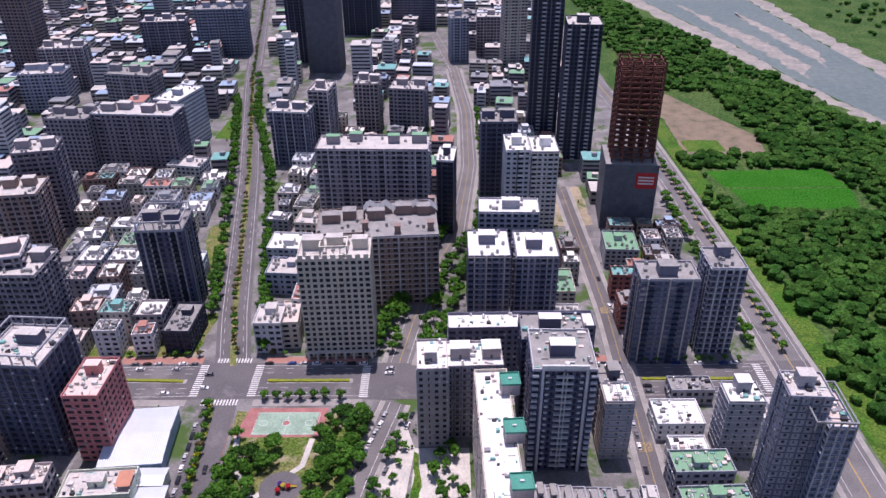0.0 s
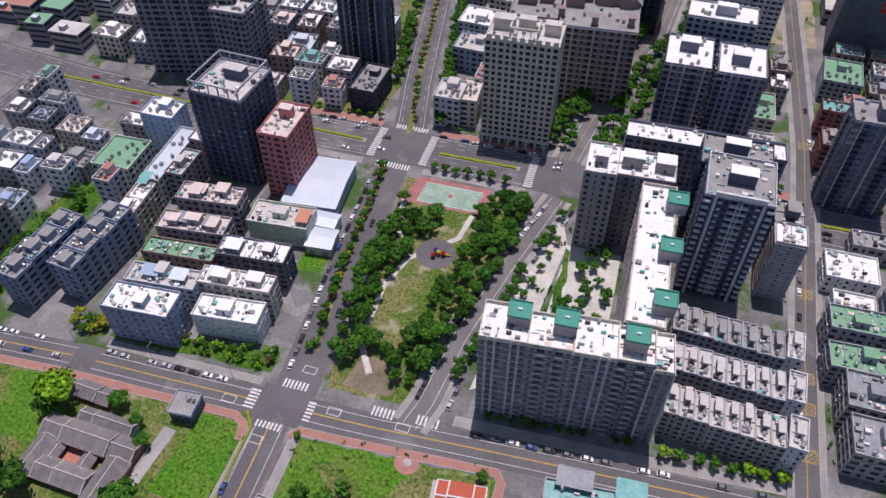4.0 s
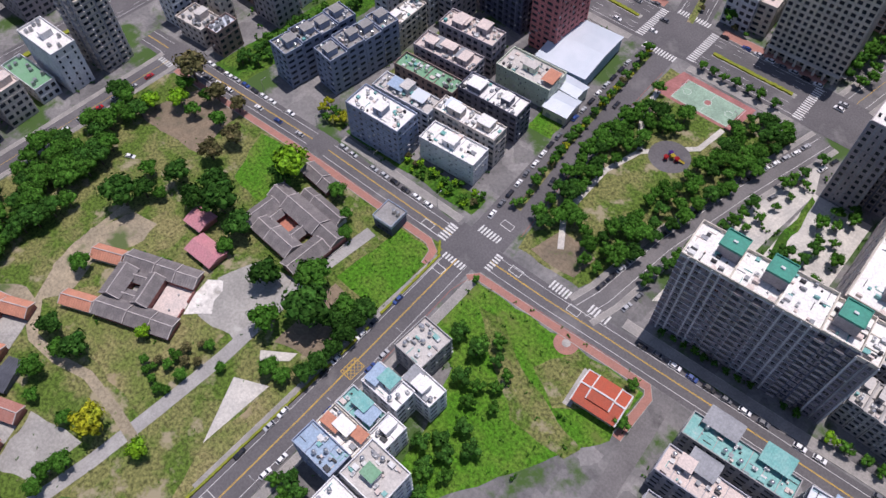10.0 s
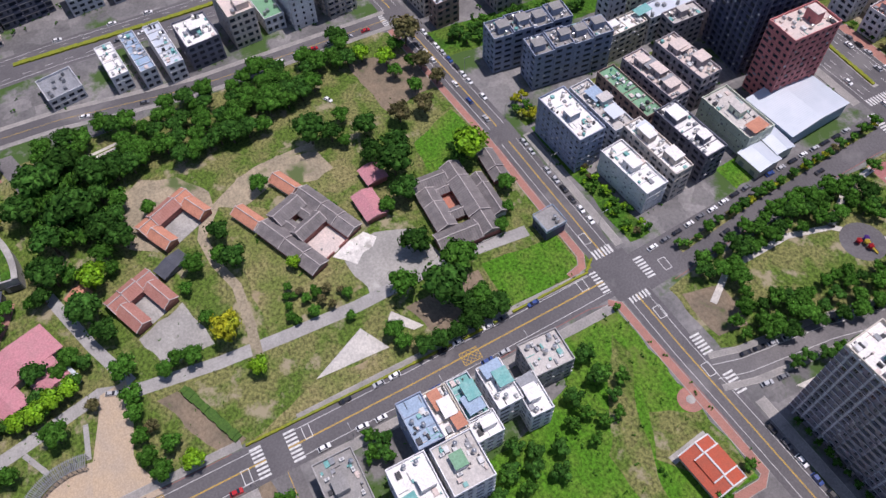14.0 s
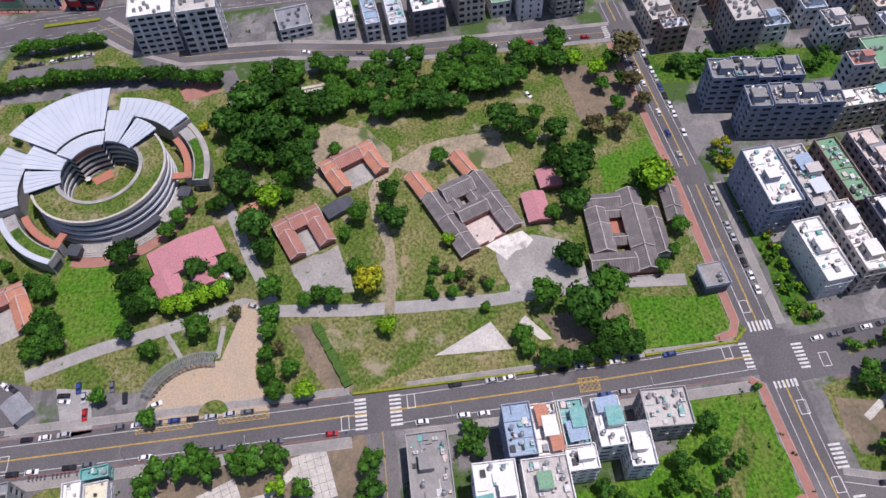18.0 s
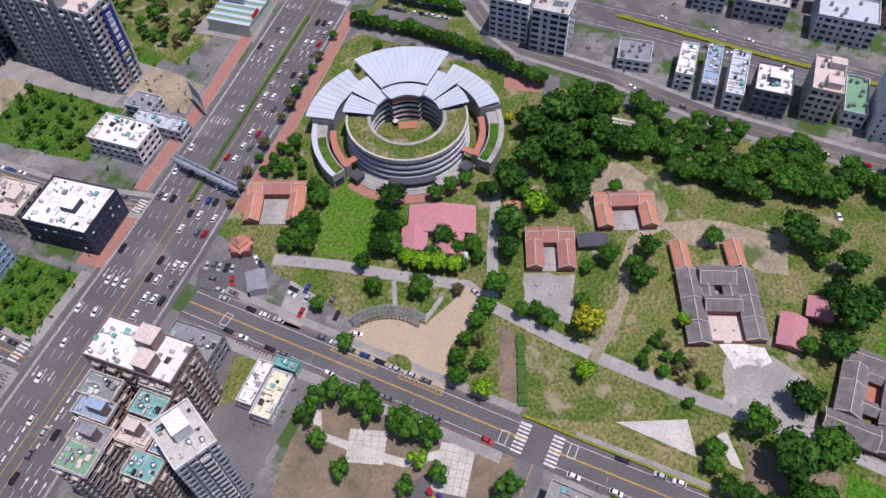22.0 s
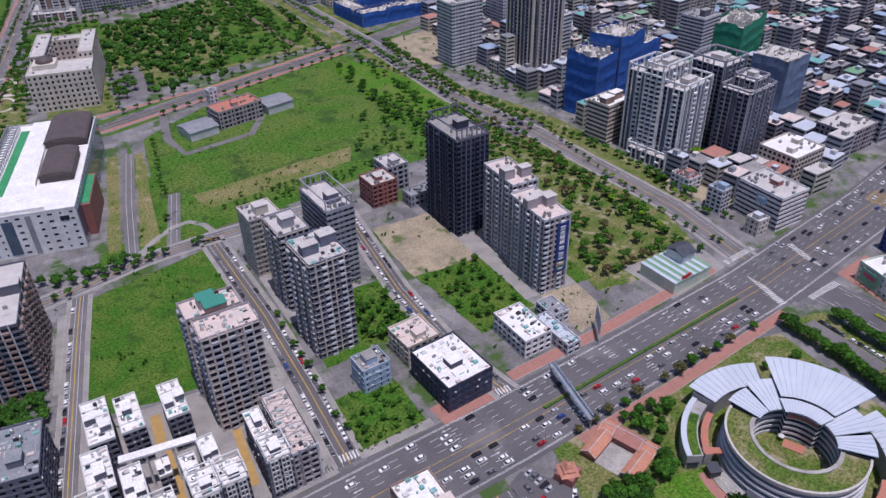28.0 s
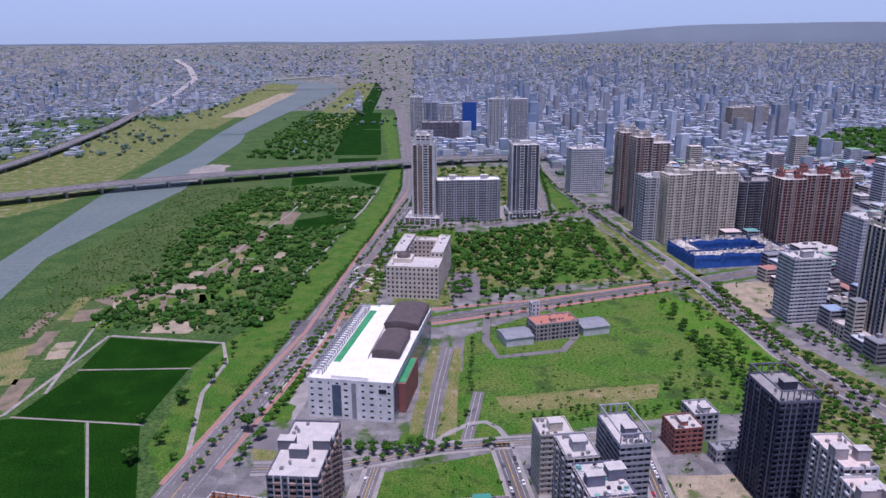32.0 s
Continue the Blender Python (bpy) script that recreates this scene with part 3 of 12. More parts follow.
strip([(278, -470), (300, -600), (262, -700), (240, -800), (232, -900), (214, -1000), (206, -1150)], 1.3, 0.058, s)
strip([(160, -600), (150, -712), (138, -780), (130, -900), (112, -1040), (102, -1200)], 1.5, 0.06, s)
strip([(240, -800), (180, -790), (138, -782)], 1.1, 0.056, s)
tagged(part("path_flats", s, "gravel"), "pale dirt track across the river flats", "path", kind="structure")
patch("ground_far_bank", [(600, -1000), (560, -1149), (590, -1500), (660, -2000), (900, -2300), (950, -1700), (860, -1400), (900, -900)], "grass", 0.02, "green flood plain across the river", "lawn")

# ---- roads ----
def road(name, pts, half, label, mat="asphalt", z=0.06, centre="double", edges=True, dash=False):
    s = Shape()
    strip(pts, half, z, s)
    r = tagged(part(name, s, mat), label, "road", kind="structure")
    marks = Shape()
    if centre == "double":
        strip(pts, 0.10, z + 0.012, marks, 1, 0.14)
        strip(pts, 0.10, z + 0.012, marks, 1, -0.14)
    elif centre == "single":
        strip(pts, 0.10, z + 0.012, marks, 1)
    if edges:
        for e in (half - 2.3, -half + 2.3):
            strip(pts, 0.09, z + 0.012, marks, 0, e)
    if dash:
        for off in dash:
            for x, y, a in along(pts, 10, shift=off):
                strip([(x, y), (x + 4 * math.cos(a), y + 4 * math.sin(a))], 0.075, z + 0.012, marks, 0)
    if marks.v:
        part("road_marking", marks, ("paint_white", "paint_yellow"), r, "worn painted lane lines")
    return r


def crosswalk(parent, x, y, turn, length, width=4.0, z=0.078):
    """White bars across a road; turn is the direction people walk."""
    n = int(length / 1.5)
    if "bar" not in SHARED:
        s = Shape()
        s.face([(-0.38, -2, 0), (0.38, -2, 0), (0.38, 2, 0), (-0.38, 2, 0)])
        SHARED["bar"] = s.mesh("crosswalk_bar", "paint_white")
    for k in range(n):
        d = (k - (n - 1) / 2) * 1.5
        a = radians(turn)
        m = pose(x + d * math.cos(a), y + d * math.sin(a), z, 0, 0, turn) @ Matrix.Diagonal((1, width / 4, 1, 1))
        part("crosswalk_bar", SHARED["bar"], None, parent, at=m)


SHARED = {}
R1 = [(-97.5, -160), (-98.3, -24), (-99.3, 35), (-101.4, 100), (-102, 116)]
R2 = [(-300, 113), (-192, 120.5), (-150, 121.6), (-100, 123.2), (-65, 124.6), (-30, 127), (11, 129.6), (63, 132.4), (84, 134), (170, 141)]
R3 = [(-420, 300), (-300, 286), (-166, 281), (-100, 282), (0, 281), (130, 281), (172, 282)]
R4S = [(-99, 129), (-104, 194), (-108, 270)]
R4N = [(-108, 293), (-118, 337), (-152, 523), (-206, 782), (-270, 1151), (-330, 1500)]
R5 = [(-53, 129), (-50, 140), (-46, 174), (-36, 219), (-24, 265)]
R5N = [(-24, 294), (-10, 377), (8, 432), (19, 540), (20, 660), (10, 800), (-20, 1000)]
R6 = [(85, 138), (86, 200), (88, 256), (90, 336), (88, 423), (86, 500)]
R7 = [(171, 120), (172, 208), (174, 290), (174, 351), (172, 480), (168, 638), (159, 734), (140, 1000), (110, 1400)]
R8 = [(160, -148), (12, -171), (-58, -180), (-116, -187), (-198, -199), (-290, -214), (-424, -245), (-560, -285), (-760, -340)]
R9 = [(-52, -201), (-50, -249), (-46, -313), (-36, -402)]
R10 = [(-130, -206), (-121, -242), (-117, -302), (-120, -410)]
R11 = [(-322, -142), (-304, -122), (-291, -96), (-289, -50), (-279, 11), (-278, 110)]
R12 = [(-318, -197), (-322, -175), (-324, -150), (-327, -128), (-332, -95), (-334, -42), (-332, 15), (-332, 62), (-330, 140), (-326, 290)]
R13 = [(170, -200), (145, -359), (133, -437), (112, -583), (96, -696), (74, -870), (61, -1016), (53, -1195), (60, -1400), (104, -2108), (150, -2560)]
R14 = [(98, -600), (6, -606), (-92, -646), (-234, -699), (-330, -740)]
R15 = [(-303, -236), (-307, -300), (-290, -440), (-266, -528), (-257, -694), (-226, -960), (-196, -1180), (-188, -1400), (-190, -1600)]
R25 = [(72, -918), (-20, -943), (-133, -985), (-240, -1034), (-330, -1075)]
R26 = [(-143, -990), (-160, -1190), (-176, -1400)]
R17 = [(110, -375), (58, -378), (3, -396), (-36, -402), (-120, -410)]
R18 = [(57, -194), (53, -240), (48, -290), (43, -340), (39, -376)]
R19 = [(9, -398), (3, -470), (-6, -548)]
R20 = [(-15, -404), (-26, -470)]
r1 = road("road_main", R1, 7.2, "two-lane asphalt street with parked cars on both sides")
r2 = road("road_cross", R2, 5.9, "two-lane asphalt street along the park edge", z=0.062)
r3 = road("road_avenue_north", R3, 13.5, "wide divided avenue with a hedge median", z=0.064, centre="", dash=(5.5, -5.5, 9, -9))
road("road_boulevard", R4S, 8.5, "boulevard with planted medians beside the park", z=0.066, centre="", edges=False)
road("road_boulevard_north", R4N, 9, "long tree-lined boulevard running north", z=0.066, centre="", dash=(5, -5))
s = Shape()
strip(R4N[:4], 1.6, 0.16, s)
tagged(part("median_strip", s, "grass_dry"), "dry planted median of the boulevard", "median", kind="structure")
road("road_park_east", R5, 5.0, "narrow one-way road beside the park trees", z=0.068, centre="", mat="asphalt_old")
road("road_curving", R5N, 6.5, "curving asphalt street between towers", z=0.068, mat="asphalt_old", centre="single")
road("road_lane_east", R6, 4.2, "narrow asphalt lane with yellow lines", z=0.07, centre="single", edges=False)
r7 = road("road_riverside", R7, 9.5, "riverside road beside a grassy levee", z=0.072, mat="asphalt_old")
r8 = road("road_avenue_south", R8, 19.5, "very wide busy avenue with many lanes", z=0.074, centre="", dash=(6, 9.4, 12.8, -6, -9.4, -12.8))
road("road_street_south", R9, 5.2, "straight asphalt side street with parked cars", z=0.07)
road("road_street_south", R10, 4.6, "straight asphalt side street with parked cars", z=0.07)
road("road_behind_park", R11, 4.6, "narrow asphalt road behind the park woods", z=0.07, centre="single", edges=False)
road("road_avenue_west", R12, 10.5, "divided avenue with a flowering hedge median", z=0.066, centre="", dash=(5.5, -5.5))
road("road_estate", R25, 6.5, "district road before tall apartment towers", z=0.064, mat="asphalt_old")
road("road_estate", R26, 5.0, "second carriageway of the boulevard", z=0.062, mat="asphalt_old")
road("road_levee", R13, 11, "riverside parkway with planted median", z=0.068, dash=(5.5, -5.5), mat="asphalt_old")
s = Shape()
far_strip([(160, -2550), (230, -3300), (369, -4390), (600, -6000)], 12, 1.0, s)
far_strip([(940, -2356), (1080, -3100), (1315, -4081), (1900, -6000), (2930, -8283)], 16, 1.5, s)
far_strip([(1200, -3400), (700, -3500), (200, -3620), (-400, -3700)], 12, 6, s)
tagged(part("road_far", s, "asphalt_old"), "pale roads running to the horizon", "road", kind="structure")
road("road_district", R14, 8, "district road with pink pavements and young trees", z=0.07)
road("road_district", R15, 7.5, "tree-lined boulevard beside a linear park", z=0.072, mat="asphalt_old")
road("road_district", R17, 5, "district road curving round a grass lot", z=0.07, mat="asphalt_old")
road("road_district", R18, 4, "street beside a green lot with yellow lines", z=0.074, mat="asphalt_old")
road("road_district", R19, 4, "access road with parking bays", z=0.07, mat="asphalt_old", centre="")
road("road_district", R20, 4, "short access road with parking bays", z=0.07, mat="asphalt_old", centre="")
for x, y, a, L, rr in ((-113.3, 123.2, 90, 10, r2), (-91, 124, 90, 10, r2), (-102.5, 115, 0, 11, r1), (-100, 133, 0, 11, r1), (-98.5, -22.5, 0, 13, r1), (-98.5, -10.5, 0, 13, r1),
                       (-64, 131.4, 0, 9, r2), (-47, 132.4, 0, 9, r2), (-186, 120.8, 90, 10, r2), (-268, 115.5, 90, 10, r2), (-278, 108, 0, 9, r2),
                       (-122, 282, 90, 24, r3), (-94, 282, 90, 24, r3), (-40, 281, 90, 24, r3), (-8, 281, 90, 24, r3), (-108, 297, 0, 18, r3), (-108, 266, 0, 18, r3), (-50, 266, 0, 8, r3),
                       (156, 282, 90, 22, r7), (-53, -205, 0, 10, r8), (-128, -209, 0, 9, r8), (-292, -212.6, 82, 34, r8), (-335, -220, 82, 34, r8), (-318, -195.5, 6.6, 24, r8), (-303, -241, 10, 26, r8)):
    crosswalk(rr, x, y, a, L)
R23 = [(-336, -130), (-344, -131), (-410, -144), (-494, -162)]
road("road_street_west", R23, 4.0, "narrow asphalt street between crowded shop houses", z=0.058, centre="single", edges=False, mat="asphalt_old")
R24 = [(-91.4, -15.6), (-70, -15.6), (-44, -15.6)]
road("road_street_east", R24, 4.2, "short asphalt side street beside a small park", z=0.059, centre="single", edges=False, mat="asphalt_old")
R21 = [(-12, 124), (-10, 104), (-8.6, 84), (-4, 60), (8, 20)]
road("road_lane_lot", R21, 3.6, "narrow lane beside the overgrown lot", z=0.058, centre="", edges=False, mat="asphalt_old")
R22 = [(86, 131), (82, 60), (80, 0)]
road("road_lane_lot", R22, 4.2, "narrow lane between low house rows", z=0.058, centre="single", edges=False, mat="asphalt_old")
# dark junction slabs over the line markings
for name, x, y, w, d, turn in (("a", -101.5, 123.6, 19.5, 15.5, 2), ("b", -108, 282, 24, 27, 0), ("c", -24, 281, 26, 27, 0), ("d", 174, 282, 22, 26, 0), ("e", -98.5, -16.5, 14.4, 8, 0), ("f", -313.5, -217, 40, 40, 10), ("g", -185, 121, 10, 11.6, 2), ("h", -278, 114.5, 14, 11.6, 4), ("i", 86, 281, 10, 27, 0), ("j", -262, -705, 30, 26, -20), ("k", 110, -592, 40, 34, 10), ("l", -285, -455, 34, 30, 10)):
    s = Shape()
    s.face([(-w / 2, -d / 2, 0), (w / 2, -d / 2, 0), (w / 2, d / 2, 0), (-w / 2, d / 2, 0)])
    tagged(part("road_junction", s, "asphalt", at=pose(x, y, 0.083, 0, 0, turn)), "plain asphalt junction with worn surface", "road", kind="structure")
# pavements with a kerb step
def pavement(name, pts, half, shift, mat="pavement_red", h=0.16, label="red-paved footpath with a concrete kerb"):
    s = Shape()
    strip(pts, half, h, s, 0, shift)
    strip(pts, 0.12, h + 0.015, s, 1, shift + half)
    strip(pts, 0.12, h + 0.015, s, 1, shift - half)
    for e in (shift + half + 0.12, shift - half - 0.12):
        sides = []
        n = len(pts)
        for k in range(n):
            d = (Vector(pts[min(n - 1, k + 1)]) - Vector(pts[max(0, k - 1)])).normalized()
            sides.append(Vector(pts[k]) + Vector((-d.y, d.x)) * e)
        for p, q in zip(sides, sides[1:]):
            s.face([(p.x, p.y, 0), (q.x, q.y, 0), (q.x, q.y, h + 0.015), (p.x, p.y, h + 0.015)], 1)
    return tagged(part(name, s, (mat, "concrete")), label, "pavement", kind="structure")


pavement("pavement", [(-270, 107.2), (-192, 112.8), (-150, 113.8), (-116, 114.9), (-111.5, 112.5), (-109.8, 106)], 1.6, 0)
pavement("pavement", [(-93.5, 112), (-91, 115.4), (-65, 116.9), (-30, 119.3), (-18, 120.2), (-15.6, 117), (-15.6, 98)], 1.6, 0)
pavement("pavement", [(-180, 129.6), (-113, 131)], 1.6, 0, "pavement_grey", label="grey concrete footpath beside parked cars")
pavement("pavement", [(-38, 135.6), (11, 138.2), (78, 142.4)], 2.0, 0, "pavement_grey", label="grey concrete footpath along a tower block")
pavement("pavement", [(-108, -150), (-107.5, -26)], 1.4, 0, "pavement_grey", label="narrow concrete footpath beside the park")
pavement("pavement", [(-107, -6), (-108, 70), (-108, 112)], 1.2, 0, "pavement_grey", label="narrow concrete footpath beside the park")
pavement("pavement", [(-89, -8), (-90, 60), (-91, 112)], 1.8, 0, "pavement_grey", label="concrete footpath in front of shop houses")
pavement("pavement", [(-88, -150), (-89, -26)], 1.8, 0, "pavement_grey", label="concrete footpath in front of a small park")
for a, b in ((-166, -124), (-92, -40), (-8, 82)):
    pavement("pavement", [(a, 297.5), (b, 297.5)], 2.6, 0)
    pavement("pavement", [(a, 265.5), (b, 265.5)], 2.0, 0, "pavement_grey", label="grey concrete footpath beside the avenue")
pavement("pavement", [(-143, -168), (-200, -176), (-285, -191)], 3.0, 0)
pavement("pavement", [(20, -193), (-46, -202)], 3.2, 0, "pavement_grey", label="grey paved footpath with parked scooters")
pavement("pavement", [(-58, -203), (-92, -206.6)], 2.0, 0, "pavement_grey", label="grey concrete footpath beside a vacant lot")
pavement("pavement", [(-136, -215), (-190, -222), (-280, -238)], 3.2, 0)
pavement("pavement", [(157, -360), (144, -437), (115, -581), (94, -812), (55, -1150)], 1.5, 0)
pavement("pavement", [(130, -375), (118, -440), (92, -581), (72, -812)], 1.5, 0)
pavement("pavement", [(88, -614), (-92, -657), (-230, -709)], 2.4, 0)
pavement("pavement", [(20, -594), (-92, -634), (-226, -685)], 2.4, 0)

for pts, half in ((R9, 5.2), (R10, 4.6), (R18, 4), (R6, 4.2), (R5, 5.0), (R17, 5), (R15, 7.5), (R11, 4.6), (R5N, 6.5), (R7, 9.5)):
    for sg in (1, -1):
        pavement("pavement", pts[:6], 1.1, sg * (half + 1.2), "pavement_grey", 0.14, "grey concrete footpath beside the street")

# hedge medians
def hedge(name, pts, half, h, mat="hedge_yellow", label="clipped yellow-green hedge in the road median"):
    rnd = random.Random(int(abs(pts[0][0] * 7 + pts[0][1] * 3)))
    s = Shape()
    for x, y, a in along(pts, 1.6):
        k = rnd.uniform(0.8, 1.1)
        s.box(-0.85, 0.85, -half * k, half * k, 0.05, h * rnd.uniform(0.8, 1.15), 0, a + rnd.uniform(-0.08, 0.08), (x, y))
    return tagged(part(name, s, mat), label, "hedge")


for a, b in ((-320, -128), (-88, -46), (-2, 76), (96, 150)):
    base = Shape()
    y0 = 281 + (6 if a < -300 else 0)
    strip([(a, y0), (b, 281)], 1.5, 0.2, base)
    tagged(part("median_strip", base, "concrete"), "raised concrete median strip", "median", kind="structure")
    hedge("median_hedge", [(a + 1, y0), (b - 1, 281)], 0.9, 0.9)
hedge("median_hedge", [(-140, -191), (-198, -200), (-272, -211)], 0.8, 0.9, "hedge", "dark green hedge along the avenue median")
hedge("median_hedge", [(-324, -168), (-325.5, -142)], 1.1, 0.8)
hedge("median_hedge", [(-336, -60), (-333, 10), (-331, 110)], 1.3, 0.9)
hedge("park_hedge", [(-106, -24), (-106, 60), (-106.5, 76)], 0.45, 0.9, label="clipped yellow hedge along the park fence")
hedge("park_hedge", [(-107, 80), (-108, 112), (-112, 117)], 0.45, 0.9, label="clipped yellow hedge along the park fence")
hedge("park_hedge", [(-135, -37), (-109, -26)], 1.6, 1.3, "hedge", "thick green hedge beside a soil bed")

# avenue paint: yellow lines at the median, arrows, scooter boxes, hatched bays
s = Shape()
for off in (2.0, -2.0):
    strip(R8[1:7], 0.11, 0.09, s, 1, off)
for off in (16.6, -16.6):
    strip(R8[1:7], 0.10, 0.09, s, 0, off)
for off, back in ((7.7, 0), (11.1, 0), (14.6, 0), (-7.7, 1), (-11.1, 1), (-14.6, 1)):
    for x, y, a in along(R8[1:6], 46, 20 + 5 * back, off):
        a += math.pi * (1 - back)
        u, v = Vector((math.cos(a), math.sin(a))), Vector((-math.sin(a), math.cos(a)))
        p = Vector((x, y))
        for q in ([p - v * 0.14, p + u * 3.2 - v * 0.14, p + u * 3.2 + v * 0.14, p + v * 0.14], [p + u * 3.2 - v * 0.55, p + u * 4.8, p + u * 3.2 + v * 0.55]):
            s.face([(c.x, c.y, 0.092) for c in q])
for x, y, a in along([(-6, -173.5), (-34, -177)], 7, 3, 4.4) + along([(-20, -175.5), (-44, -178.5)], 7, 3, -4.4):
    for k in range(2):
        b = (x + k * 3 * math.cos(a), y + k * 3 * math.sin(a))
        strip([b, (b[0] + 2.2 * math.cos(a), b[1] + 2.2 * math.sin(a))], 0.35, 0.09, s, 0)
part("road_marking", s, ("paint_white", "paint_yellow"), r8, "lane arrows and yellow median lines")


def hatch(parent, x, y, turn, w, d, z=0.095):
    """A yellow box of crossed lines on the asphalt."""
    m = pose(x, y, z, 0, 0, turn)
    s = Shape()
    n = int((w + d) / 1.6)
    for k in range(1, n):
        for sg in (1, -1):
            c = -(w + d) / 2 + k * (w + d) / n
            lo, hi = max(-w / 2, c - d / 2), min(w / 2, c + d / 2)
            if hi - lo > 0.4:
                strip([(lo, sg * (c - lo)), (hi, sg * (c - hi))], 0.07, 0, s)
    for q in (((-w / 2, -d / 2), (w / 2, -d / 2)), ((-w / 2, d / 2), (w / 2, d / 2)), ((-w / 2, -d / 2), (-w / 2, d / 2)), ((w / 2, -d / 2), (w / 2, d / 2))):
        strip(list(q), 0.1, 0.002, s)
    part("yellow_box", s, "paint_yellow", parent, "yellow crossed no-stopping box", at=m)


hatch(r8, 8, -187, 8, 8, 6)
hatch(r8, -16, -189, 8, 8, 6)
hatch(r1, -99, 57, 90, 7, 5)
hatch(r1, -102.4, -89.5, 90, 19, 2.2)
hatch(r1, -102.4, -62.4, 90, 17, 2.2)
hatch(r8, -430, -247, 13, 16, 14)
# turn pockets: white boxes on the side streets, stop lines
s = Shape()
for x, y, w, d in ((-104.4, 108, 4.6, 3.0), (-97.5, 141, 5.2, 3.0), (-121.6, 120.6, 5.0, 3.0), (-81.5, 126.6, 5.0, 3.0), (-96, -28, 5.0, 2.6), (-101, -5, 5.0, 2.6), (-96.5, -142, 5.2, 3.0), (-55, 127.6, 5.0, 3.0)):
    for q in (((-w, -d), (w, -d)), ((-w, d), (w, d)), ((-w, -d), (-w, d)), ((w, -d), (w, d))):
        strip([(x + q[0][0] / 2, y + q[0][1] / 2), (x + q[1][0] / 2, y + q[1][1] / 2)], 0.12, 0.092, s)
part("road_marking", s, "paint_white", r1, "white waiting boxes and stop lines")
# red kerb lines at the corners
s = Shape()
for line in ([(-106.6, 40), (-108.6, 100), (-110, 113), (-116, 116.4), (-180, 115.0)], [(-93.0, 60), (-94.6, 104), (-92, 116.4), (-65, 118.9), (-30, 121.3)], [(-91.2, -140), (-91.6, -30)], [(-105, -150), (-105.6, -30)], [(-90, 140), (-96, 190), (-99, 255)]):
    strip(line, 0.13, 0.09, s)
tagged(part("kerb_line", s, "tile_red"), "red painted no-parking kerb line", "marking", kind="structure")
for x, y in ((86, 158), (86, 178), (86, 192), (87, 236), (90, 340)):
    hatch(r2, x, y, 0, 6, 5, 0.09)

# ---- buildings ----
FOOT = []


def clear_of(x, y, r):
    for f in FOOT:
        dx, dy = x - f[0], y - f[1]
        if len(f) == 3:
            if dx * dx + dy * dy < (r + f[2]) ** 2:
                return False
        elif abs(dx) + abs(dy) < 200:
            c, s = math.cos(f[4]), math.sin(f[4])
            if abs(c * dx + s * dy) < f[2] / 2 + r and abs(c * dy - s * dx) < f[3] / 2 + r:
                return False
    return True


def faces_of(w, d):
    """The four sides: turn of the outward normal, length, distance from the middle."""
    return ((-90, w, d / 2), (0, d, w / 2), (90, w, d / 2), (180, d, w / 2))


def side_frame(turn, dist):
    """Local frame of a side: x along it, y outward."""
    return pose(0, 0, 0, 0, 0, turn - 90) @ Matrix.Translation((0, dist, 0))


def facing(x, y, turn, side):
    a = radians(turn + side)
    return math.cos(a) * -x + math.sin(a) * -y > 0.12 * math.hypot(x, y)


def slab_on(s, m, x0, x1, y0, y1, z0, z1, slot=0):
    """A box given in the frame of a side."""
    i = len(s.v)
    for z in (z0, z1):
        for x, y in ((x0, y0), (x1, y0), (x1, y1), (x0, y1)):
            s.v.append(tuple(m @ Vector((x, y, z))))
    for q in ((0, 3, 2, 1), (4, 5, 6, 7), (0, 1, 5, 4), (1, 2, 6, 5), (2, 3, 7, 6), (3, 0, 4, 7)):
        s.f.append(tuple(i + a for a in q))
        s.m.append(slot)


def window_mesh(w, h, glass, frame):
    key = ("window", round(w, 2), round(h, 2), glass, frame)
    if key not in SHARED:
        s = Shape()
        a, b = w / 2, h / 2
        s.face([(a, 0, -b), (-a, 0, -b), (-a, 0, b), (a, 0, b)], 0)
        for x0, x1, z0, z1 in ((-a, a, -b, -b + 0.1), (-a, a, b - 0.1, b), (-a, -a + 0.1, -b, b), (a - 0.1, a, -b, b), (-0.05, 0.05, -b, b)):
            s.box(x0, x1, -0.02, 0.07, z0, z1, 1)
        SHARED[key] = s.mesh("window", glass, frame)
    return SHARED[key]


def balcony_mesh(w, wall, slab, deep=1.3):
    key = ("balcony", round(w, 1), wall, slab, deep)
    if key not in SHARED:
        s = Shape()
        a = w / 2
        s.box(-a, a, 0, deep, -0.15, 0.05, 1)
        s.box(-a, a, deep - 0.14, deep, 0.05, 1.1, 0)
        s.box(-a, -a + 0.14, 0, deep - 0.14, 0.05, 1.1, 0)
        s.box(a - 0.14, a, 0, deep - 0.14, 0.05, 1.1, 0)
        SHARED[key] = s.mesh("balcony", wall, slab)
    return SHARED[key]


def tank_mesh():
    if "tank" not in SHARED:
        s = Shape()
        s.tube(0, 0, 0.5, 2.1, 0.75, 0.75, 10)
        s.tube(0, 0, 2.1, 2.35, 0.75, 0.2, 10)
        for a, b in ((-0.5, -0.5), (0.5, -0.5), (0.5, 0.5), (-0.5, 0.5)):
            s.box(a - 0.06, a + 0.06, b - 0.06, b + 0.06, 0, 0.55)
        SHARED["tank"] = s.mesh("water_tank", "steel")
    return SHARED["tank"]


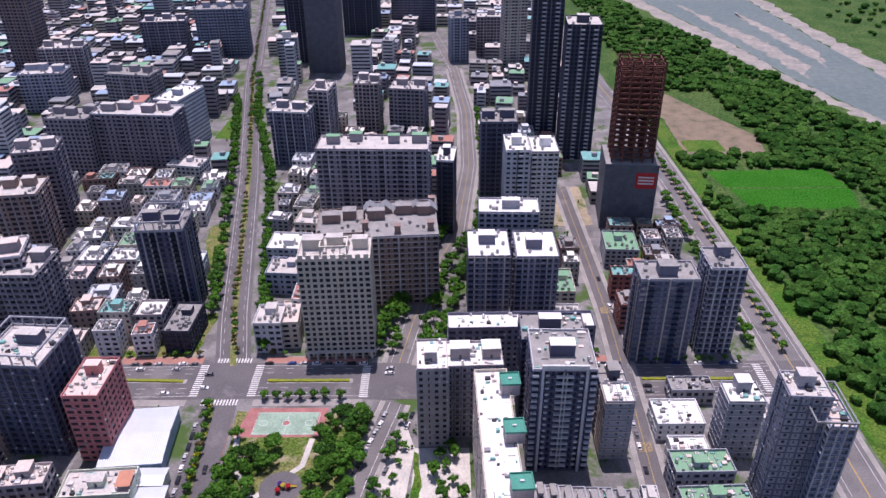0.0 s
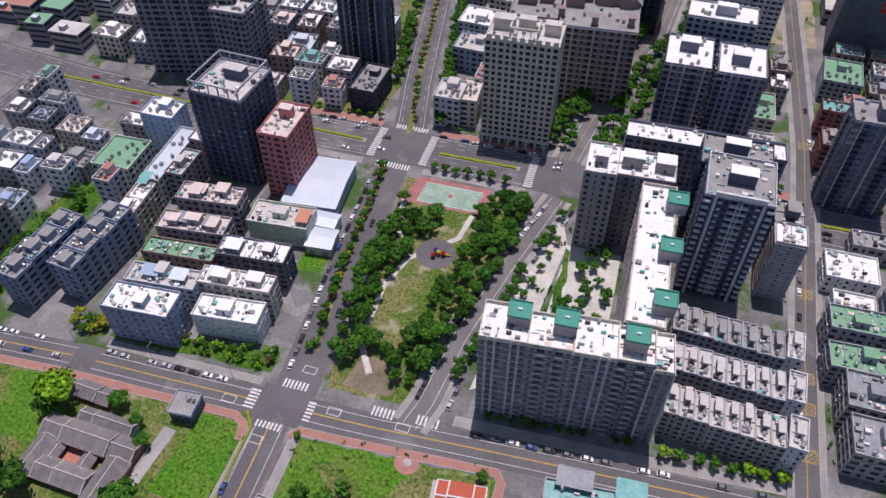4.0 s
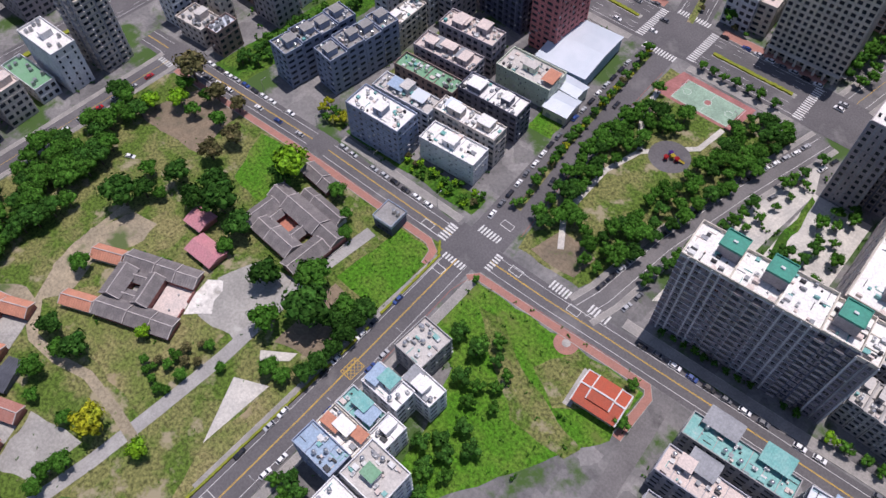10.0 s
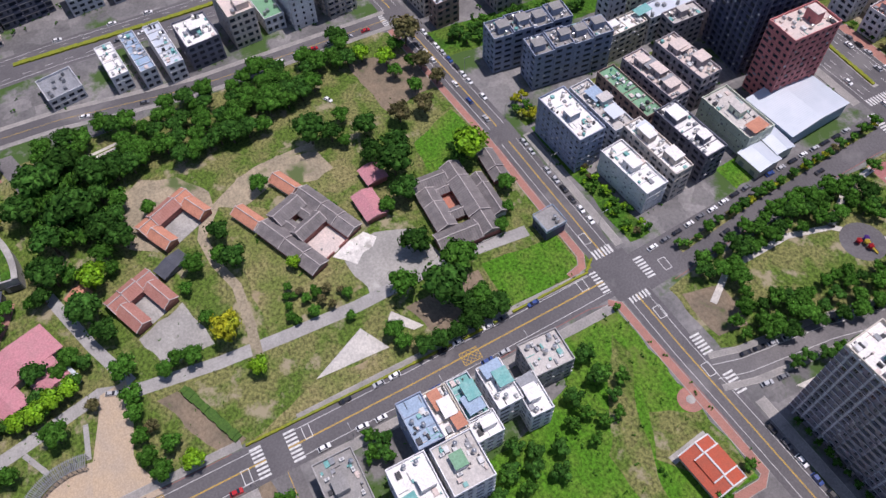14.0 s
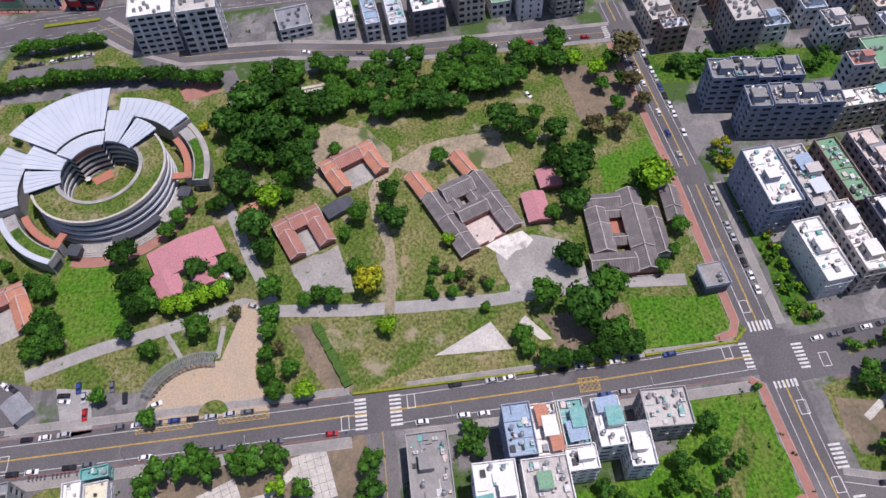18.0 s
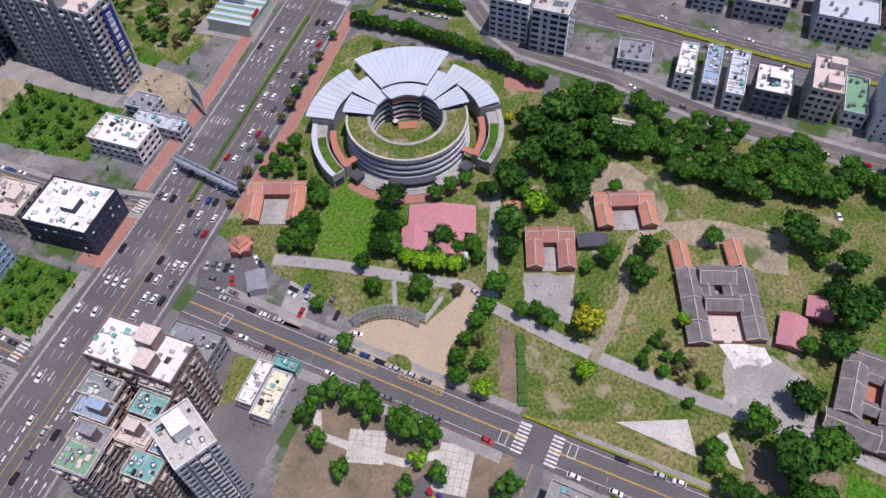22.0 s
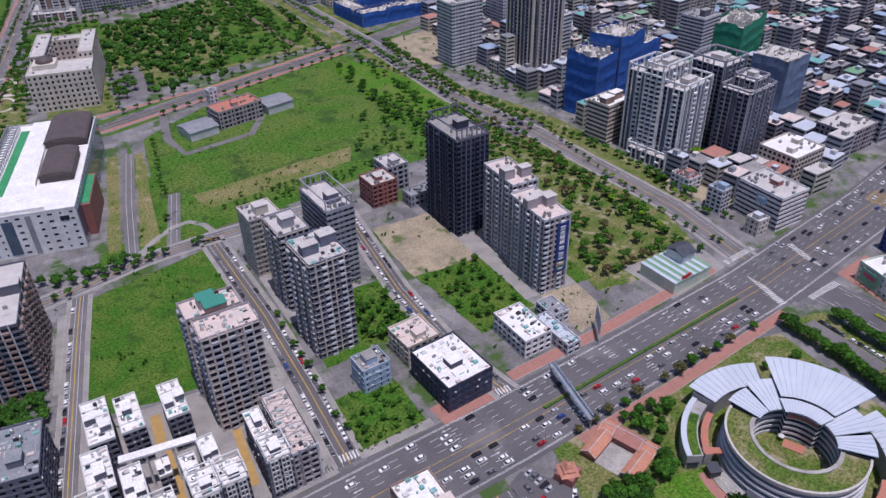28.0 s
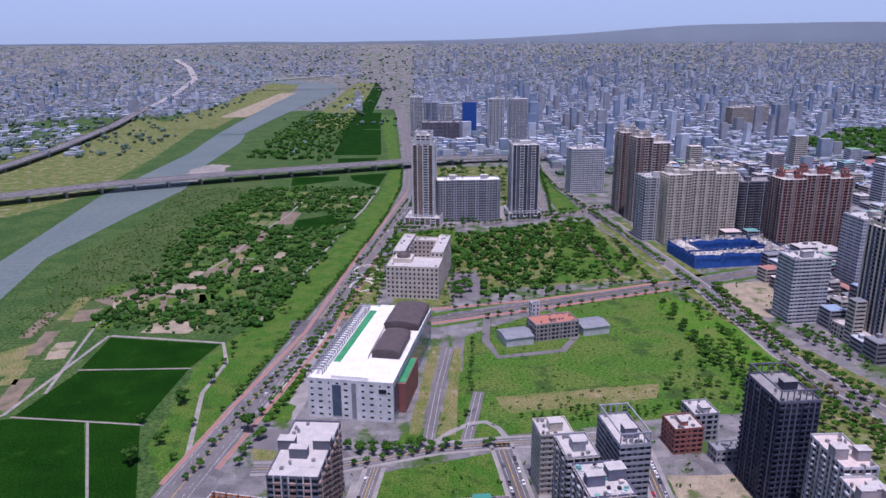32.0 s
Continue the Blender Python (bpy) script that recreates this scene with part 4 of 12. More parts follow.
def unit_mesh():
    if "unit" not in SHARED:
        s = Shape()
        s.box(-0.8, 0.8, -0.5, 0.5, 0.15, 1.3, 0)
        s.tube(0, 0, 1.3, 1.38, 0.42, 0.42, 10, 1)
        s.box(-0.75, -0.6, -0.4, 0.4, 0, 0.15, 1)
        s.box(0.6, 0.75, -0.4, 0.4, 0, 0.15, 1)
        SHARED["unit"] = s.mesh("air_conditioner", "frame_white", "metal_grey")
    return SHARED["unit"]


WORDS = {"tile_navy": "dark navy tiled", "tile_slate": "slate-blue tiled", "tile_mauve": "mauve-grey tiled", "tile_dark": "dark grey tiled", "tile_charcoal": "near-black tiled", "tile_grey": "grey tiled", "tile_light": "light grey tiled", "tile_white": "white",
         "tile_beige": "beige stone-clad", "tile_taupe": "taupe tiled", "tile_brown": "brown tiled", "tile_red": "dark red tiled", "tile_pink": "salmon-pink tiled",
         "tile_blue": "blue-grey tiled", "paint_mint": "pale mint painted", "paint_sky": "light blue painted", "concrete_wall": "bare concrete", "tile_cream": "cream rendered",
         "roof_white": "bright white", "roof_pale": "pale concrete", "roof_pinkish": "pinkish concrete", "roof_cream": "cream metal", "roof_grey": "grey concrete", "roof_green": "green-coated",
         "roof_teal": "teal-green", "metal_white": "white metal", "metal_blue": "blue metal", "metal_teal": "teal metal", "metal_grey": "grey metal", "metal_pink": "pink metal"}


def building(x, y, w, d, h, turn=0.0, wall="tile_grey", roof="roof_pale", glass="glass_dark", bay=3.6, ww=0.6, wh=0.55, fh=3.3, fine=1, balcony=0,
             rail=None, pent=1, pent_roof=None, tanks=2, units=2, trim=None, name=None, label=None, category=None, group="", arcade=False, parapet=1.1, foot=True, bands=False, fins=0, ledge=0.16, pattern=None, seed=None, far=False, wall2=None):
    """A block with recessed windows, parapet, penthouse and roof gear. fine 2: every window of the sides that are seen is its own part."""
    rnd = random.Random(seed if seed is not None else int(abs(x) * 31 + abs(y) * 17))
    floors = max(1, round(h / fh))
    pattern = pattern or rnd.choice(((1.0,), (0.75, 1.3), (1.3, 0.6, 1.0), (1.15, 1.15, 0.5)))
    ledge = 0.0 if bands else ledge
    fh = h / floors
    tall = floors >= 8
    name = name or ("apartment_tower" if tall else "town_house")
    label = label or f"{floors}-storey {WORDS.get(wall, '')} {'apartment tower' if tall else 'town building'} with {WORDS.get(roof, '')} roof"
    top = thing(name, x, y, turn, label, category or ("apartment building" if tall else "building"), group)
    if foot:
        FOOT.append((x, y, w, d, radians(turn)))
    far = far or math.hypot(x, y) > 305
    ribs = rnd.choice((3, 4, 5)) if floors >= 12 and not fins and not bands else 0
    rib_mat = rnd.choice(("tile_light", "tile_slate", "tile_beige", "tile_grey"))
    if wall in ("tile_charcoal", "tile_navy"):
        rib_mat = "tile_slate"
    joined_balconies = far or math.hypot(x, y) > 235
    if tall and far and not balcony and not bands and not fins and not wall.startswith("net"):
        balcony = rnd.choice((0, 3, 4))
    lines = rnd.random() < 0.6 and not fins and wall not in ("tile_pink", "tile_charcoal")
    pil = Shape()
    core = Shape()
    core.box(-w / 2 + 0.32, w / 2 - 0.32, -d / 2 + 0.32, d / 2 - 0.32, 0, h - 0.1)
    s = Shape()
    if far:
        s.v, s.f, s.m = core.v, core.f, [1] * len(core.f)
    else:
        part("glazing", core, glass, top, "dark window glass behind the wall openings")
    rest = Shape()
    for side, L, dist in faces_of(w, d):
        m = side_frame(side, dist)
        n = max(1, round(L / bay))
        bw = L / n
        pier = bw * (1 - ww) / 2
        solid = fh * (1 - wh)
        ws = 2 if wall2 and side in (0, 180) else 0
        if not facing(x, y, turn, side):
            s.weld([m @ Vector(q) for q in ((L / 2, 0, 0), (-L / 2, 0, 0), (-L / 2, 0, h), (L / 2, 0, h))], ws)
            continue
        xs, mids = [-L / 2], []
        for k in range(n):
            half = bw * (0.9 if balcony and k % balcony == balcony // 2 else min(0.9, ww * pattern[k % len(pattern)])) / 2
            c = -L / 2 + (k + 0.5) * bw
            mids.append((c, 2 * half))
            xs += [c - half, c + half]
        xs.append(L / 2)
        zs, ledge_rows = [0.0], set()
        for j in range(floors):
            if j and ledge:
                zs += [j * fh - 0.1, j * fh + 0.14]
                ledge_rows.add(len(zs) - 2)
            zs += [j * fh + solid * 0.6, (j + 1) * fh - solid * 0.4]
        zs.append(h)
        for b in range(len(zs) - 1):
            z0, z1 = zs[b], zs[b + 1]
            glazed = abs((z1 - z0) - fh * wh) < 0.02 and b not in ledge_rows
            out = ledge if b in ledge_rows else 0.0
            for a in range(len(xs) - 1):
                x0, x1 = xs[a], xs[a + 1]
                if a % 2 and glazed:
                    o = [(x1, z0), (x0, z0), (x0, z1), (x1, z1)]
                    for k in range(4 if math.hypot(x, y) < 430 else 0):
                        (u0, v0), (u1, v1) = o[k], o[(k + 1) % 4]
                        s.weld([m @ Vector(q) for q in ((u1, 0, v1), (u0, 0, v0), (u0, -0.3, v0), (u1, -0.3, v1))][::-1], ws)
                else:
                    s.weld([m @ Vector(q) for q in ((x1, out, z0), (x0, out, z0), (x0, out, z1), (x1, out, z1))], ws)
                    if out:
                        s.weld([m @ Vector(q) for q in ((x1, 0, z0), (x0, 0, z0), (x0, out, z0), (x1, out, z0))])
                        s.weld([m @ Vector(q) for q in ((x1, out, z1), (x0, out, z1), (x0, 0, z1), (x1, 0, z1))])
        for j in range(floors):
            zc = j * fh + solid * 0.6 + fh * wh / 2
            for i in range(n):
                u = -L / 2 + (i + 0.5) * bw
                if balcony and i % balcony == balcony // 2:
                    if joined_balconies:
                        slab_on(rest, m, u - bw * 0.46, u + bw * 0.46, 0, 1.2, j * fh + 0.05, j * fh + 1.1)
                    else:
                        part("balcony", balcony_mesh(bw * 0.92, rail or wall, trim or "concrete"), None, top, at=m @ Matrix.Translation((u, 0, j * fh + 0.2)))
                if fine >= 2 and n * floors <= 300 and math.hypot(x, y) < 218:
                    part("window", window_mesh(mids[i][1] - 0.02, fh * wh - 0.02, "glass_pane" if rnd.random() < 0.86 else "curtain", "frame_metal"), None, top, at=m @ Matrix.Translation((u, -0.24, zc)))
        if floors >= 8 and lines and not bands and not wall.startswith("net"):
            for j in range(1, floors + 1):
                slab_on(pil, m, -L / 2 - 0.1, L / 2 + 0.1, 0.02, 0.36, j * fh - 0.12, j * fh + 0.14)
        for k in range(ribs if not wall.startswith("net") else 0):
            u = -L / 2 + bw * round((k + 0.5) * n / ribs)
            slab_on(pil, m, u - 0.3, u + 0.3, 0, 0.4, 0, h + 0.9)
        for k in range(fins):
            f = Shape()
            u = -L / 2 + bw * round((k + 0.5) * n / fins)
            slab_on(f, m, u - 0.35, u + 0.35, 0, 0.45, 0, h + 1.4)
            part("fin", f, trim or "tile_light", top, "pale vertical fin")
    part("wall", s, (wall, glass, wall2 or wall) if far or wall2 else wall, top)
    if pil.v:
        part("pilaster", pil, rib_mat, top, "projecting vertical facade ribs", kind="stuff")
    if rest.v:
        part("balcony_front", rest, rail or wall, top, "small far balcony fronts", kind="stuff")
    if bands:
        for j in range(floors + 1):
            z0, z1 = max(0, j * fh - fh * (1 - wh) * 0.4), min(h - 0.3, j * fh + fh * (1 - wh) * 0.6)
            f = Shape()
            f.box(-w / 2 - 0.14, w / 2 + 0.14, -d / 2 - 0.14, d / 2 + 0.14, z0, z1)
            part("floor_band", f, trim or "tile_light", top, "pale projecting floor band")
    r, p = Shape(), Shape()
    t = 0.28
    o = [(-w / 2 - 0.06, -d / 2 - 0.06), (w / 2 + 0.06, -d / 2 - 0.06), (w / 2 + 0.06, d / 2 + 0.06), (-w / 2 - 0.06, d / 2 + 0.06)]
    q = [(-w / 2 + t, -d / 2 + t), (w / 2 - t, -d / 2 + t), (w / 2 - t, d / 2 - t), (-w / 2 + t, d / 2 - t)]
    ring = r if far else p
    for k in range(4):
        j = (k + 1) % 4
        ring.weld([(*o[k], h - 0.3), (*o[j], h - 0.3), (*o[j], h + parapet), (*o[k], h + parapet)], 1)
        ring.weld([(*o[k], h + parapet), (*o[j], h + parapet), (*q[j], h + parapet), (*q[k], h + parapet)], 1)
        ring.weld([(*q[k], h + parapet), (*q[j], h + parapet), (*q[j], h), (*q[k], h)], 1)
    if far:
        r.weld([(*c, h) for c in q])
        part("roof", r, (roof, trim or wall), top, WORDS.get(roof, "") + " flat roof with parapet")
    else:
        r.box(-w / 2 + t, w / 2 - t, -d / 2 + t, d / 2 - t, h - 0.25, h)
        part("roof", r, roof, top, WORDS.get(roof, "") + " flat roof")
        part("parapet", p, trim or wall, top)
    spots = []
    gear = Shape()
    for k in range(pent):
        pw, pd = min(w * 0.4, rnd.uniform(4, 7) + (3 if tall else 0)), min(d * 0.55, rnd.uniform(4, 6.5))
        px = (k - (pent - 1) / 2) * w / max(1, pent) + rnd.uniform(-0.06, 0.06) * w
        py = rnd.uniform(-0.1, 0.22) * d
        ph = rnd.uniform(2.8, 3.4) + (2.2 if tall else 0)
        q = Shape()
        q.box(px - pw / 2, px + pw / 2, py - pd / 2, py + pd / 2, h, h + ph)
        q.box(px - pw / 2 - 0.2, px + pw / 2 + 0.2, py - pd / 2 - 0.2, py + pd / 2 + 0.2, h + ph, h + ph + 0.3, 1)
        if far:
            n0 = len(gear.v)
            gear.v += q.v
            gear.f += [tuple(c + n0 for c in f) for f in q.f]
            gear.m += [1 + c for c in q.m]
        else:
            house = part("stair_house", q, (wall, pent_roof or roof), top, "rooftop stair house")
            door = Shape()
            door.box(px - 0.5, px + 0.5, py - pd / 2 - 0.06, py - pd / 2 - 0.005, h, h + 2.1)
            part("door", door, "metal_dark", house, "dark metal roof door")
        spots.append((px, py, max(pw, pd) / 2 + 1))
    for k in range((tanks + units) * (2 if far else 1)):
        for _ in range(12):
            a, b = rnd.uniform(-w / 2 + 1.6, w / 2 - 1.6), rnd.uniform(-d / 2 + 1.4, d / 2 - 1.4)
            if all(abs(a - u) > c or abs(b - v) > c for u, v, c in spots):
                tank = k % (tanks + units) < tanks
                if far:
                    gear.tube(a, b, h, h + 2.0, 0.9, 0.8, 6) if tank else gear.box(a - 0.9, a + 0.9, b - 0.7, b + 0.7, h, h + 1.4)
                    spots.append((a, b, 1.6))
                    break
                part("water_tank" if tank else "air_conditioner", tank_mesh() if tank else unit_mesh(), None, top, at=pose(a, b, h, 0, 0, rnd.choice((0, 90))))
                spots.append((a, b, 1.6))
                break
    if gear.v:
        part("roof_gear", gear, ("frame_metal", wall, pent_roof or roof), top, "stair houses, tanks and machines on the roof", kind="stuff")
    if not far:
        cl = Shape()
        for _ in range(int(min(46, 7 + w * d / 14))):
            a, b = rnd.uniform(-w / 2 + 0.8, w / 2 - 0.8), rnd.uniform(-d / 2 + 0.8, d / 2 - 0.8)
            if any(abs(a - u) < c - 0.6 and abs(b - v) < c - 0.6 for u, v, c in spots):
                continue
            e, f = rnd.choice(((0.5, 0.4), (0.9, 0.35), (0.3, 0.3), (1.4, 0.12), (0.12, 1.6), (0.7, 0.7), (1.1, 0.8)))
            e, f = min(e, w / 2 - 0.7), min(f, d / 2 - 0.7)
            a, b = max(-w / 2 + 0.5 + e, min(w / 2 - 0.5 - e, a)), max(-d / 2 + 0.5 + f, min(d / 2 - 0.5 - f, b))
            cl.box(a - e, a + e, b - f, b + f, h, h + (rnd.uniform(0.4, 1.5) if min(e, f) > 0.2 else 0.25), rnd.randrange(5))
        nb = int(max(w, d) // 5) if max(w, d) < 40 and min(w, d) < 13 else 0
        for k in range(1, nb):
            u = -max(w, d) / 2 + max(w, d) * k / nb
            if w >= d:
                cl.box(u - 0.1, u + 0.1, -d / 2 + 0.3, d / 2 - 0.3, h, h + 0.5, 5)
            else:
                cl.box(-w / 2 + 0.3, w / 2 - 0.3, u - 0.1, u + 0.1, h, h + 0.5, 5)
        wu = cl if not bands else Shape()
        for side, L, dist in faces_of(w, d):
            if not facing(x, y, turn, side):
                continue
            m = side_frame(side, dist)
            n = max(1, round(L / bay))
            for j in range(1, floors):
                for i in range(n):
                    if rnd.random() < 0.2:
                        u = -L / 2 + (i + rnd.choice((0.12, 0.88))) * L / n
                        slab_on(wu, m, u - 0.42, u + 0.42, 0.02, 0.42, j * fh + 0.3, j * fh + 0.95, rnd.randrange(2))
        part("small_gear", cl, ("frame_white", "metal_grey", "metal_teal", "frame_dark", "roof_pinkish", trim or wall), top, "pipes, machines and low walls on roof and wall", kind="stuff")
    if arcade:
        s = Shape()
        for side, L, dist in faces_of(w, d):
            if facing(x, y, turn, side):
                slab_on(s, side_frame(side, dist), -L / 2, L / 2, 0, 2.2, 4.0, 4.5)
        part("canopy", s, trim or "concrete", top)
    return top


T = building
# north side: towers along the avenue and the boulevard
T(-243, 322, 54, 22, 50, 15, "tile_mauve", "roof_pinkish", bay=4.2, ww=0.6, wh=0.62, pent=3, trim="tile_light", fine=1, label="wide beige apartment slab with stepped pinkish roof terraces")
T(-177, 247, 27, 28, 49, -4, "tile_navy", "roof_pale", bay=3.8, ww=0.5, wh=0.6, pent=1, fine=2, trim="tile_grey", balcony=0, label="dark grey tiled apartment tower with framed roof terrace")
T(-150, 242, 15, 25, 36, 0, "tile_pink", "roof_pinkish", bay=3.8, ww=0.62, wh=0.5, pent=1, pent_roof="roof_pinkish", fine=2, label="salmon-pink tiled office block with a pink roof terrace")
T(-152, 352, 25, 24, 52, 4, "tile_navy", "roof_grey", bay=3.4, ww=0.5, wh=0.7, pent=2, balcony=3, rail="glass_dark", trim="tile_grey", fins=5, label="dark glazed apartment tower with pale vertical fins")
T(-138, 317, 14, 26, 13, -2, "tile_charcoal", "roof_grey", bay=3.4, ww=0.8, wh=0.7, pent=1, units=5, label="low black glazed sales pavilion with grey roof", category="building")
T(-54, 311, 35, 22, 58, 2, "tile_cream", "roof_pale", bay=3.2, ww=0.68, wh=0.62, pent=3, trim="tile_cream", fine=2, arcade=True, pattern=(1.0, 0.8), fins=4, label="cream stone-clad classical apartment tower with arcaded base")
T(-25, 368, 40, 42, 44, 4, "tile_brown", "roof_grey", bay=3.6, ww=0.5, wh=0.55, pent=3, trim="tile_taupe", label="brown brick-tiled apartment block with stepped roofs")
T(-60, 372, 26, 30, 40, 4, "tile_brown", "roof_grey", pent=2, ww=0.5)
T(-45, 436, 70, 24, 62, -2, "tile_mauve", "roof_pale", bay=4.0, ww=0.42, wh=0.55, pent=4, pent_roof="roof_green", label="wide taupe apartment slab with green-topped stair houses")
T(-16, 442, 11, 22, 50, -6, "tile_charcoal", "roof_white", bay=3.4, ww=0.75, wh=0.7, pent=1, trim="tile_white")
T(1, 440, 11, 22, 52, -6, "tile_charcoal", "roof_white", bay=3.4, ww=0.75, wh=0.7, pent=1, trim="tile_white")
T(22.8, 341, 22, 28, 43, 0, "tile_slate", "roof_white", bay=3.2, ww=0.45, wh=0.5, pent=1, pent_roof="roof_white", fine=2, group="pair of grey towers")
T(47.8, 340, 22, 28, 43, 0, "tile_slate", "roof_white", bay=3.2, ww=0.45, wh=0.5, pent=1, pent_roof="roof_white", fine=2, group="pair of grey towers")
T(36, 375, 34, 18, 48, -2, "tile_grey", "roof_white", pent=1, pent_roof="roof_white")
T(63, 441, 17, 26, 58, 0, "tile_white", "roof_white", bay=3.4, ww=0.5, wh=0.45, pent=1, trim="tile_grey")
T(45, 434, 15, 26, 62, 0, "tile_light", "roof_white", bay=3.4, ww=0.55, wh=0.45, pent=1)
T(36, 470, 24, 22, 66, 0, "tile_navy", "roof_grey", pent=2)
T(105, 566, 26, 30, 106, -4, "tile_charcoal", "roof_pale", bay=3.4, ww=0.6, wh=0.65, balcony=3, rail="tile_light", pent=1, label="very tall dark apartment tower with white balcony edges")
T(82, 600, 24, 30, 118, -4, "tile_charcoal", "roof_pale", bay=3.4, ww=0.6, wh=0.65, balcony=3, rail="tile_light", pent=1, label="very tall dark apartment tower with white balcony edges")
T(107, 303, 28, 17, 49, -1, "tile_slate", "roof_grey", bay=3.4, ww=0.62, wh=0.6, balcony=4, rail="tile_charcoal", pent=1, trim="tile_grey", fine=2, glass="glass_blue", label="dark glazed apartment tower with curved balconies")
T(137, 311, 17, 20, 51, -1, "tile_slate", "roof_grey", bay=3.2, ww=0.45, wh=0.55, pent=1, trim="tile_grey", fine=2)
T(131, 207, 15, 14, 60, -4, "tile_grey", "roof_pale", bay=4.2, ww=0.3, wh=0.4, pent=1, fine=2, tanks=1, label="light grey narrow tower with blue glazed bays")
T(141, 203, 9, 20, 52, -4, "tile_blue", "roof_pinkish", bay=3.2, ww=0.75, wh=0.6, pent=0, glass="glass_blue", units=0, tanks=0)
T(124, 236, 15, 13, 31, -1, "tile_grey", "roof_white", bay=4, ww=0.3, wh=0.4, pent=1, units=0)
t = T(46.5, 236, 25, 26, 54, -1, "tile_navy", "roof_grey", bay=3.1, ww=0.7, wh=0.62, pent=1, pent_roof="roof_white", trim="tile_light", fine=1, label="dark navy apartment tower with white balcony ladder and frame")
for u in (-8.6, 8.6):
    s = Shape()
    s.box(u - 0.5, u + 0.5, -13.9, -13.0, 0, 55.6)
    part("pier", s, "tile_light", t, "tall pale grey facade pier")
s = Shape()
s.box(-9.1, 9.1, -13.9, -13.0, 55.62, 57.2)
part("frame_beam", s, "frame_white", t)
s = Shape()
for e in (-0.7, 0.7):
    s.box(e - 0.18, e + 0.18, -14.6, -14.2, 3, 54)
part("ladder_post", s, "frame_white", t)
for j in range(16):
    z = 3.4 + j * 3.2
    for x0, x1, y0 in ((-3.4, 3.4, -14.4), (-12.6, -10.2, -14.0), (10.2, 12.6, -14.0), (-7.4, -6.0, -13.5), (6.0, 7.4, -13.5)):
        s = Shape()
        s.box(x0, x1, y0, -13.0, z, z + (0.5 if x0 == -3.4 else 0.9))
        part("balcony", s, "frame_white" if x0 == -3.4 else "tile_light", t)
T(46.5, 262, 28, 20, 46, -1, "tile_navy", "roof_grey", pent=1, pent_roof="roof_white")
T(71.5, 235, 12, 12, 32, 0, "tile_grey", "roof_white", ww=0.2, wh=0.3, pent=0)
T(71.5, 250, 12, 14, 30, 0, "tile_dark", "roof_grey", pent=1)
T(37, 297, 72, 13, 24, 1, "tile_slate", "roof_white", bay=4, ww=0.6, pent=0, parapet=1.6)
# U-shaped white-roofed complex
for k, (u, w, h) in enumerate(((-24, 16, 45.4), (-8.5, 15, 44.2), (6, 14, 44.8), (19, 12, 44.0), (28, 6.5, 42.5))):
    a = radians(4.9)
    T(-0.5 + u * math.cos(a), 152.2 + u * math.sin(a), w, 15.5 - (k % 2) * 1.6, h, 4.9, "tile_taupe" if k % 2 else "tile_mauve", "roof_white", bay=2.9, ww=0.46, wh=0.52, pent=0, tanks=0, units=1, fine=2, balcony=0 if k % 2 == 0 else 2, rail="tile_taupe", trim="tile_cream", parapet=1.5, glass="glass_dark", label="long taupe apartment slab with brilliant white roof", seed=k)
T(19, 199, 13, 72, 44, 1.5, "tile_mauve", "roof_white", bay=3.4, ww=0.42, wh=0.5, pent=0, tanks=0, units=0, trim="tile_cream", parapet=1.4, label="long taupe apartment wing with brilliant white roof")
T(-6, 247, 13, 20, 43, 2, "tile_taupe", "roof_white", bay=3.2, ww=0.4, pent=1, pent_roof="roof_white", fine=2)
T(12, 251, 24, 17, 40, 2, "tile_taupe", "roof_white", bay=3.2, ww=0.4, pent=2, pent_roof="roof_white")
for x, y in ((-20.6, 153), (-5.2, 154), (17.8, 154), (25, 172.2), (24.6, 198), (25, 223.8)):
    b = thing("roof_pavilion", x, y, 3, "teal-topped rooftop stair pavilion on the white roof", "stair house", "teal roof pavilions", z=45.0 if y < 160 else 44.0)
    s = Shape()
    s.box(-3.6, 3.6, -3.4, 3.4, 0, 5.2)
    part("wall", s, "tile_taupe", b)
    s = Shape()
    s.box(-3.9, 3.9, -3.7, 3.7, 5.2, 5.5)
    part("roof", s, "roof_teal", b)
    s = Shape()
    for q in ((-3.9, 3.9, -3.7, -3.4), (-3.9, 3.9, 3.4, 3.7), (-3.9, -3.6, -3.4, 3.4), (3.6, 3.9, -3.4, 3.4)):
        s.box(*q, 5.5, 6.1)
    part("parapet", s, "roof_teal", b)
    s = Shape()
    s.box(-0.7, 0.7, -0.4, 0.4, 5.5, 6.1)
    part("hatch", s, "frame_white", b)
# terrace rows behind it: each house its own thing
for row, (y0, roof) in enumerate(((195, "roof_grey"), (176.5, "roof_pale"), (157.5, "roof_pale"))):
    for k in range(8):
        T(35.5 + k * 5.1, y0 - k * 0.4, 5.0, 12.5, 15 + (k % 3) * 0.2, 1, "tile_grey" if row < 2 else "concrete_wall", roof, bay=2.75, ww=0.6, wh=0.55, pent=1, tanks=1, units=2, fine=1, parapet=0.8, name="terrace_house",
          label="grey terrace house with concrete roof and water tank", category="house", group="terrace rows", foot=False, seed=row * 10 + k)
    T(77, y0 - 3, 6, 13, 17, -4, "tile_light", "roof_pale", bay=3, ww=0.3, pent=1, tanks=2)
    FOOT.append((55, y0, 30))
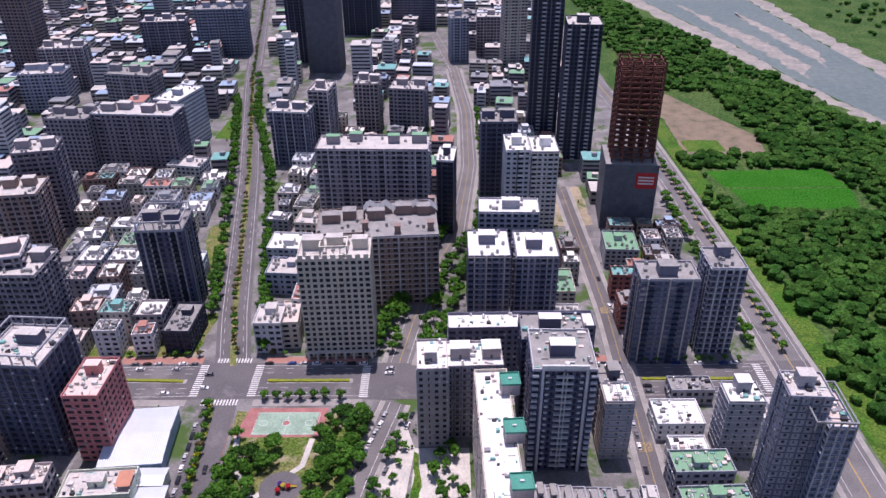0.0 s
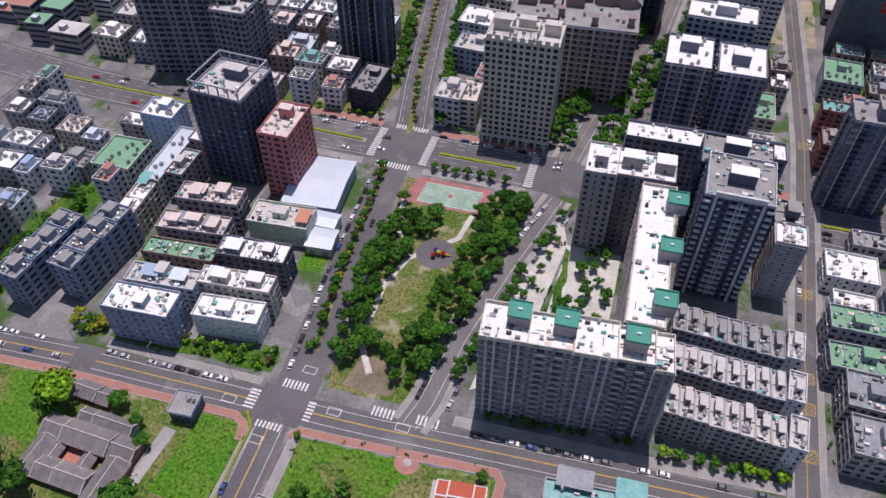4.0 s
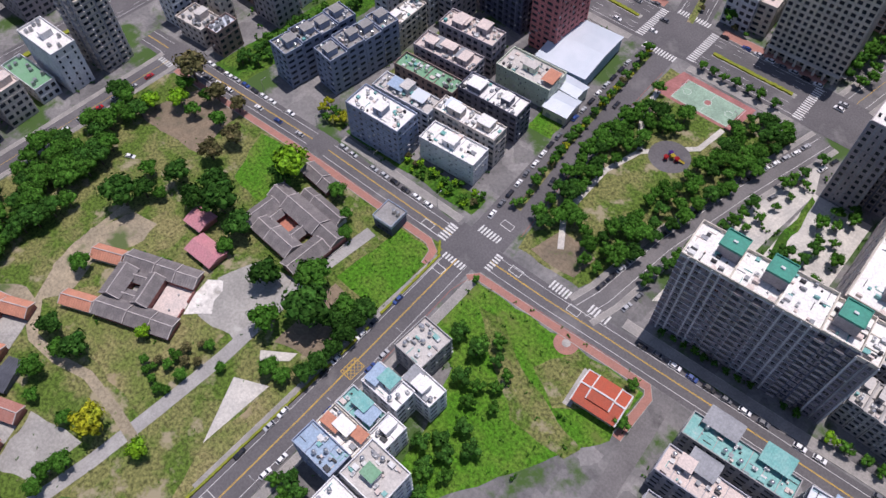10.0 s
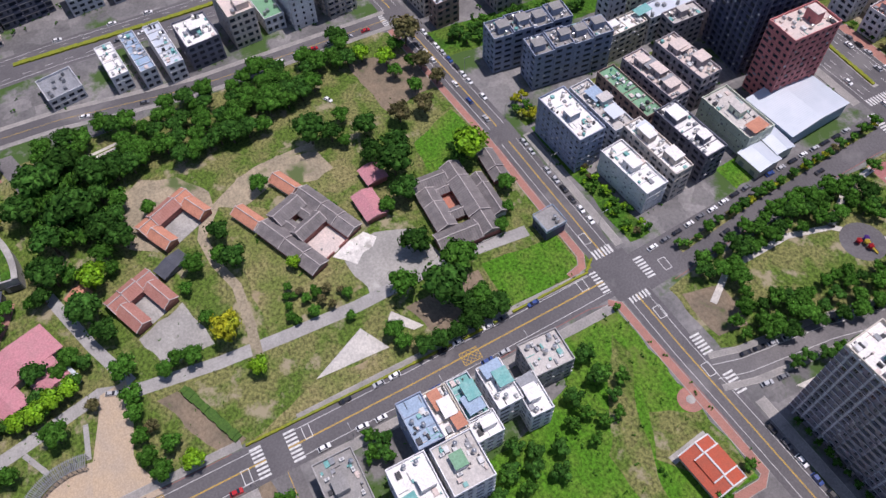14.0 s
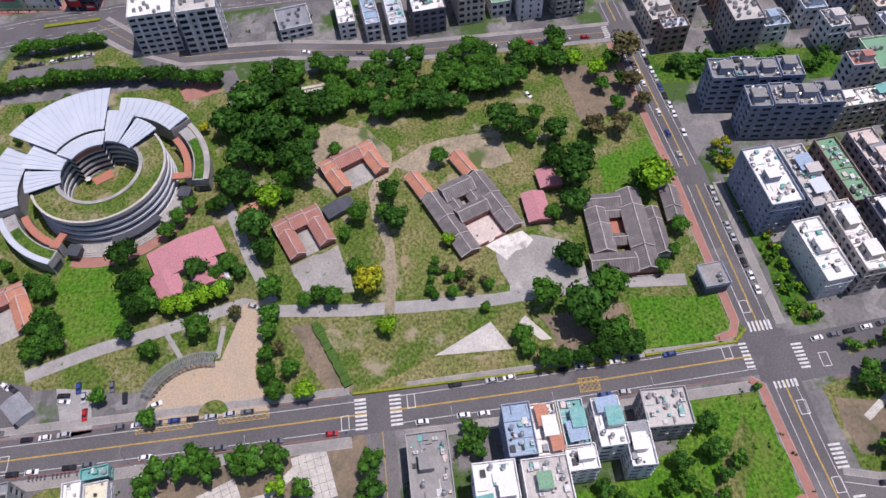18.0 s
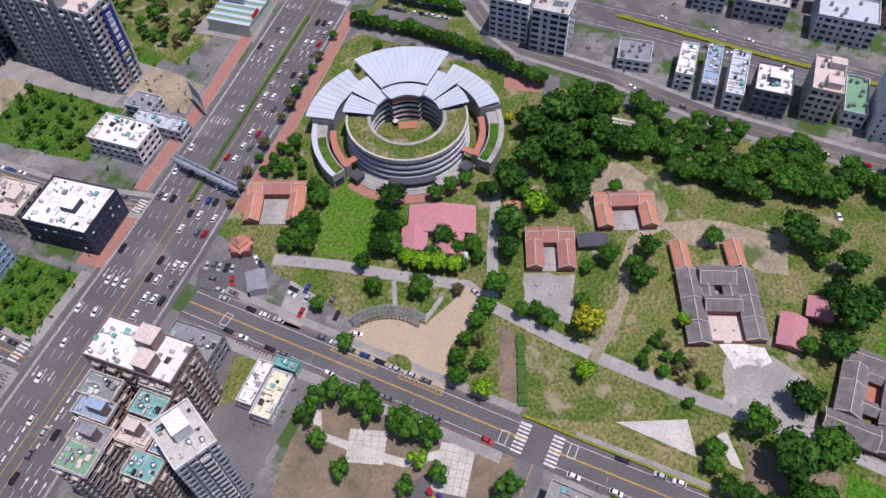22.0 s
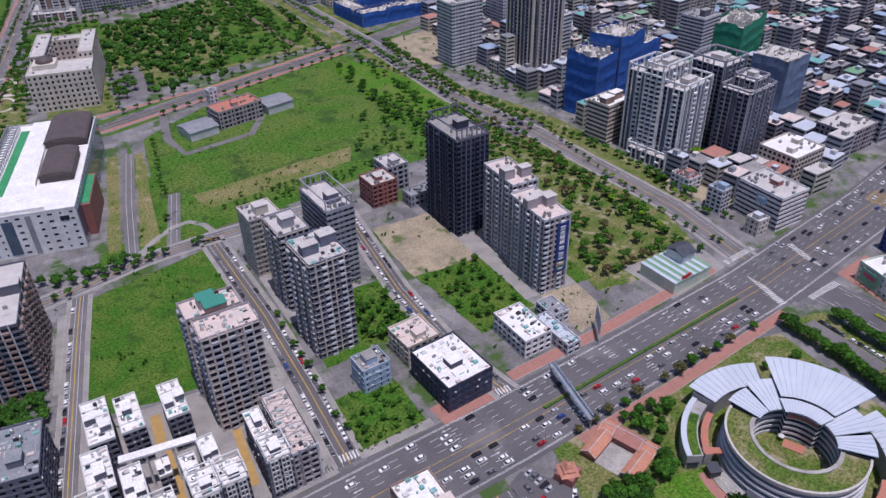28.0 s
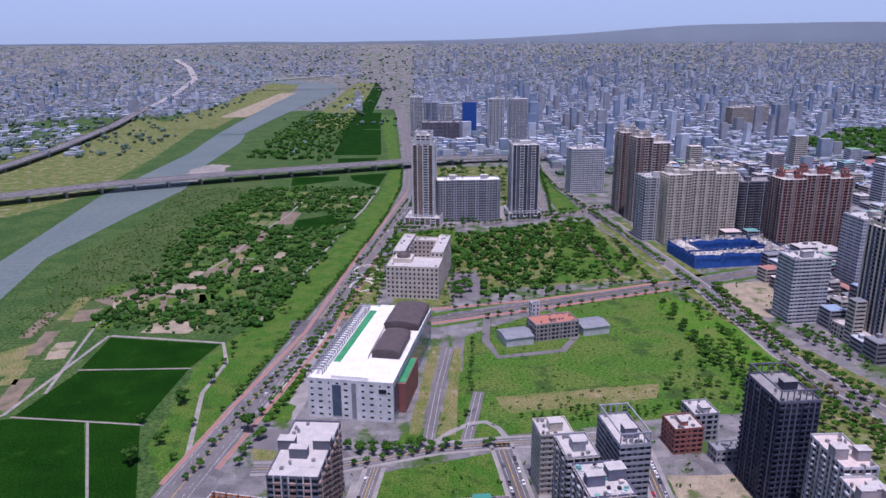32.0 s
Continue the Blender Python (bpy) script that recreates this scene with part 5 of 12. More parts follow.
# low buildings east of the lane
T(103, 248, 21, 16, 9, 0, "tile_white", "roof_white", ww=0.3, pent=0, tanks=0, units=4)
T(103, 229, 16, 10, 8, 0, "tile_white", "roof_white", ww=0.2, wh=0.3, pent=0, tanks=0, units=1)
T(103, 214, 24, 12, 14, 1, "tile_grey", "roof_green", pent=1, tanks=3)
T(104, 197, 27, 12, 12, 2, "tile_grey", "roof_green", pent=1, tanks=3)
T(106, 181, 22, 16, 14, -1, "concrete_wall", "metal_grey", pent=1, tanks=2)
T(107, 162, 23, 16, 14, 0, "concrete_wall", "metal_grey", pent=1, tanks=2)
T(115, 268, 20, 10, 8, 0, "tile_grey", "roof_grey", pent=0)
T(-91, 312, 14, 17, 18, 0, "tile_light", "roof_pale", pent=1, fine=2)
T(-81, 317, 9, 20, 16, 4, "tile_cream", "roof_pinkish", pent=0)
T(-90, 366, 26, 18, 14, -4, "tile_blue", "roof_pale", pent=1)
T(-95, 392, 24, 20, 16, -4, "tile_light", "roof_white", pent=1)
T(-84, 418, 22, 16, 18, -6, "tile_cream", "roof_pale", pent=2)
T(101, 355, 14, 10, 16, -3, "tile_red", "metal_teal", pent=0)
T(97, 328, 9, 14, 16, 0, "tile_red", "roof_grey", pent=1)
T(108, 397, 20, 24, 12, -4, "tile_grey", "roof_green", pent=1, tanks=4)
T(65, 318, 14, 26, 10, 0, "tile_light", "roof_pale", pent=1)
T(66, 352, 12, 24, 12, 0, "tile_cream", "roof_green", pent=1)
# north-west field of towers
T(-234, 539, 64, 24, 48, -5, "tile_mauve", "roof_pale", bay=4, ww=0.45, pent=4, trim="tile_light")
T(-283, 537, 32, 26, 46, -4, "tile_mauve", "roof_grey", pent=3)
T(-219, 590, 22, 40, 44, -15, "tile_blue", "roof_white", bay=3.4, ww=0.6, wh=0.4, pent=1, glass="glass_blue", bands=True, trim="tile_light")
T(-196, 520, 26, 18, 13, -10, "tile_light", "roof_pale", pent=1)
T(-266, 449, 26, 24, 56, 12, "tile_mauve", "roof_pale", pent=2, balcony=3)
T(-214, 322, 20, 26, 44, 0, "tile_mauve", "roof_pale", pent=2, balcony=3)
T(-315, 848, 48, 26, 44, 6, "tile_slate", "roof_pale", pent=3, balcony=3)
T(-255, 867, 56, 26, 53, 4, "tile_blue", "roof_grey", pent=3, balcony=3)
T(-166, 787, 22, 20, 40, 8, "tile_light", "roof_pale", pent=1, fine=1)
T(-119, 554, 30, 24, 44, -8, "tile_slate", "roof_pale", bay=3, ww=0.5, pent=2, trim="tile_white", balcony=3)
T(-98, 575, 16, 26, 54, -8, "tile_mauve", "roof_pale", pent=1)
T(-128, 803, 34, 30, 110, -5, "net_grey", "roof_grey", glass="net_grey", ww=0.3, pent=0, parapet=0.4, label="unfinished tower wrapped in dark grey netting")
T(-163, 840, 20, 26, 90, -5, "tile_charcoal", "roof_grey", pent=1)
T(-66, 622, 20, 24, 44, -4, "tile_mauve", "roof_pale", pent=2, balcony=3)
T(-31, 619, 30, 24, 40, -8, "tile_mauve", "roof_pale", pent=2, balcony=3)
T(16, 836, 20, 22, 48, 8, "tile_blue", "roof_grey", pent=1)
T(74, 800, 24, 24, 88, 6, "tile_beige", "roof_pale", pent=1, balcony=3)
T(52, 858, 30, 22, 44, 0, "tile_mauve", "roof_pale", pent=1)
T(-385, 748, 42, 26, 42, 6, "tile_mauve", "roof_pale", pent=3, balcony=3)
T(-376, 683, 40, 26, 36, 6, "tile_blue", "roof_pale", pent=3)
T(-39, 984, 56, 26, 42, -2, "tile_slate", "roof_pale", pent=3)
T(-104, 960, 44, 26, 56, -4, "tile_charcoal", "roof_grey", pent=2)
T(-282, 658, 44, 24, 42, -10, "tile_mauve", "roof_grey", pent=3)
T(-262, 412, 26, 26, 44, 8, "tile_brown", "roof_pale", pent=2, balcony=3)
T(-430, 770, 30, 26, 96, -4, "tile_brown", "roof_grey", pent=2)
# low blocks west of the park
B = dict(fine=2, tanks=3, units=4)
T(-166, 141, 28, 13, 19, 4, "tile_blue", "roof_white", bay=3.0, ww=0.42, wh=0.42, pent=1, **B)
T(-167, 157, 30, 10, 15, 5, "tile_light", "roof_pale", pent=1, **B)
T(-169, 173, 32, 9, 14, 5, "tile_brown", "roof_green", pent=0, **B)
T(-137, 163, 31, 9, 16, 5, "tile_beige", "roof_white", pent=2, **B)
T(-135, 151, 27, 11, 12, 6, "tile_white", "roof_white", ww=0.22, wh=0.3, pent=1, tanks=1, units=1, fine=2)
T(-138, 180, 30, 11, 16, 5, "tile_dark", "roof_white", pent=2, **B)
T(-171, 188, 31, 11, 15, 6, "tile_taupe", "roof_pinkish", pent=3, **B)
T(-171, 204, 29, 11, 18, 6, "tile_taupe", "roof_pinkish", pent=2, **B)
T(-139, 207, 28, 14, 11, 4, "paint_mint", "roof_pale", ww=0.15, wh=0.3, pent=1, tanks=1, units=1)
for k in range(4):
    T(-225 + k * 1.2, 141 + k * 9.6, 12, 9.4, 19 + (k % 2), -6, "tile_blue", "roof_grey", bay=4.5, ww=0.6, wh=0.5, pent=1, tanks=2, units=1, fine=1, foot=False, name="terrace_house", category="house", label="blue-grey terrace house with roof terrace and tanks", group="blue-grey terrace", seed=k)
    T(-207 + k * 1.0, 151 + k * 9.6, 12, 9.4, 19 + (k % 2), -6, "tile_blue", "roof_grey", bay=4.5, ww=0.6, wh=0.5, pent=1, tanks=2, units=1, fine=1, foot=False, name="terrace_house", category="house", label="blue-grey terrace house with roof terrace and tanks", group="blue-grey terrace", seed=k + 5)
FOOT.append((-216, 160, 22))
T(-204, 190, 9, 30, 15, 3, "tile_cream", "roof_white", pent=1)
T(-207, 228, 10, 40, 14, 2, "tile_light", "metal_white", pent=0)
T(-230, 222, 20, 22, 14, 2, "paint_mint", "roof_green", pent=0, tanks=3)
T(-222, 250, 18, 14, 22, 0, "paint_sky", "roof_white", ww=0.2, pent=1)
T(-196, 222, 9, 18, 16, 0, "tile_taupe", "roof_pale", pent=1)
T(-196, 245, 10, 18, 18, 0, "tile_taupe", "roof_white", pent=1)
# along the road behind the woods
T(-304, -43, 16, 16, 6, 10, "tile_light", "metal_grey", pent=0)
T(-304, -18, 24, 8, 9, 6, "tile_white", "roof_white", pent=0, tanks=1, units=3)
T(-303, -6, 30, 7, 10, 6, "tile_light", "metal_blue", pent=0, tanks=1, units=3)
T(-302, 6, 32, 8, 10, 5, "tile_white", "metal_white", pent=0, units=3)
T(-300, 22, 20, 16, 13, 5, "tile_dark", "roof_white", pent=1, tanks=3)
T(-306, 43, 24, 13, 18, 4, "tile_beige", "roof_pinkish", pent=2, fine=2)
T(-310, 58, 26, 10, 8, 4, "tile_light", "roof_green", pent=0)
T(-306, 72, 26, 12, 22, 3, "tile_white", "roof_white", ww=0.25, pent=1)
T(-303, 92, 20, 15, 42, 4, "tile_beige", "roof_pinkish", bay=3.2, ww=0.5, pent=1, fine=2, trim="tile_light", label="beige corner tower with small rooftop temple house")
T(-376, -48, 20, 26, 36, 6, "tile_dark", "roof_grey", pent=1, balcony=3)
T(-374, -82, 18, 20, 14, 6, "tile_brown", "roof_pale", pent=1)
T(-366, -20, 16, 16, 12, 6, "tile_light", "metal_grey", pent=0)
T(-366, 6, 16, 26, 11, 5, "tile_grey", "roof_pale", pent=1)
T(-366, 46, 20, 28, 14, 4, "tile_light", "metal_white", pent=0)
T(-362, 90, 22, 24, 20, 3, "tile_taupe", "roof_pale", pent=1)
# shop houses on the main street
S = dict(fine=2, tanks=2, units=2)
T(-80, 28, 17, 9, 17, 0, "tile_blue", "metal_blue", pent=0, ww=0.3, **S)
T(-80, 37, 17, 8.6, 14, 0, "tile_cream", "roof_white", pent=1, **S)
T(-81, 46, 16, 8, 13, 0, "tile_light", "metal_teal", pent=1, **S)
T(-70, 46, 8, 10, 13, 0, "tile_white", "roof_white", pent=1, **S)
T(-80, 57, 16, 9, 14, 0, "tile_white", "roof_white", pent=1, pent_roof="metal_teal", **S)
T(-72, 65, 14, 8, 13, -2, "tile_white", "roof_white", pent=1, **S)
T(-83, 77, 13, 15, 12, -2, "concrete_wall", "roof_pale", pent=0, tanks=4, units=3, fine=2)
T(-74, -1, 22, 13.4, 11, 0, "concrete_wall", "roof_grey", pent=1, tanks=3, units=4, fine=1)
T(-61, 18, 18, 13, 20, 0, "tile_white", "roof_white", pent=1, **S)
T(-61, 33, 16, 14, 21, 0, "tile_white", "roof_pale", pent=1, pent_roof="roof_green", **S)
# south-east of the crossing
T(17, 113.4, 36, 9, 13, 4, "concrete_wall", "metal_teal", bay=4, pent=0, tanks=4, units=3, fine=1)
T(17, 98, 36, 10, 14, 4, "tile_grey", "roof_pinkish", bay=4, pent=2, tanks=3)
T(56, 116.6, 36, 10, 13, 6, "tile_light", "metal_white", bay=4, pent=0, tanks=4)
T(57, 100.6, 36, 10, 13, 6, "tile_blue", "metal_blue", bay=4, pent=0, tanks=2)
T(19, 81, 34, 12, 14, 5, "tile_grey", "roof_grey", bay=4, pent=2, tanks=3)
# south quarter
T(-191, -311, 16, 30, 49, 2, "tile_taupe", "roof_pinkish", bay=3.2, ww=0.5, wh=0.6, balcony=3, rail="tile_light", pent=2, pent_roof="roof_pale", trim="tile_light", fine=1, fins=5, label="taupe apartment tower with pale fins and balconies")
T(-190, -279, 16, 32, 45, 2, "tile_taupe", "roof_pinkish", bay=3.2, ww=0.5, wh=0.6, balcony=3, rail="tile_light", pent=3, pent_roof="roof_pale", trim="tile_light", fine=1, fins=5, label="taupe apartment tower with pale fins and a tall blue banner")
T(-179, -352, 22, 34, 62, 5, "tile_charcoal", "roof_grey", bay=3.2, ww=0.6, wh=0.6, balcony=4, rail="tile_charcoal", trim="tile_dark", pent=1, label="near-black apartment tower with open roof frame")
T(-92, -334, 16, 32, 48, 8, "tile_slate", "roof_pale", wall2="tile_dark", bay=3.4, ww=0.62, wh=0.5, bands=True, trim="tile_grey", pent=1, label="grey tower with banded floors and a tall roof frame")
T(-60, -358, 18, 18, 36, 8, "tile_cream", "roof_pale", ww=0.25, wh=0.4, pent=1, fine=1)
T(-66, -322, 16, 22, 46, 8, "tile_grey", "roof_pale", bay=3, ww=0.5, wh=0.5, pent=1, fine=1, wall2="tile_dark", balcony=3, rail="tile_grey")
T(-70, -281, 20, 26, 54, 8, "tile_slate", "roof_pale", wall2="tile_dark", bay=3, ww=0.5, wh=0.5, balcony=3, rail="tile_light", pent=2, fine=2, trim="tile_slate", label="dark grey apartment tower with white-edged balconies")
T(-21, -250, 24, 14, 51, 5, "tile_taupe", "roof_pinkish", bay=3.4, ww=0.62, wh=0.6, balcony=2, rail="tile_grey", pent=0, fine=1, label="taupe apartment tower with many balconies and green roof")
T(-18, -272, 24, 14, 46, 5, "tile_taupe", "roof_pinkish", bay=3.4, ww=0.62, wh=0.6, balcony=2, rail="tile_grey", pent=1, pent_roof="roof_teal")
HOUSE = dict(name="terrace_house", category="house", label="dark terrace house with white parapets and white roof", group="white-roofed terraces", bay=3.0, ww=0.72, wh=0.62, pent_roof="roof_white", trim="frame_white", parapet=1.0, foot=False)
for k, (x, y, w, d, h) in enumerate(((26.5, -211, 8, 22, 19), (6.5, -211, 6, 14, 19), (-1.5, -215, 6.5, 18, 19), (-21.5, -220, 7, 20, 19), (6.5, -251, 9, 22, 19), (24, -251, 9, 22, 19), (36, -252, 10, 26, 19), (38, -225, 10, 22, 19), (16, -222, 5, 9, 12))):
    T(x, y, w, d, h, 4, "tile_dark", "roof_white", pent=1 if k % 2 else 2, tanks=1, units=3, fine=1, seed=k, **HOUSE)
for k, (x, y, w, d) in enumerate(((29, -194, 11, 13), (18.5, -195, 10, 12), (3.5, -199.5, 10, 13), (-6.8, -200.5, 10, 12), (-24, -204, 10, 12), (40, -205, 11, 14))):
    t = T(x, y, w, d, 21, 4, "tile_dark", "roof_white", pent=1, tanks=1, units=2, fine=1, seed=k + 20, **HOUSE)
    for side, off in ((90, -w * 0.22), (90, w * 0.22), (180, 0)):
        m = side_frame(side, (d if side == 90 else w) / 2)
        s = Shape()
        for e in (-1.5, 0, 1.5):
            slab_on(s, m, off + e - 0.22, off + e + 0.22, 0.1, 0.5, 3.5, 22.2)
        for q in range(7):
            slab_on(s, m, off - 1.5, off + 1.5, 0.12, 0.42, 4.2 + q * 2.7, 4.8 + q * 2.7)
        part("facade_ladder", s, "frame_white", t, "white ladder-like facade frame")
    s = Shape()
    for e in (-w / 2 + 0.3, w / 2 - 0.3):
        for v in (-d / 2 + 0.3, 0, d / 2 - 0.3):
            s.box(e - 0.2, e + 0.2, v - 0.2, v + 0.2, 21, 24)
        s.box(e - 0.25, e + 0.25, -d / 2, d / 2, 24, 24.5)
    for v in (-d / 2 + 0.3, 0, d / 2 - 0.3):
        s.box(-w / 2 + 0.55, w / 2 - 0.55, v - 0.25, v + 0.25, 24.02, 24.48)
    part("roof_pergola", s, "frame_white", t, "white open roof frame")
s = Shape()
s.box(-14.5, 14.5, -1.8, 1.8, 19.6, 20.6)
for e in (-13.5, -5, 5, 13.5):
    s.box(e - 0.4, e + 0.4, -1.2, 1.2, 0, 19.6)
tagged(part("roof_walkway", s, "roof_white", at=pose(16, -225, 0, 0, 0, -3)), "long white roof beam linking two terrace rows", "canopy")
FOOT.append((2, -225, 84, 78, 0.06))
t = T(-33, -217, 11, 36, 19, 4, "tile_taupe", "roof_pinkish", bay=3.2, ww=0.6, wh=0.6, pent=0, tanks=1, units=5, trim="tile_light", fine=1, fins=3, label="taupe terrace block with pale roof under a steel lattice")
s = Shape()
for k in range(7):
    y0 = -17 + k * 5.6
    for xa, xb in ((-5.2, 5.2), (5.2, -5.2)):
        strip([(xa, y0), (xb, y0 + 5.4)], 0.12, 20.6, s)
for e in (-5.2, 5.2):
    s.box(e - 0.15, e + 0.15, -17.5, 17.5, 20.3, 20.6)
part("roof_lattice", s, "metal_dark", t, "thin dark steel roof lattice")
T(-62, -141, 15, 33, 34, 5, "tile_brown", "roof_white", bay=3.0, ww=0.6, wh=0.5, balcony=2, rail="tile_beige", pent=2, pent_roof="roof_pinkish", fine=2, label="brown tiled apartment block with white roof and two stair towers")
BLOCK = dict(balcony=2, rail="tile_beige", bay=3.0, trim="tile_beige", fine=1)
T(-48, -147.5, 8, 13, 28, 5, "tile_brown", "metal_grey", pent=0, **BLOCK)
T(-41.5, -145, 7, 13, 27, 5, "tile_brown", "metal_blue", pent=1, **BLOCK)
T(-34.5, -141, 7, 13, 26, 5, "tile_brown", "metal_grey", pent=1, **BLOCK)
T(-27, -139.5, 9, 12, 26, 5, "tile_brown", "roof_green", pent=0, **BLOCK)
T(-56, -130.5, 4.5, 12, 29, 5, "tile_brown", "roof_white", pent=0, **BLOCK)
T(-49.5, -130, 8, 11, 27, 5, "tile_brown", "metal_teal", pent=0, **BLOCK)
T(-41, -129, 8, 11, 25, 5, "tile_brown", "roof_pinkish", pent=1, **BLOCK)
T(-33, -120, 8, 11, 25, 5, "tile_brown", "metal_teal", pent=0, **BLOCK)
T(-42, -118, 8, 9, 24, 5, "tile_brown", "metal_blue", pent=1, **BLOCK)
T(-42, -105, 13, 17, 45, -25, "tile_white", "roof_pale", bay=3.2, ww=0.5, balcony=3, pent=1, pent_roof="roof_white", label="white curved apartment tower with pale roof terrace")
T(-75.5, -106.8, 18, 7.6, 5, 5, "tile_light", "roof_cream", pent=0, tanks=0, units=1, wh=0.35)
T(-77, -114.6, 17, 6, 5, 5, "tile_light", "roof_white", pent=0, tanks=0, units=1, wh=0.35)
T(-88, -109, 4, 9, 4, 5, "metal_teal", "metal_teal", pent=0, tanks=0, units=0, wh=0.35, label="teal metal-clad roadside lean-to shop")
T(-78, -142, 15, 20, 10, 5, "metal_grey", "metal_grey", pent=0, ww=0.5, tanks=1, label="grey metal-clad restaurant with open roof beams")
T(-110, -224, 24, 30, 14, 9, "tile_charcoal", "roof_white", bay=4, ww=0.5, pent=1, tanks=1, units=3, glass="glass_blue", label="white-roofed store with a dark corner and glass front")
T(-104, -252, 18, 18, 12, 9, "tile_cream", "roof_pinkish", pent=1)
T(-78, -242, 14, 12, 13, 8, "paint_sky", "roof_grey", ww=0.2, pent=1)
T(-155, -236, 16, 26, 10, 6, "tile_white", "roof_white", bay=3.6, pent=0, tanks=0, units=2, fine=2)
T(-170, -228, 8, 26, 6, 6, "tile_light", "metal_white", pent=0, tanks=0, units=0)
T(-178, -244, 10, 14, 6, 6, "tile_light", "metal_grey", pent=0, tanks=0, units=0)
T(-145, -398, 18, 18, 16, 8, "tile_red", "roof_pale", pent=1)
T(-160, -412, 16, 18, 18, 8, "tile_grey", "roof_pale", pent=1)
T(-168, -384, 20, 10, 8, 8, "tile_grey", "metal_grey", pent=0)
T(64, -246, 16, 30, 22, -4, "tile_dark", "metal_grey", pent=1)
T(69, -331, 25, 53, 40, -4, "tile_dark", "roof_pale", wall2="tile_brown", bay=3.4, ww=0.7, wh=0.62, balcony=2, rail="tile_brown", pent=3, pent_roof="roof_pale", fine=1, label="dark brown apartment block with three roof towers")
# towers of the new district
def stack(s, x0, x1, y0, y1, levels):
    """One closed skin that steps in and out: rings of (inset, height) joined by faces, glass where it is set in."""
    rings = [[s.vert((x0 + i, y0 + i, z)), s.vert((x1 - i, y0 + i, z)), s.vert((x1 - i, y1 - i, z)), s.vert((x0 + i, y1 - i, z))] for i, z in levels]
    for (a, (i, z)), (b, (j, q)) in zip(zip(rings, levels), zip(rings[1:], levels[1:])):
        for k in range(4):
            s.f.append((a[k], a[(k + 1) % 4], b[(k + 1) % 4], b[k]))
            s.m.append(1 if i == j and i > 0 else 0)
    s.f.append(tuple(rings[-1]))
    s.m.append(0)


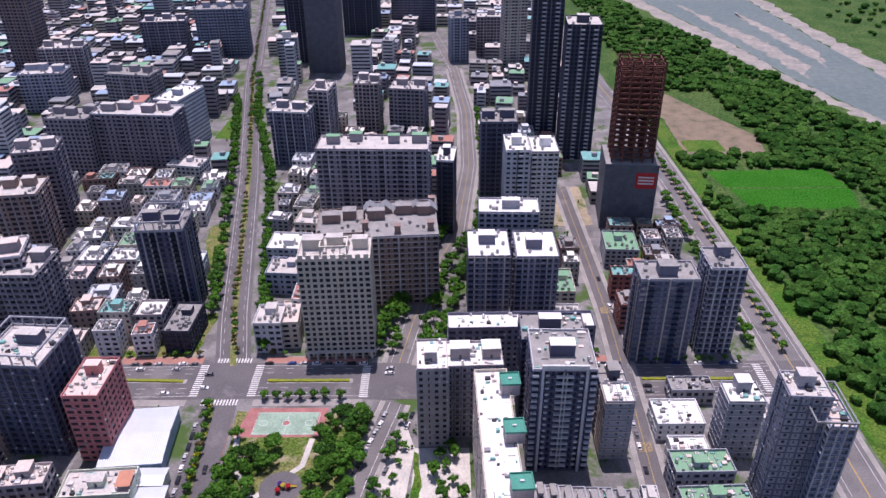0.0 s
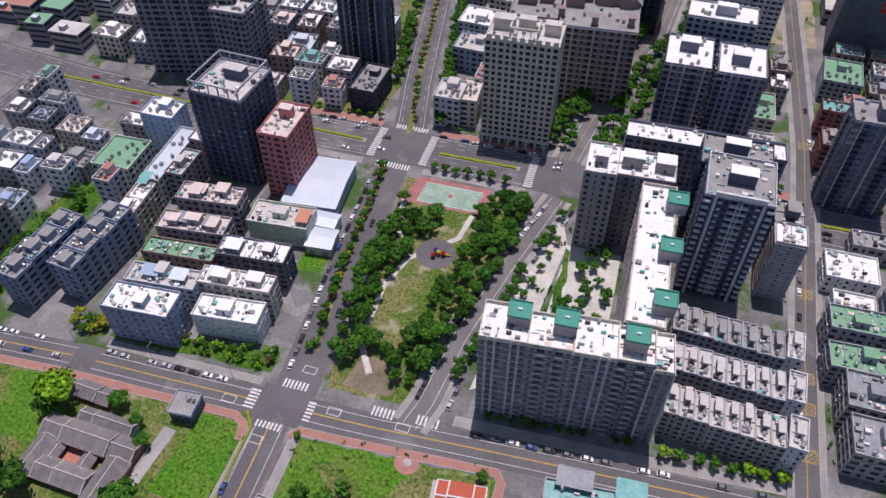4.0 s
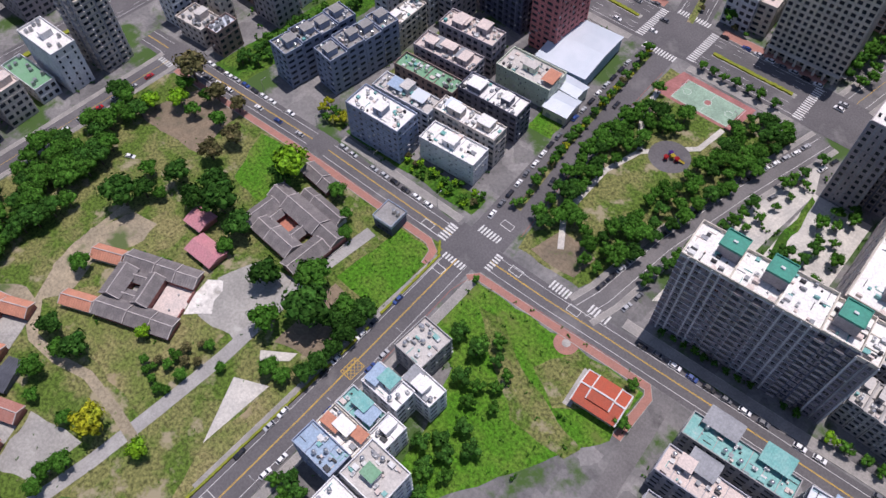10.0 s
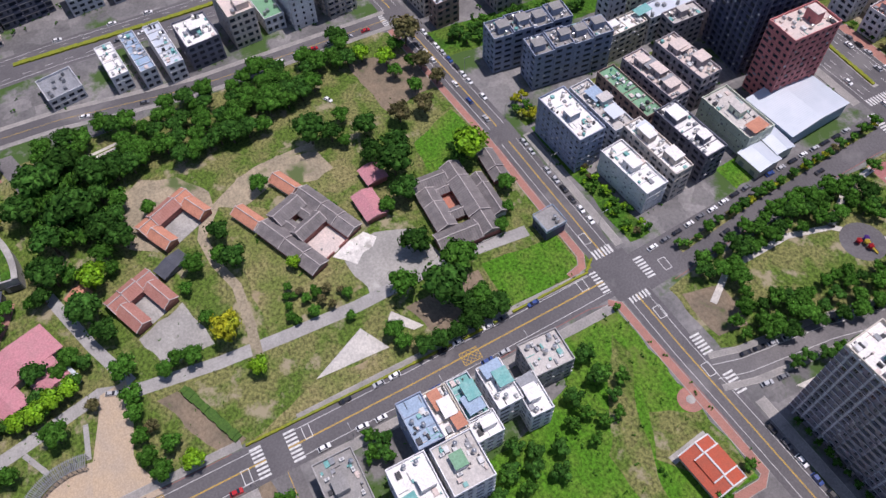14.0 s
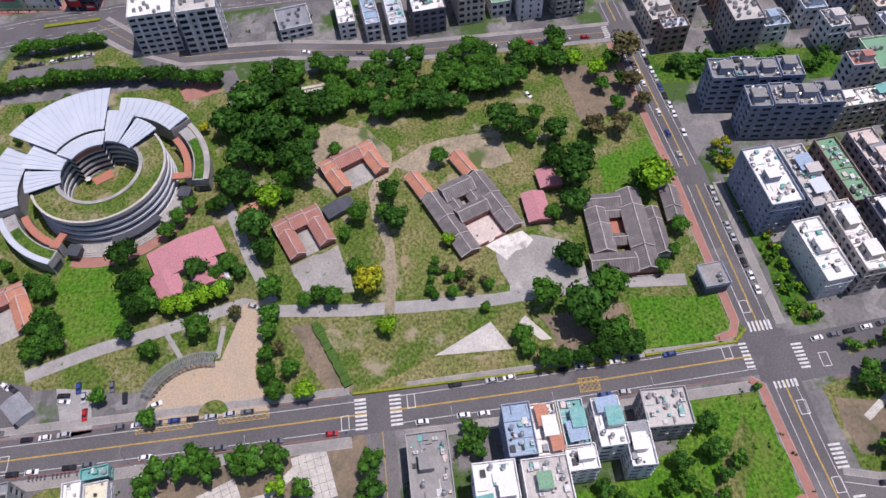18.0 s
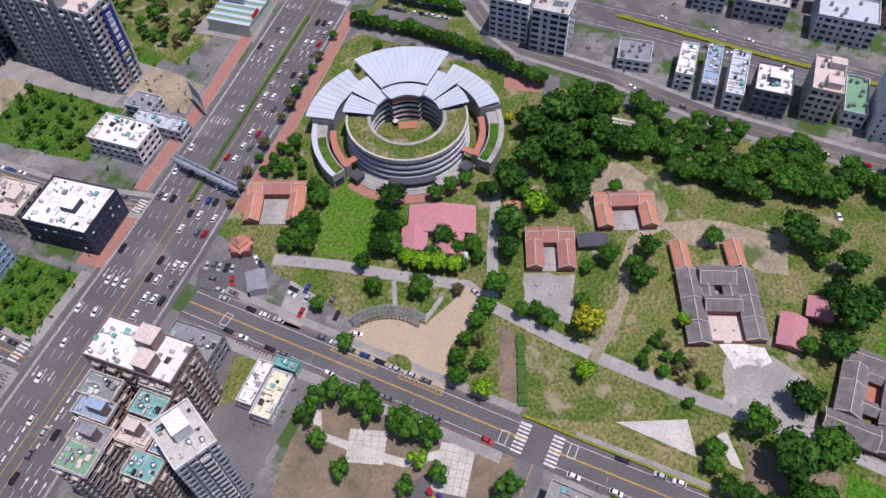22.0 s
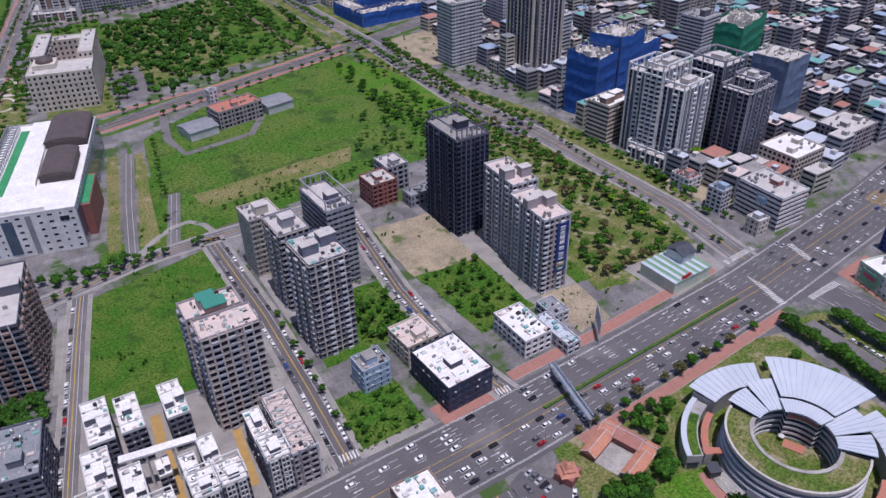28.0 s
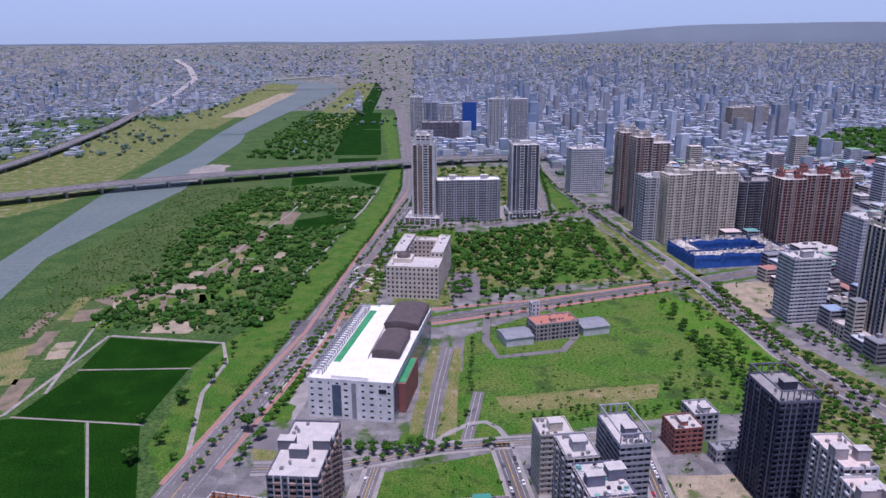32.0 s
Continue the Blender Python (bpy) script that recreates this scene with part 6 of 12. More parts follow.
def ribbed_tower(x, y, turn, volumes, wall, fin, slab, label, step=4.5, wide=0.7, deep=0.8, crown=4.0, turrets=False):
    """Stepped volumes with a glass core, floor spandrels, balcony fronts, vertical ribs and an open roof crown."""
    top = thing("apartment_tower", x, y, turn, label, "apartment building")
    rnd = random.Random(int(abs(x) * 7 + abs(y)))
    for x0, x1, y0, y1, h in volumes:
        w, d, mx, my = x1 - x0, y1 - y0, (x0 + x1) / 2, (y0 + y1) / 2
        q = Matrix.Translation((mx, my, 0)) @ Vector((0, 0, 0))
        c_, s_ = math.cos(radians(turn)), math.sin(radians(turn))
        FOOT.append((x + c_ * q.x - s_ * q.y, y + s_ * q.x + c_ * q.y, w, d, radians(turn)))
        floors = max(2, round(h / 3.4))
        fh = h / floors
        body, ribs, fronts, roof, piers = Shape(), Shape(), Shape(), Shape(), Shape()
        levels = []
        for j in range(floors + 1):
            z0, z1 = max(0, j * fh - 0.5), min(h, j * fh + 0.9)
            levels += ([(0.5, z0)] if j else []) + [(0.0, z0), (0.0, z1)] + ([(0.5, z1)] if j < floors else [])
        stack(body, x0, x1, y0, y1, levels)
        for side, L, dist in faces_of(w, d):
            m = Matrix.Translation((mx, my, 0)) @ side_frame(side, dist)
            n = max(2, round(L / step))
            bw = L / n
            for k in range(n + 1):
                u = -L / 2 + k * bw
                u = max(-L / 2 + wide / 2, min(L / 2 - wide / 2, u))
                slab_on(ribs, m, u - wide / 2, u + wide / 2, 0, deep, 0, h + (crown if k % 2 == 0 or crown < 1 else 0.9))
                if k < n and (k % 3 == 1 or n < 4):
                    for j in range(1, floors):
                        slab_on(fronts, m, u + bw * 0.16, u + bw * 0.94, 0, deep * 1.7, j * fh - 0.35, j * fh + 0.75)
                elif k < n and k % 3 == 2:
                    slab_on(piers, m, u + bw * 0.3, u + bw * 0.75, -0.3, 0.2, 0, h, 0)
            if crown >= 1:
                slab_on(ribs, m, -L / 2, L / 2, 0.05, deep - 0.05, h + crown - 1.2, h + crown)
        part("wall", body, (wall, "glass_dark"), top, "window bands between solid spandrels")
        part("facade_pier", piers, wall, top, "solid wall strips between windows", kind="stuff") if piers.v else None
        part("facade_rib", ribs, fin, top, "projecting vertical ribs and roof frame", kind="stuff")
        part("balcony_front", fronts, slab, top, "stacked balcony fronts", kind="stuff")
        roof.box(x0 + 0.3, x1 - 0.3, y0 + 0.3, y1 - 0.3, h, h + 0.15)
        roof.box(mx - w * 0.2, mx + w * 0.16, my - d * 0.18, my + d * 0.2, h + 0.15, h + 4.2 if h > 20 else h + 0.4)
        for _ in range(4):
            u, v = mx + rnd.uniform(-0.4, 0.4) * w, my + rnd.uniform(-0.4, 0.4) * d
            roof.box(u - 1.1, u + 1.1, v - 1.1, v + 1.1, h + 0.15, h + rnd.uniform(1, 2))
        part("roof", roof, "roof_pale", top, "pale flat roof with machine rooms")
        if turrets:
            for u, v in ((x0 + w * 0.26, y0 + d * 0.72), (x0 + w * 0.74, y0 + d * 0.28)):
                t = Shape()
                t.box(u - 4, u + 4, v - 4, v + 4, h + 0.2, h + 4)
                t.box(u - 4.5, u + 4.5, v - 4.5, v + 4.5, h + 4, h + 4.7)
                for a in (-2.6, 2.6):
                    for b in (-2.6, 2.6):
                        t.box(u + a - 0.6, u + a + 0.6, v + b - 0.6, v + b + 0.6, h + 4.7, h + 8)
                t.box(u - 3.6, u + 3.6, v - 3.6, v + 3.6, h + 8, h + 8.8)
                t.box(u - 1.6, u + 1.6, v - 1.6, v + 1.6, h + 8.8, h + 11)
                part("crown", t, slab, top, "tiered stone roof crown")
    return top


def net_site(x, y, turn, volumes, net, label):
    """An unfinished concrete block behind slack netting, with bare slabs, stubs and poles on top."""
    top = thing("building_site", x, y, turn, label, "building site")
    rnd = random.Random(int(abs(x) + abs(y) * 3))
    for x0, x1, y0, y1, h in volumes:
        mx, my = (x0 + x1) / 2, (y0 + y1) / 2
        c_, s_ = math.cos(radians(turn)), math.sin(radians(turn))
        FOOT.append((x + c_ * mx - s_ * my, y + s_ * mx + c_ * my, x1 - x0, y1 - y0, radians(turn)))
        frame_, cloth, poles = Shape(), Shape(), Shape()
        levels = [(3.0, 0)]
        for j in range(1, int(h / 3.4) + 1):
            levels += [(3.0, j * 3.4), (1.2, j * 3.4), (1.2, j * 3.4 + 0.3), (3.0, j * 3.4 + 0.3)]
        stack(frame_, x0, x1, y0, y1, levels)
        stubs = Shape()
        for side, L, dist in faces_of(x1 - x0, y1 - y0):
            m = Matrix.Translation((mx, my, 0)) @ side_frame(side, dist)
            n, r = max(3, int(L / 2.5)), max(4, int(h / 3.4))
            cut = [rnd.uniform(-1.6, 1.4) for _ in range(n // 3 + 2)]
            grid = []
            for j in range(r + 1):
                row = []
                for k in range(n + 1):
                    u = -L / 2 + L * k / n
                    z = (h + cut[k // 3]) * j / r
                    slack = 0.0 if k in (0, n) else 0.55 * noise.noise(Vector((u * 0.3 + side, z * 0.18, x))) + (0.25 if j % 3 == 0 else -0.1)
                    row.append(tuple(m @ Vector((u, slack, z))))
                grid.append(row)
            for j in range(r):
                for k in range(n):
                    cloth.weld([grid[j][k + 1], grid[j][k], grid[j + 1][k], grid[j + 1][k + 1]])
            for k in range(0, n + 1, 2):
                u = -L / 2 + L * k / n
                slab_on(poles, m, u - 0.08, u + 0.08, -0.5, -0.34, 0, h + rnd.uniform(1.5, 4.0))
            slab_on(poles, m, -L / 2, L / 2, -0.52, -0.36, h + 1.0, h + 1.16)
        for _ in range(int((x1 - x0) * (y1 - y0) / 40)):
            u, v = rnd.uniform(x0 + 2, x1 - 2), rnd.uniform(y0 + 2, y1 - 2)
            a, b = rnd.choice(((0.3, 0.3), (2.5, 0.2), (0.2, 2.5), (1.4, 1.0)))
            stubs.box(u - a, u + a, v - b, v + b, h - 3.4, h + rnd.uniform(0.3, 2.6))
        part("roof_stub", stubs, "concrete_pale", top, "formwork and column stubs on the top floor", kind="stuff")
        part("concrete_frame", frame_, ("concrete_pale", "concrete_pale"), top, "bare pale concrete floors")
        part("netting", cloth, net, top, "slack safety netting")
        part("scaffold", poles, "metal_grey", top, "thin steel scaffold poles", kind="stuff")
    return top


ribbed_tower(22, -968, -7, ((-14, 14, -14, 14, 104), (-10, 10, -10, 10, 116), (-24, 24, -22, 22, 9)), "tile_brown", "tile_light", "tile_light", "slender tall taupe tower with vertical ribs", 7.0, 1.5, 0.9, 5)
T(-36, -975, 84, 26, 56, 4, "tile_grey", "roof_white", bay=3.6, ww=0.5, balcony=4, pent=2, label="wide grey apartment slab with white crown")
ribbed_tower(-112, -994, 6, ((-18, 18, -14, 14, 100), (-22, 22, -17, 17, 8)), "tile_dark", "tile_light", "tile_light", "tall dark tower with white-edged floors", 5.0, 0.7, 0.9, 4)
T(60, -1850, 30, 30, 95, 0, "tile_light", "roof_pale", pent=1)
T(24, -1835, 34, 26, 84, 0, "tile_blue", "roof_pale", pent=1)
T(-14, -1840, 34, 26, 80, 0, "tile_light", "roof_pale", pent=1)
T(-70, -1835, 34, 30, 84, 0, "net_blue", "roof_grey", glass="net_blue", ww=0.2, pent=0)
T(0, -1780, 90, 22, 42, 0, "tile_mauve", "roof_pale", pent=3)
T(-814, -1985, 120, 26, 56, 20, "tile_beige", "roof_pale", pent=4)
T(-124, -1680, 36, 26, 104, 0, "tile_white", "roof_pale", bay=4, ww=0.6, wh=0.6, pent=1)
T(-172, -1680, 42, 26, 104, 0, "tile_white", "roof_pale", bay=4, ww=0.6, wh=0.6, pent=1)
T(-228, -1157, 54, 30, 70, 6, "tile_light", "roof_pale", bay=3.6, ww=0.75, wh=0.55, glass="glass_blue", bands=True, trim="tile_light", pent=2)
ribbed_tower(-275, -1000, 8, ((-20, 4, -38, 38, 104), (4, 26, -38, -12, 112), (4, 26, 12, 38, 112)), "tile_brown", "tile_taupe", "tile_beige", "ornate brown apartment towers with tiered crowns", 5.0, 0.7, 0.7, 0, turrets=True)
T(-256, -880, 30, 30, 77, 8, "tile_light", "roof_pale", bay=3.4, ww=0.6, wh=0.6, pent=1, trim="tile_white")
ribbed_tower(-306, -862, 8, ((-42, -14, -13, 13, 84), (-14, 16, -15, 11, 88), (16, 44, -13, 13, 84)), "tile_beige", "tile_cream", "tile_cream", "ornate cream apartment slab with crowned roof", 3.6, 0.7, 0.7, 0, turrets=True)
T(-395, -909, 60, 30, 66, 6, "tile_dark", "roof_grey", bay=3.6, ww=0.5, balcony=3, pent=2)
ribbed_tower(-423, -830, 6, ((-42, -14, -14, 14, 84), (-14, 14, -16, 12, 88), (14, 42, -14, 14, 84)), "tile_brown", "tile_taupe", "tile_red", "dark red apartment slab with pale crowns on the roof", 5.5, 0.7, 0.7, 0, turrets=True)
T(-312, -606, 34, 24, 58, 8, "tile_grey", "roof_pale", bay=3.6, ww=0.75, wh=0.55, glass="glass_blue", bands=True, trim="tile_light", pent=1, label="grey glass office tower with banded floors")
ribbed_tower(-358, -551, 10, ((-18, 18, -17, 17, 96), (-13, 13, -20, 20, 101), (-12, 12, -11, 11, 109)), "tile_navy", "tile_cream", "tile_slate", "tall dark blue tower with cream ribs and stepped crown", 5.0, 1.3, 0.6, 4)
T(-358, -549, 56, 60, 11, 12, "tile_beige", "roof_pale", pent=0, foot=False, ww=0.6, label="broad beige podium round a tall tower", category="building")
ribbed_tower(-351, -368, 15, ((-16, 15, 5, 22, 55), (-15, 16, -9, 5, 64), (-16, 14, -24, -9, 59), (15, 22, -12, 20, 7)), "tile_slate", "tile_white", "tile_white", "white and slate apartment tower with stepped white frames", 4.2, 0.8, 1.1, 5)
ribbed_tower(-396, -370, 12, ((-13, 13, -13, 13, 60),), "tile_dark", "tile_grey", "tile_slate", "dark slate apartment tower with pale roof frame", 4.4, 0.6, 0.9, 5)
ribbed_tower(-397, -341, 12, ((-15, 15, -11, 11, 50), (-9, 6, -8, 8, 56)), "tile_dark", "tile_grey", "tile_slate", "dark slate apartment tower with stepped roof", 4.2, 0.6, 0.9, 3)
T(-332, -406, 25, 20, 30, 14, "tile_brown", "roof_white", wall2="glass_blue", bands=True, trim="tile_beige", pent=2, label="tan office block with banded windows and white roof")
net_site(-473, -382, 12, ((-15, 15, -15, 15, 48),), "net_grey_blue", "unfinished tower wrapped in grey-blue netting")
net_site(-535, -487, 24, ((-30, 26, -15, 15, 40),), "net_green", "unfinished block wrapped in green netting")
net_site(-380, -462, 18, ((20, 45, -16, 14, 50), (-12, 20, -14, 16, 60), (-45, -12, -14, 12, 46)), "net_blue", "unfinished block wrapped in bright blue netting")
net_site(-320, -792, 9, ((-56, 56, 16, 33, 15), (-56, -38, -33, 16, 15), (38, 56, -33, 16, 14), (-38, 38, -33, -18, 16)), "net_blue", "low ring-shaped building site wrapped in blue netting")
T(-350, -266, 24, 31, 22, 5, "tile_red", "roof_pale", bay=4, ww=0.75, wh=0.5, bands=True, trim="tile_white", pent=1, units=6, label="white banded office block with dark red side walls")
STORE = dict(pent=0, tanks=1, units=4, name="store", category="shop")
T(-350, -178, 22, 32, 11, -8, "paint_mint", "roof_white", ww=0.3, wh=0.4, label="pale green corner store with big advert panels", **STORE)
T(-346, -149, 24, 15, 12, -8, "tile_charcoal", "roof_pale", ww=0.6, label="dark glazed shop block with red signs", **STORE)
T(-393, -192, 34, 30, 15, -10, "sign_blue", "metal_white", ww=0.3, label="blue clad store with white roof and red sign", **STORE)
T(-390, -162, 28, 20, 12, -10, "tile_light", "metal_grey", label="light grey shop block with metal roof", **STORE)
T(-303, -107, 16, 20, 22, 4, "tile_light", "roof_white", bay=4, ww=0.7, wh=0.5, pent=0, fine=1, fins=3, trim="tile_white", label="pale blue-grey office block with white roof")
T(-301, -85, 17, 18, 24, 4, "tile_light", "roof_pale", bay=4, ww=0.75, wh=0.6, pent=1, fine=1, fins=3, trim="tile_white", label="pale grey office block with roof machines")
T(-408, -304, 32, 28, 18, 8, "tile_beige", "roof_white", pent=2)
T(-472, -313, 34, 26, 18, 8, "tile_taupe", "roof_pale", pent=2)
T(-565, -588, 60, 30, 50, 8, "tile_beige", "roof_pale", pent=3, balcony=3)
T(-499, -497, 26, 24, 45, 14, "tile_dark", "roof_grey", bands=True, trim="tile_light", pent=1)
T(-412, -690, 34, 30, 72, 8, "tile_grey", "roof_pale", bands=True, trim="tile_light", glass="glass_blue", pent=1)

# ---- round cultural centre ----
def arc_block(s, r0, r1, a0, a1, z0, z1, slot=0, top=None, n=None, z_in=None):
    """A piece of a ring between two radii and two angles in degrees; z_in: height of the top at the inner edge."""
    n = n or max(2, int(abs(a1 - a0) / 6))
    zi = z1 if z_in is None else z_in
    for k in range(n):
        b0, b1 = radians(a0 + (a1 - a0) * k / n), radians(a0 + (a1 - a0) * (k + 1) / n)
        p = [(r * math.cos(b), r * math.sin(b)) for r, b in ((r0, b0), (r1, b0), (r1, b1), (r0, b1))]
        t = [zi, z1, z1, zi]
        s.face([(*q, h) for q, h in zip(p, t)], slot if top is None else top)
        s.face([(*q, z0) for q in p][::-1], slot)
        s.face([(*p[1], z0), (*p[2], z0), (*p[2], z1), (*p[1], z1)], slot)
        s.face([(*p[3], z0), (*p[0], z0), (*p[0], zi), (*p[3], zi)], slot)
        if k == 0:
            s.face([(*p[0], z0), (*p[1], z0), (*p[1], z1), (*p[0], zi)], slot)
        if k == n - 1:
            s.face([(*p[2], z0), (*p[3], z0), (*p[3], zi), (*p[2], z1)], slot)


centre = thing("cultural_centre", -211, -121, 30, "round cultural centre with white fan roofs and a green roof ring", "public building")
centre.matrix_basis = pose(-211, -121, 0, 0, 0, 30) @ Matrix.Diagonal((0.93, 0.93, 0.84, 1))
FOOT.append((-211, -121, 48))
s = Shape()
arc_block(s, 17.6, 28.4, 0, 360, 0, 15.5, n=60)
part("glazing", s, "glass_blue", centre, "curved blue glass walls")
for j in range(5):
    s = Shape()
    arc_block(s, 17.2, 29.0 + 0.25 * (4 - j), 0, 360, j * 3.6, j * 3.6 + 1.25, n=60)
    part("floor_band", s, "tile_light", centre, "pale curved floor band")
s = Shape()
arc_block(s, 19.0, 28.6, -97, 97, 15.7, 16.1, n=34)
part("green_roof", s, "grass", centre, "planted green roof ring")
for r0, r1, zt in ((28.2, 29.2, 16.9), (17.2, 18.8, 16.3)):
    s = Shape()
    arc_block(s, r0, r1, -98, 98, 15.4, zt, n=34)
    part("roof_edge", s, "concrete_pale" if r0 > 20 else "concrete", centre, "pale concrete roof rim")


def fan_roof(r0, r1, a0, a1, z0, z1, label, wave=False):
    """A fan of white metal panels, each a piece of its own with a raised seam."""
    n = max(2, int((a1 - a0) / 4.5))
    for k in range(n):
        s = Shape()
        b0, b1 = a0 + (a1 - a0) * k / n, a0 + (a1 - a0) * (k + 1) / n
        arc_block(s, r0, r1, b0 + 0.01, b1 - 0.01, 0, 0, n=1)
        me = s
        lift = []
        for x, y, z in me.v:
            f = (math.hypot(x, y) - r0) / (r1 - r0)
            lift.append((x, y, z0 + (z1 - z0) * f + (0.35 if len(lift) % 16 < 4 else 0)))
        me.v = lift
        c0, c1 = radians(b0), radians(b0 + 0.22)
        for ra, rb in ((r0, r1),):
            za, zb = z0 + 0.36, z1 + 0.36
            p = [(ra * math.cos(c0), ra * math.sin(c0)), (rb * math.cos(c0), rb * math.sin(c0)), (rb * math.cos(c1), rb * math.sin(c1)), (ra * math.cos(c1), ra * math.sin(c1))]
            q = [(*p[0], za + 0.14), (*p[1], zb + 0.14), (*p[2], zb + 0.14), (*p[3], za + 0.14)]
            me.face(q, 1)
            for i in range(4):
                j = (i + 1) % 4
                lo = [(q[i][0], q[i][1], q[i][2] - 0.14), (q[j][0], q[j][1], q[j][2] - 0.14)]
                me.face([lo[0], lo[1], q[j], q[i]], 1)
        part("roof_panel", me, ("metal_white", "metal_blue"), centre, label)


for sgn in (1, -1):
    for a, b in ((98, 122), (123.5, 148)):
        lo, hi = (a, b) if sgn > 0 else (-b, -a)
        fan_roof(15.8, 32.0 if a > 120 else 30.5, lo, hi, 17.2, 20.4 if a > 120 else 18.8, "white standing-seam roof panel")
        s = Shape()
        arc_block(s, 17.5, 29.5, lo, hi, 15.5, 17.0, n=8)
        part("clerestory", s, "glass_dark", centre)
fan_roof(20.5, 43.5, 147, 213, 20.6, 23.8, "large white standing-seam fan roof panel")
fan_roof(12.8, 20.3, 146, 214, 18.6, 19.4, "white standing-seam inner roof panel")
s = Shape()
arc_block(s, 14.0, 40, 152, 208, 0, 18.2, n=14)
part("rear_block", s, "glass_dark", centre)
for j in range(6):
    s = Shape()
    arc_block(s, 13.5, 40.6, 151.5, 208.5, j * 3.4, j * 3.4 + 1.2, n=14)
    part("floor_band", s, "tile_light", centre, "pale curved floor band")
s = Shape()
arc_block(s, 13.2, 13.5, 152, 208, 14.6, 17.0, n=14)
part("fascia", s, "tile_red", centre, "dark red fascia under the inner roof")
# outer crescents
for sgn in (1, -1):
    lo, hi = (100, 146) if sgn > 0 else (-146, -100)
    s = Shape()
    arc_block(s, 36.5, 47, lo, hi, 0, 11.5, n=12)
    part("crescent_wall", s, "concrete_wall", centre)
    fan_roof(36.0, 49.5 if sgn < 0 else 46.5, lo, hi, 12.0, 13.4, "white standing-seam crescent roof panel")
    lo, hi = (52, 99) if sgn > 0 else (-99, -52)
    s = Shape()
    arc_block(s, 39, 46.0, lo, hi, 0, 8.5, n=12)
    part("crescent_wall", s, "concrete_wall", centre)
    s = Shape()
    arc_block(s, 39.6, 43.6, lo + (1 if sgn > 0 else 12), hi - (12 if sgn > 0 else 1), 8.5, 8.8, n=10)
    part("green_roof", s, "grass_lush", centre, "planted crescent roof")
    s = Shape()
    arc_block(s, 44.0, 46.4, lo, hi, 8.5, 9.3, n=10)
    part("crescent_rim", s, "metal_white" if sgn < 0 else "concrete", centre)
    s = Shape()
    arc_block(s, 34.5, 37.6, lo + 4, hi - 2, 0, 7.6, n=12, top=1)
    part("walkway", s, ("concrete_wall", "terracotta"), centre, "terracotta-paved upper walkway")
    s = Shape()
    b = sgn * 58
    s.box(29, 38, -1.7, 1.7, 6.6, 7.3, 0, radians(b))
    part("footbridge", s, "terracotta", centre)
    for rr, bb in ((35.5, 46), (43, 55)):
        s = Shape()
        a = radians(sgn * bb)
        s.box(-2.4, 2.4, -2.4, 2.4, 0, 4.4, 0, a, (rr * math.cos(a), rr * math.sin(a)))
        s.box(-2.8, 2.8, -2.8, 2.8, 4.4, 4.8, 1, a, (rr * math.cos(a), rr * math.sin(a)))
        part("kiosk", s, ("metal_dark", "metal_dark"), centre, "dark grey entrance kiosk")
s = Shape()
arc_block(s, 29.2, 33.5, -20, 20, 4.0, 4.5, n=10)
for a in (-18, -9, 0, 9, 18):
    b = radians(a)
    s.tube(32.8 * math.cos(b), 32.8 * math.sin(b), 0, 4.0, 0.2, n=8)
part("entrance_canopy", s, "metal_dark", centre, "dark curved entrance canopy")
s = Shape()
arc_block(s, 29.4, 36.5, -52, 52, 0.0, 0.45, n=24)
arc_block(s, 29.4, 35.5, -50, 50, 0.45, 0.75, n=24)
arc_block(s, 29.4, 34.6, -48, 48, 0.75, 1.05, n=24)
part("steps", s, "concrete", centre, "curved entrance steps")
s = Shape()
arc_block(s, 0.1, 13.5, 0, 360, 0.0, 0.25, n=32)
part("courtyard_lawn", s, "grass", centre, "round courtyard lawn")
s = Shape()
s.box(-12, -7, -4.5, 4.5, 0.25, 0.55, 0)
part("courtyard_stage", s, "terracotta", centre)
s = Shape()
s.tube(-10, -5.5, 0.2, 2.2, 0.05, 0.05, 6)
s.tube(-10, -5.5, 2.2, 2.9, 1.4, 0.1, 10)
tagged(part("parasol", s, "frame_white", at=pose(-211, -121, 0.3, 0, 0, 30)), "open white parasol in the courtyard", "parasol")
s = Shape()
arc_block(s, 36.6, 41.5, -48, 44, 0.0, 0.10, n=24)
tagged(part("pavement_forecourt", s, "pavement_red", at=pose(-211, -121, 0, 0, 0, 30) @ Matrix.Diagonal((0.93, 0.93, 1, 1))), "terracotta-paved curved forecourt", "pavement", kind="structure")


# ---- old courtyard houses ----
def ribbed(s, x0, x1, y0, y1, z0, rise, over, pitch, deep):
    """A pitched roof as one folded sheet, with raised rows running down both slopes and closed ends."""
    n = max(4, int((x1 - x0 + 2 * over) / pitch) * 2)
    ym, half = (y0 + y1) / 2, (y1 - y0) / 2
    lo = z0 - rise * over / half
    rows = []
    for k in range(n + 1):
        x = x0 - over + (x1 - x0 + 2 * over) * k / n
        e = deep * (k % 2)
        rows.append(((x, y0 - over, lo + e), (x, ym, z0 + rise + e), (x, y1 + over, lo + e)))
    for a, b in zip(rows, rows[1:]):
        s.weld([a[0], b[0], b[1], a[1]])
        s.weld([a[1], b[1], b[2], a[2]])
    for q in (rows[0], rows[-1]):
        s.weld([q[0], q[1], q[2]])


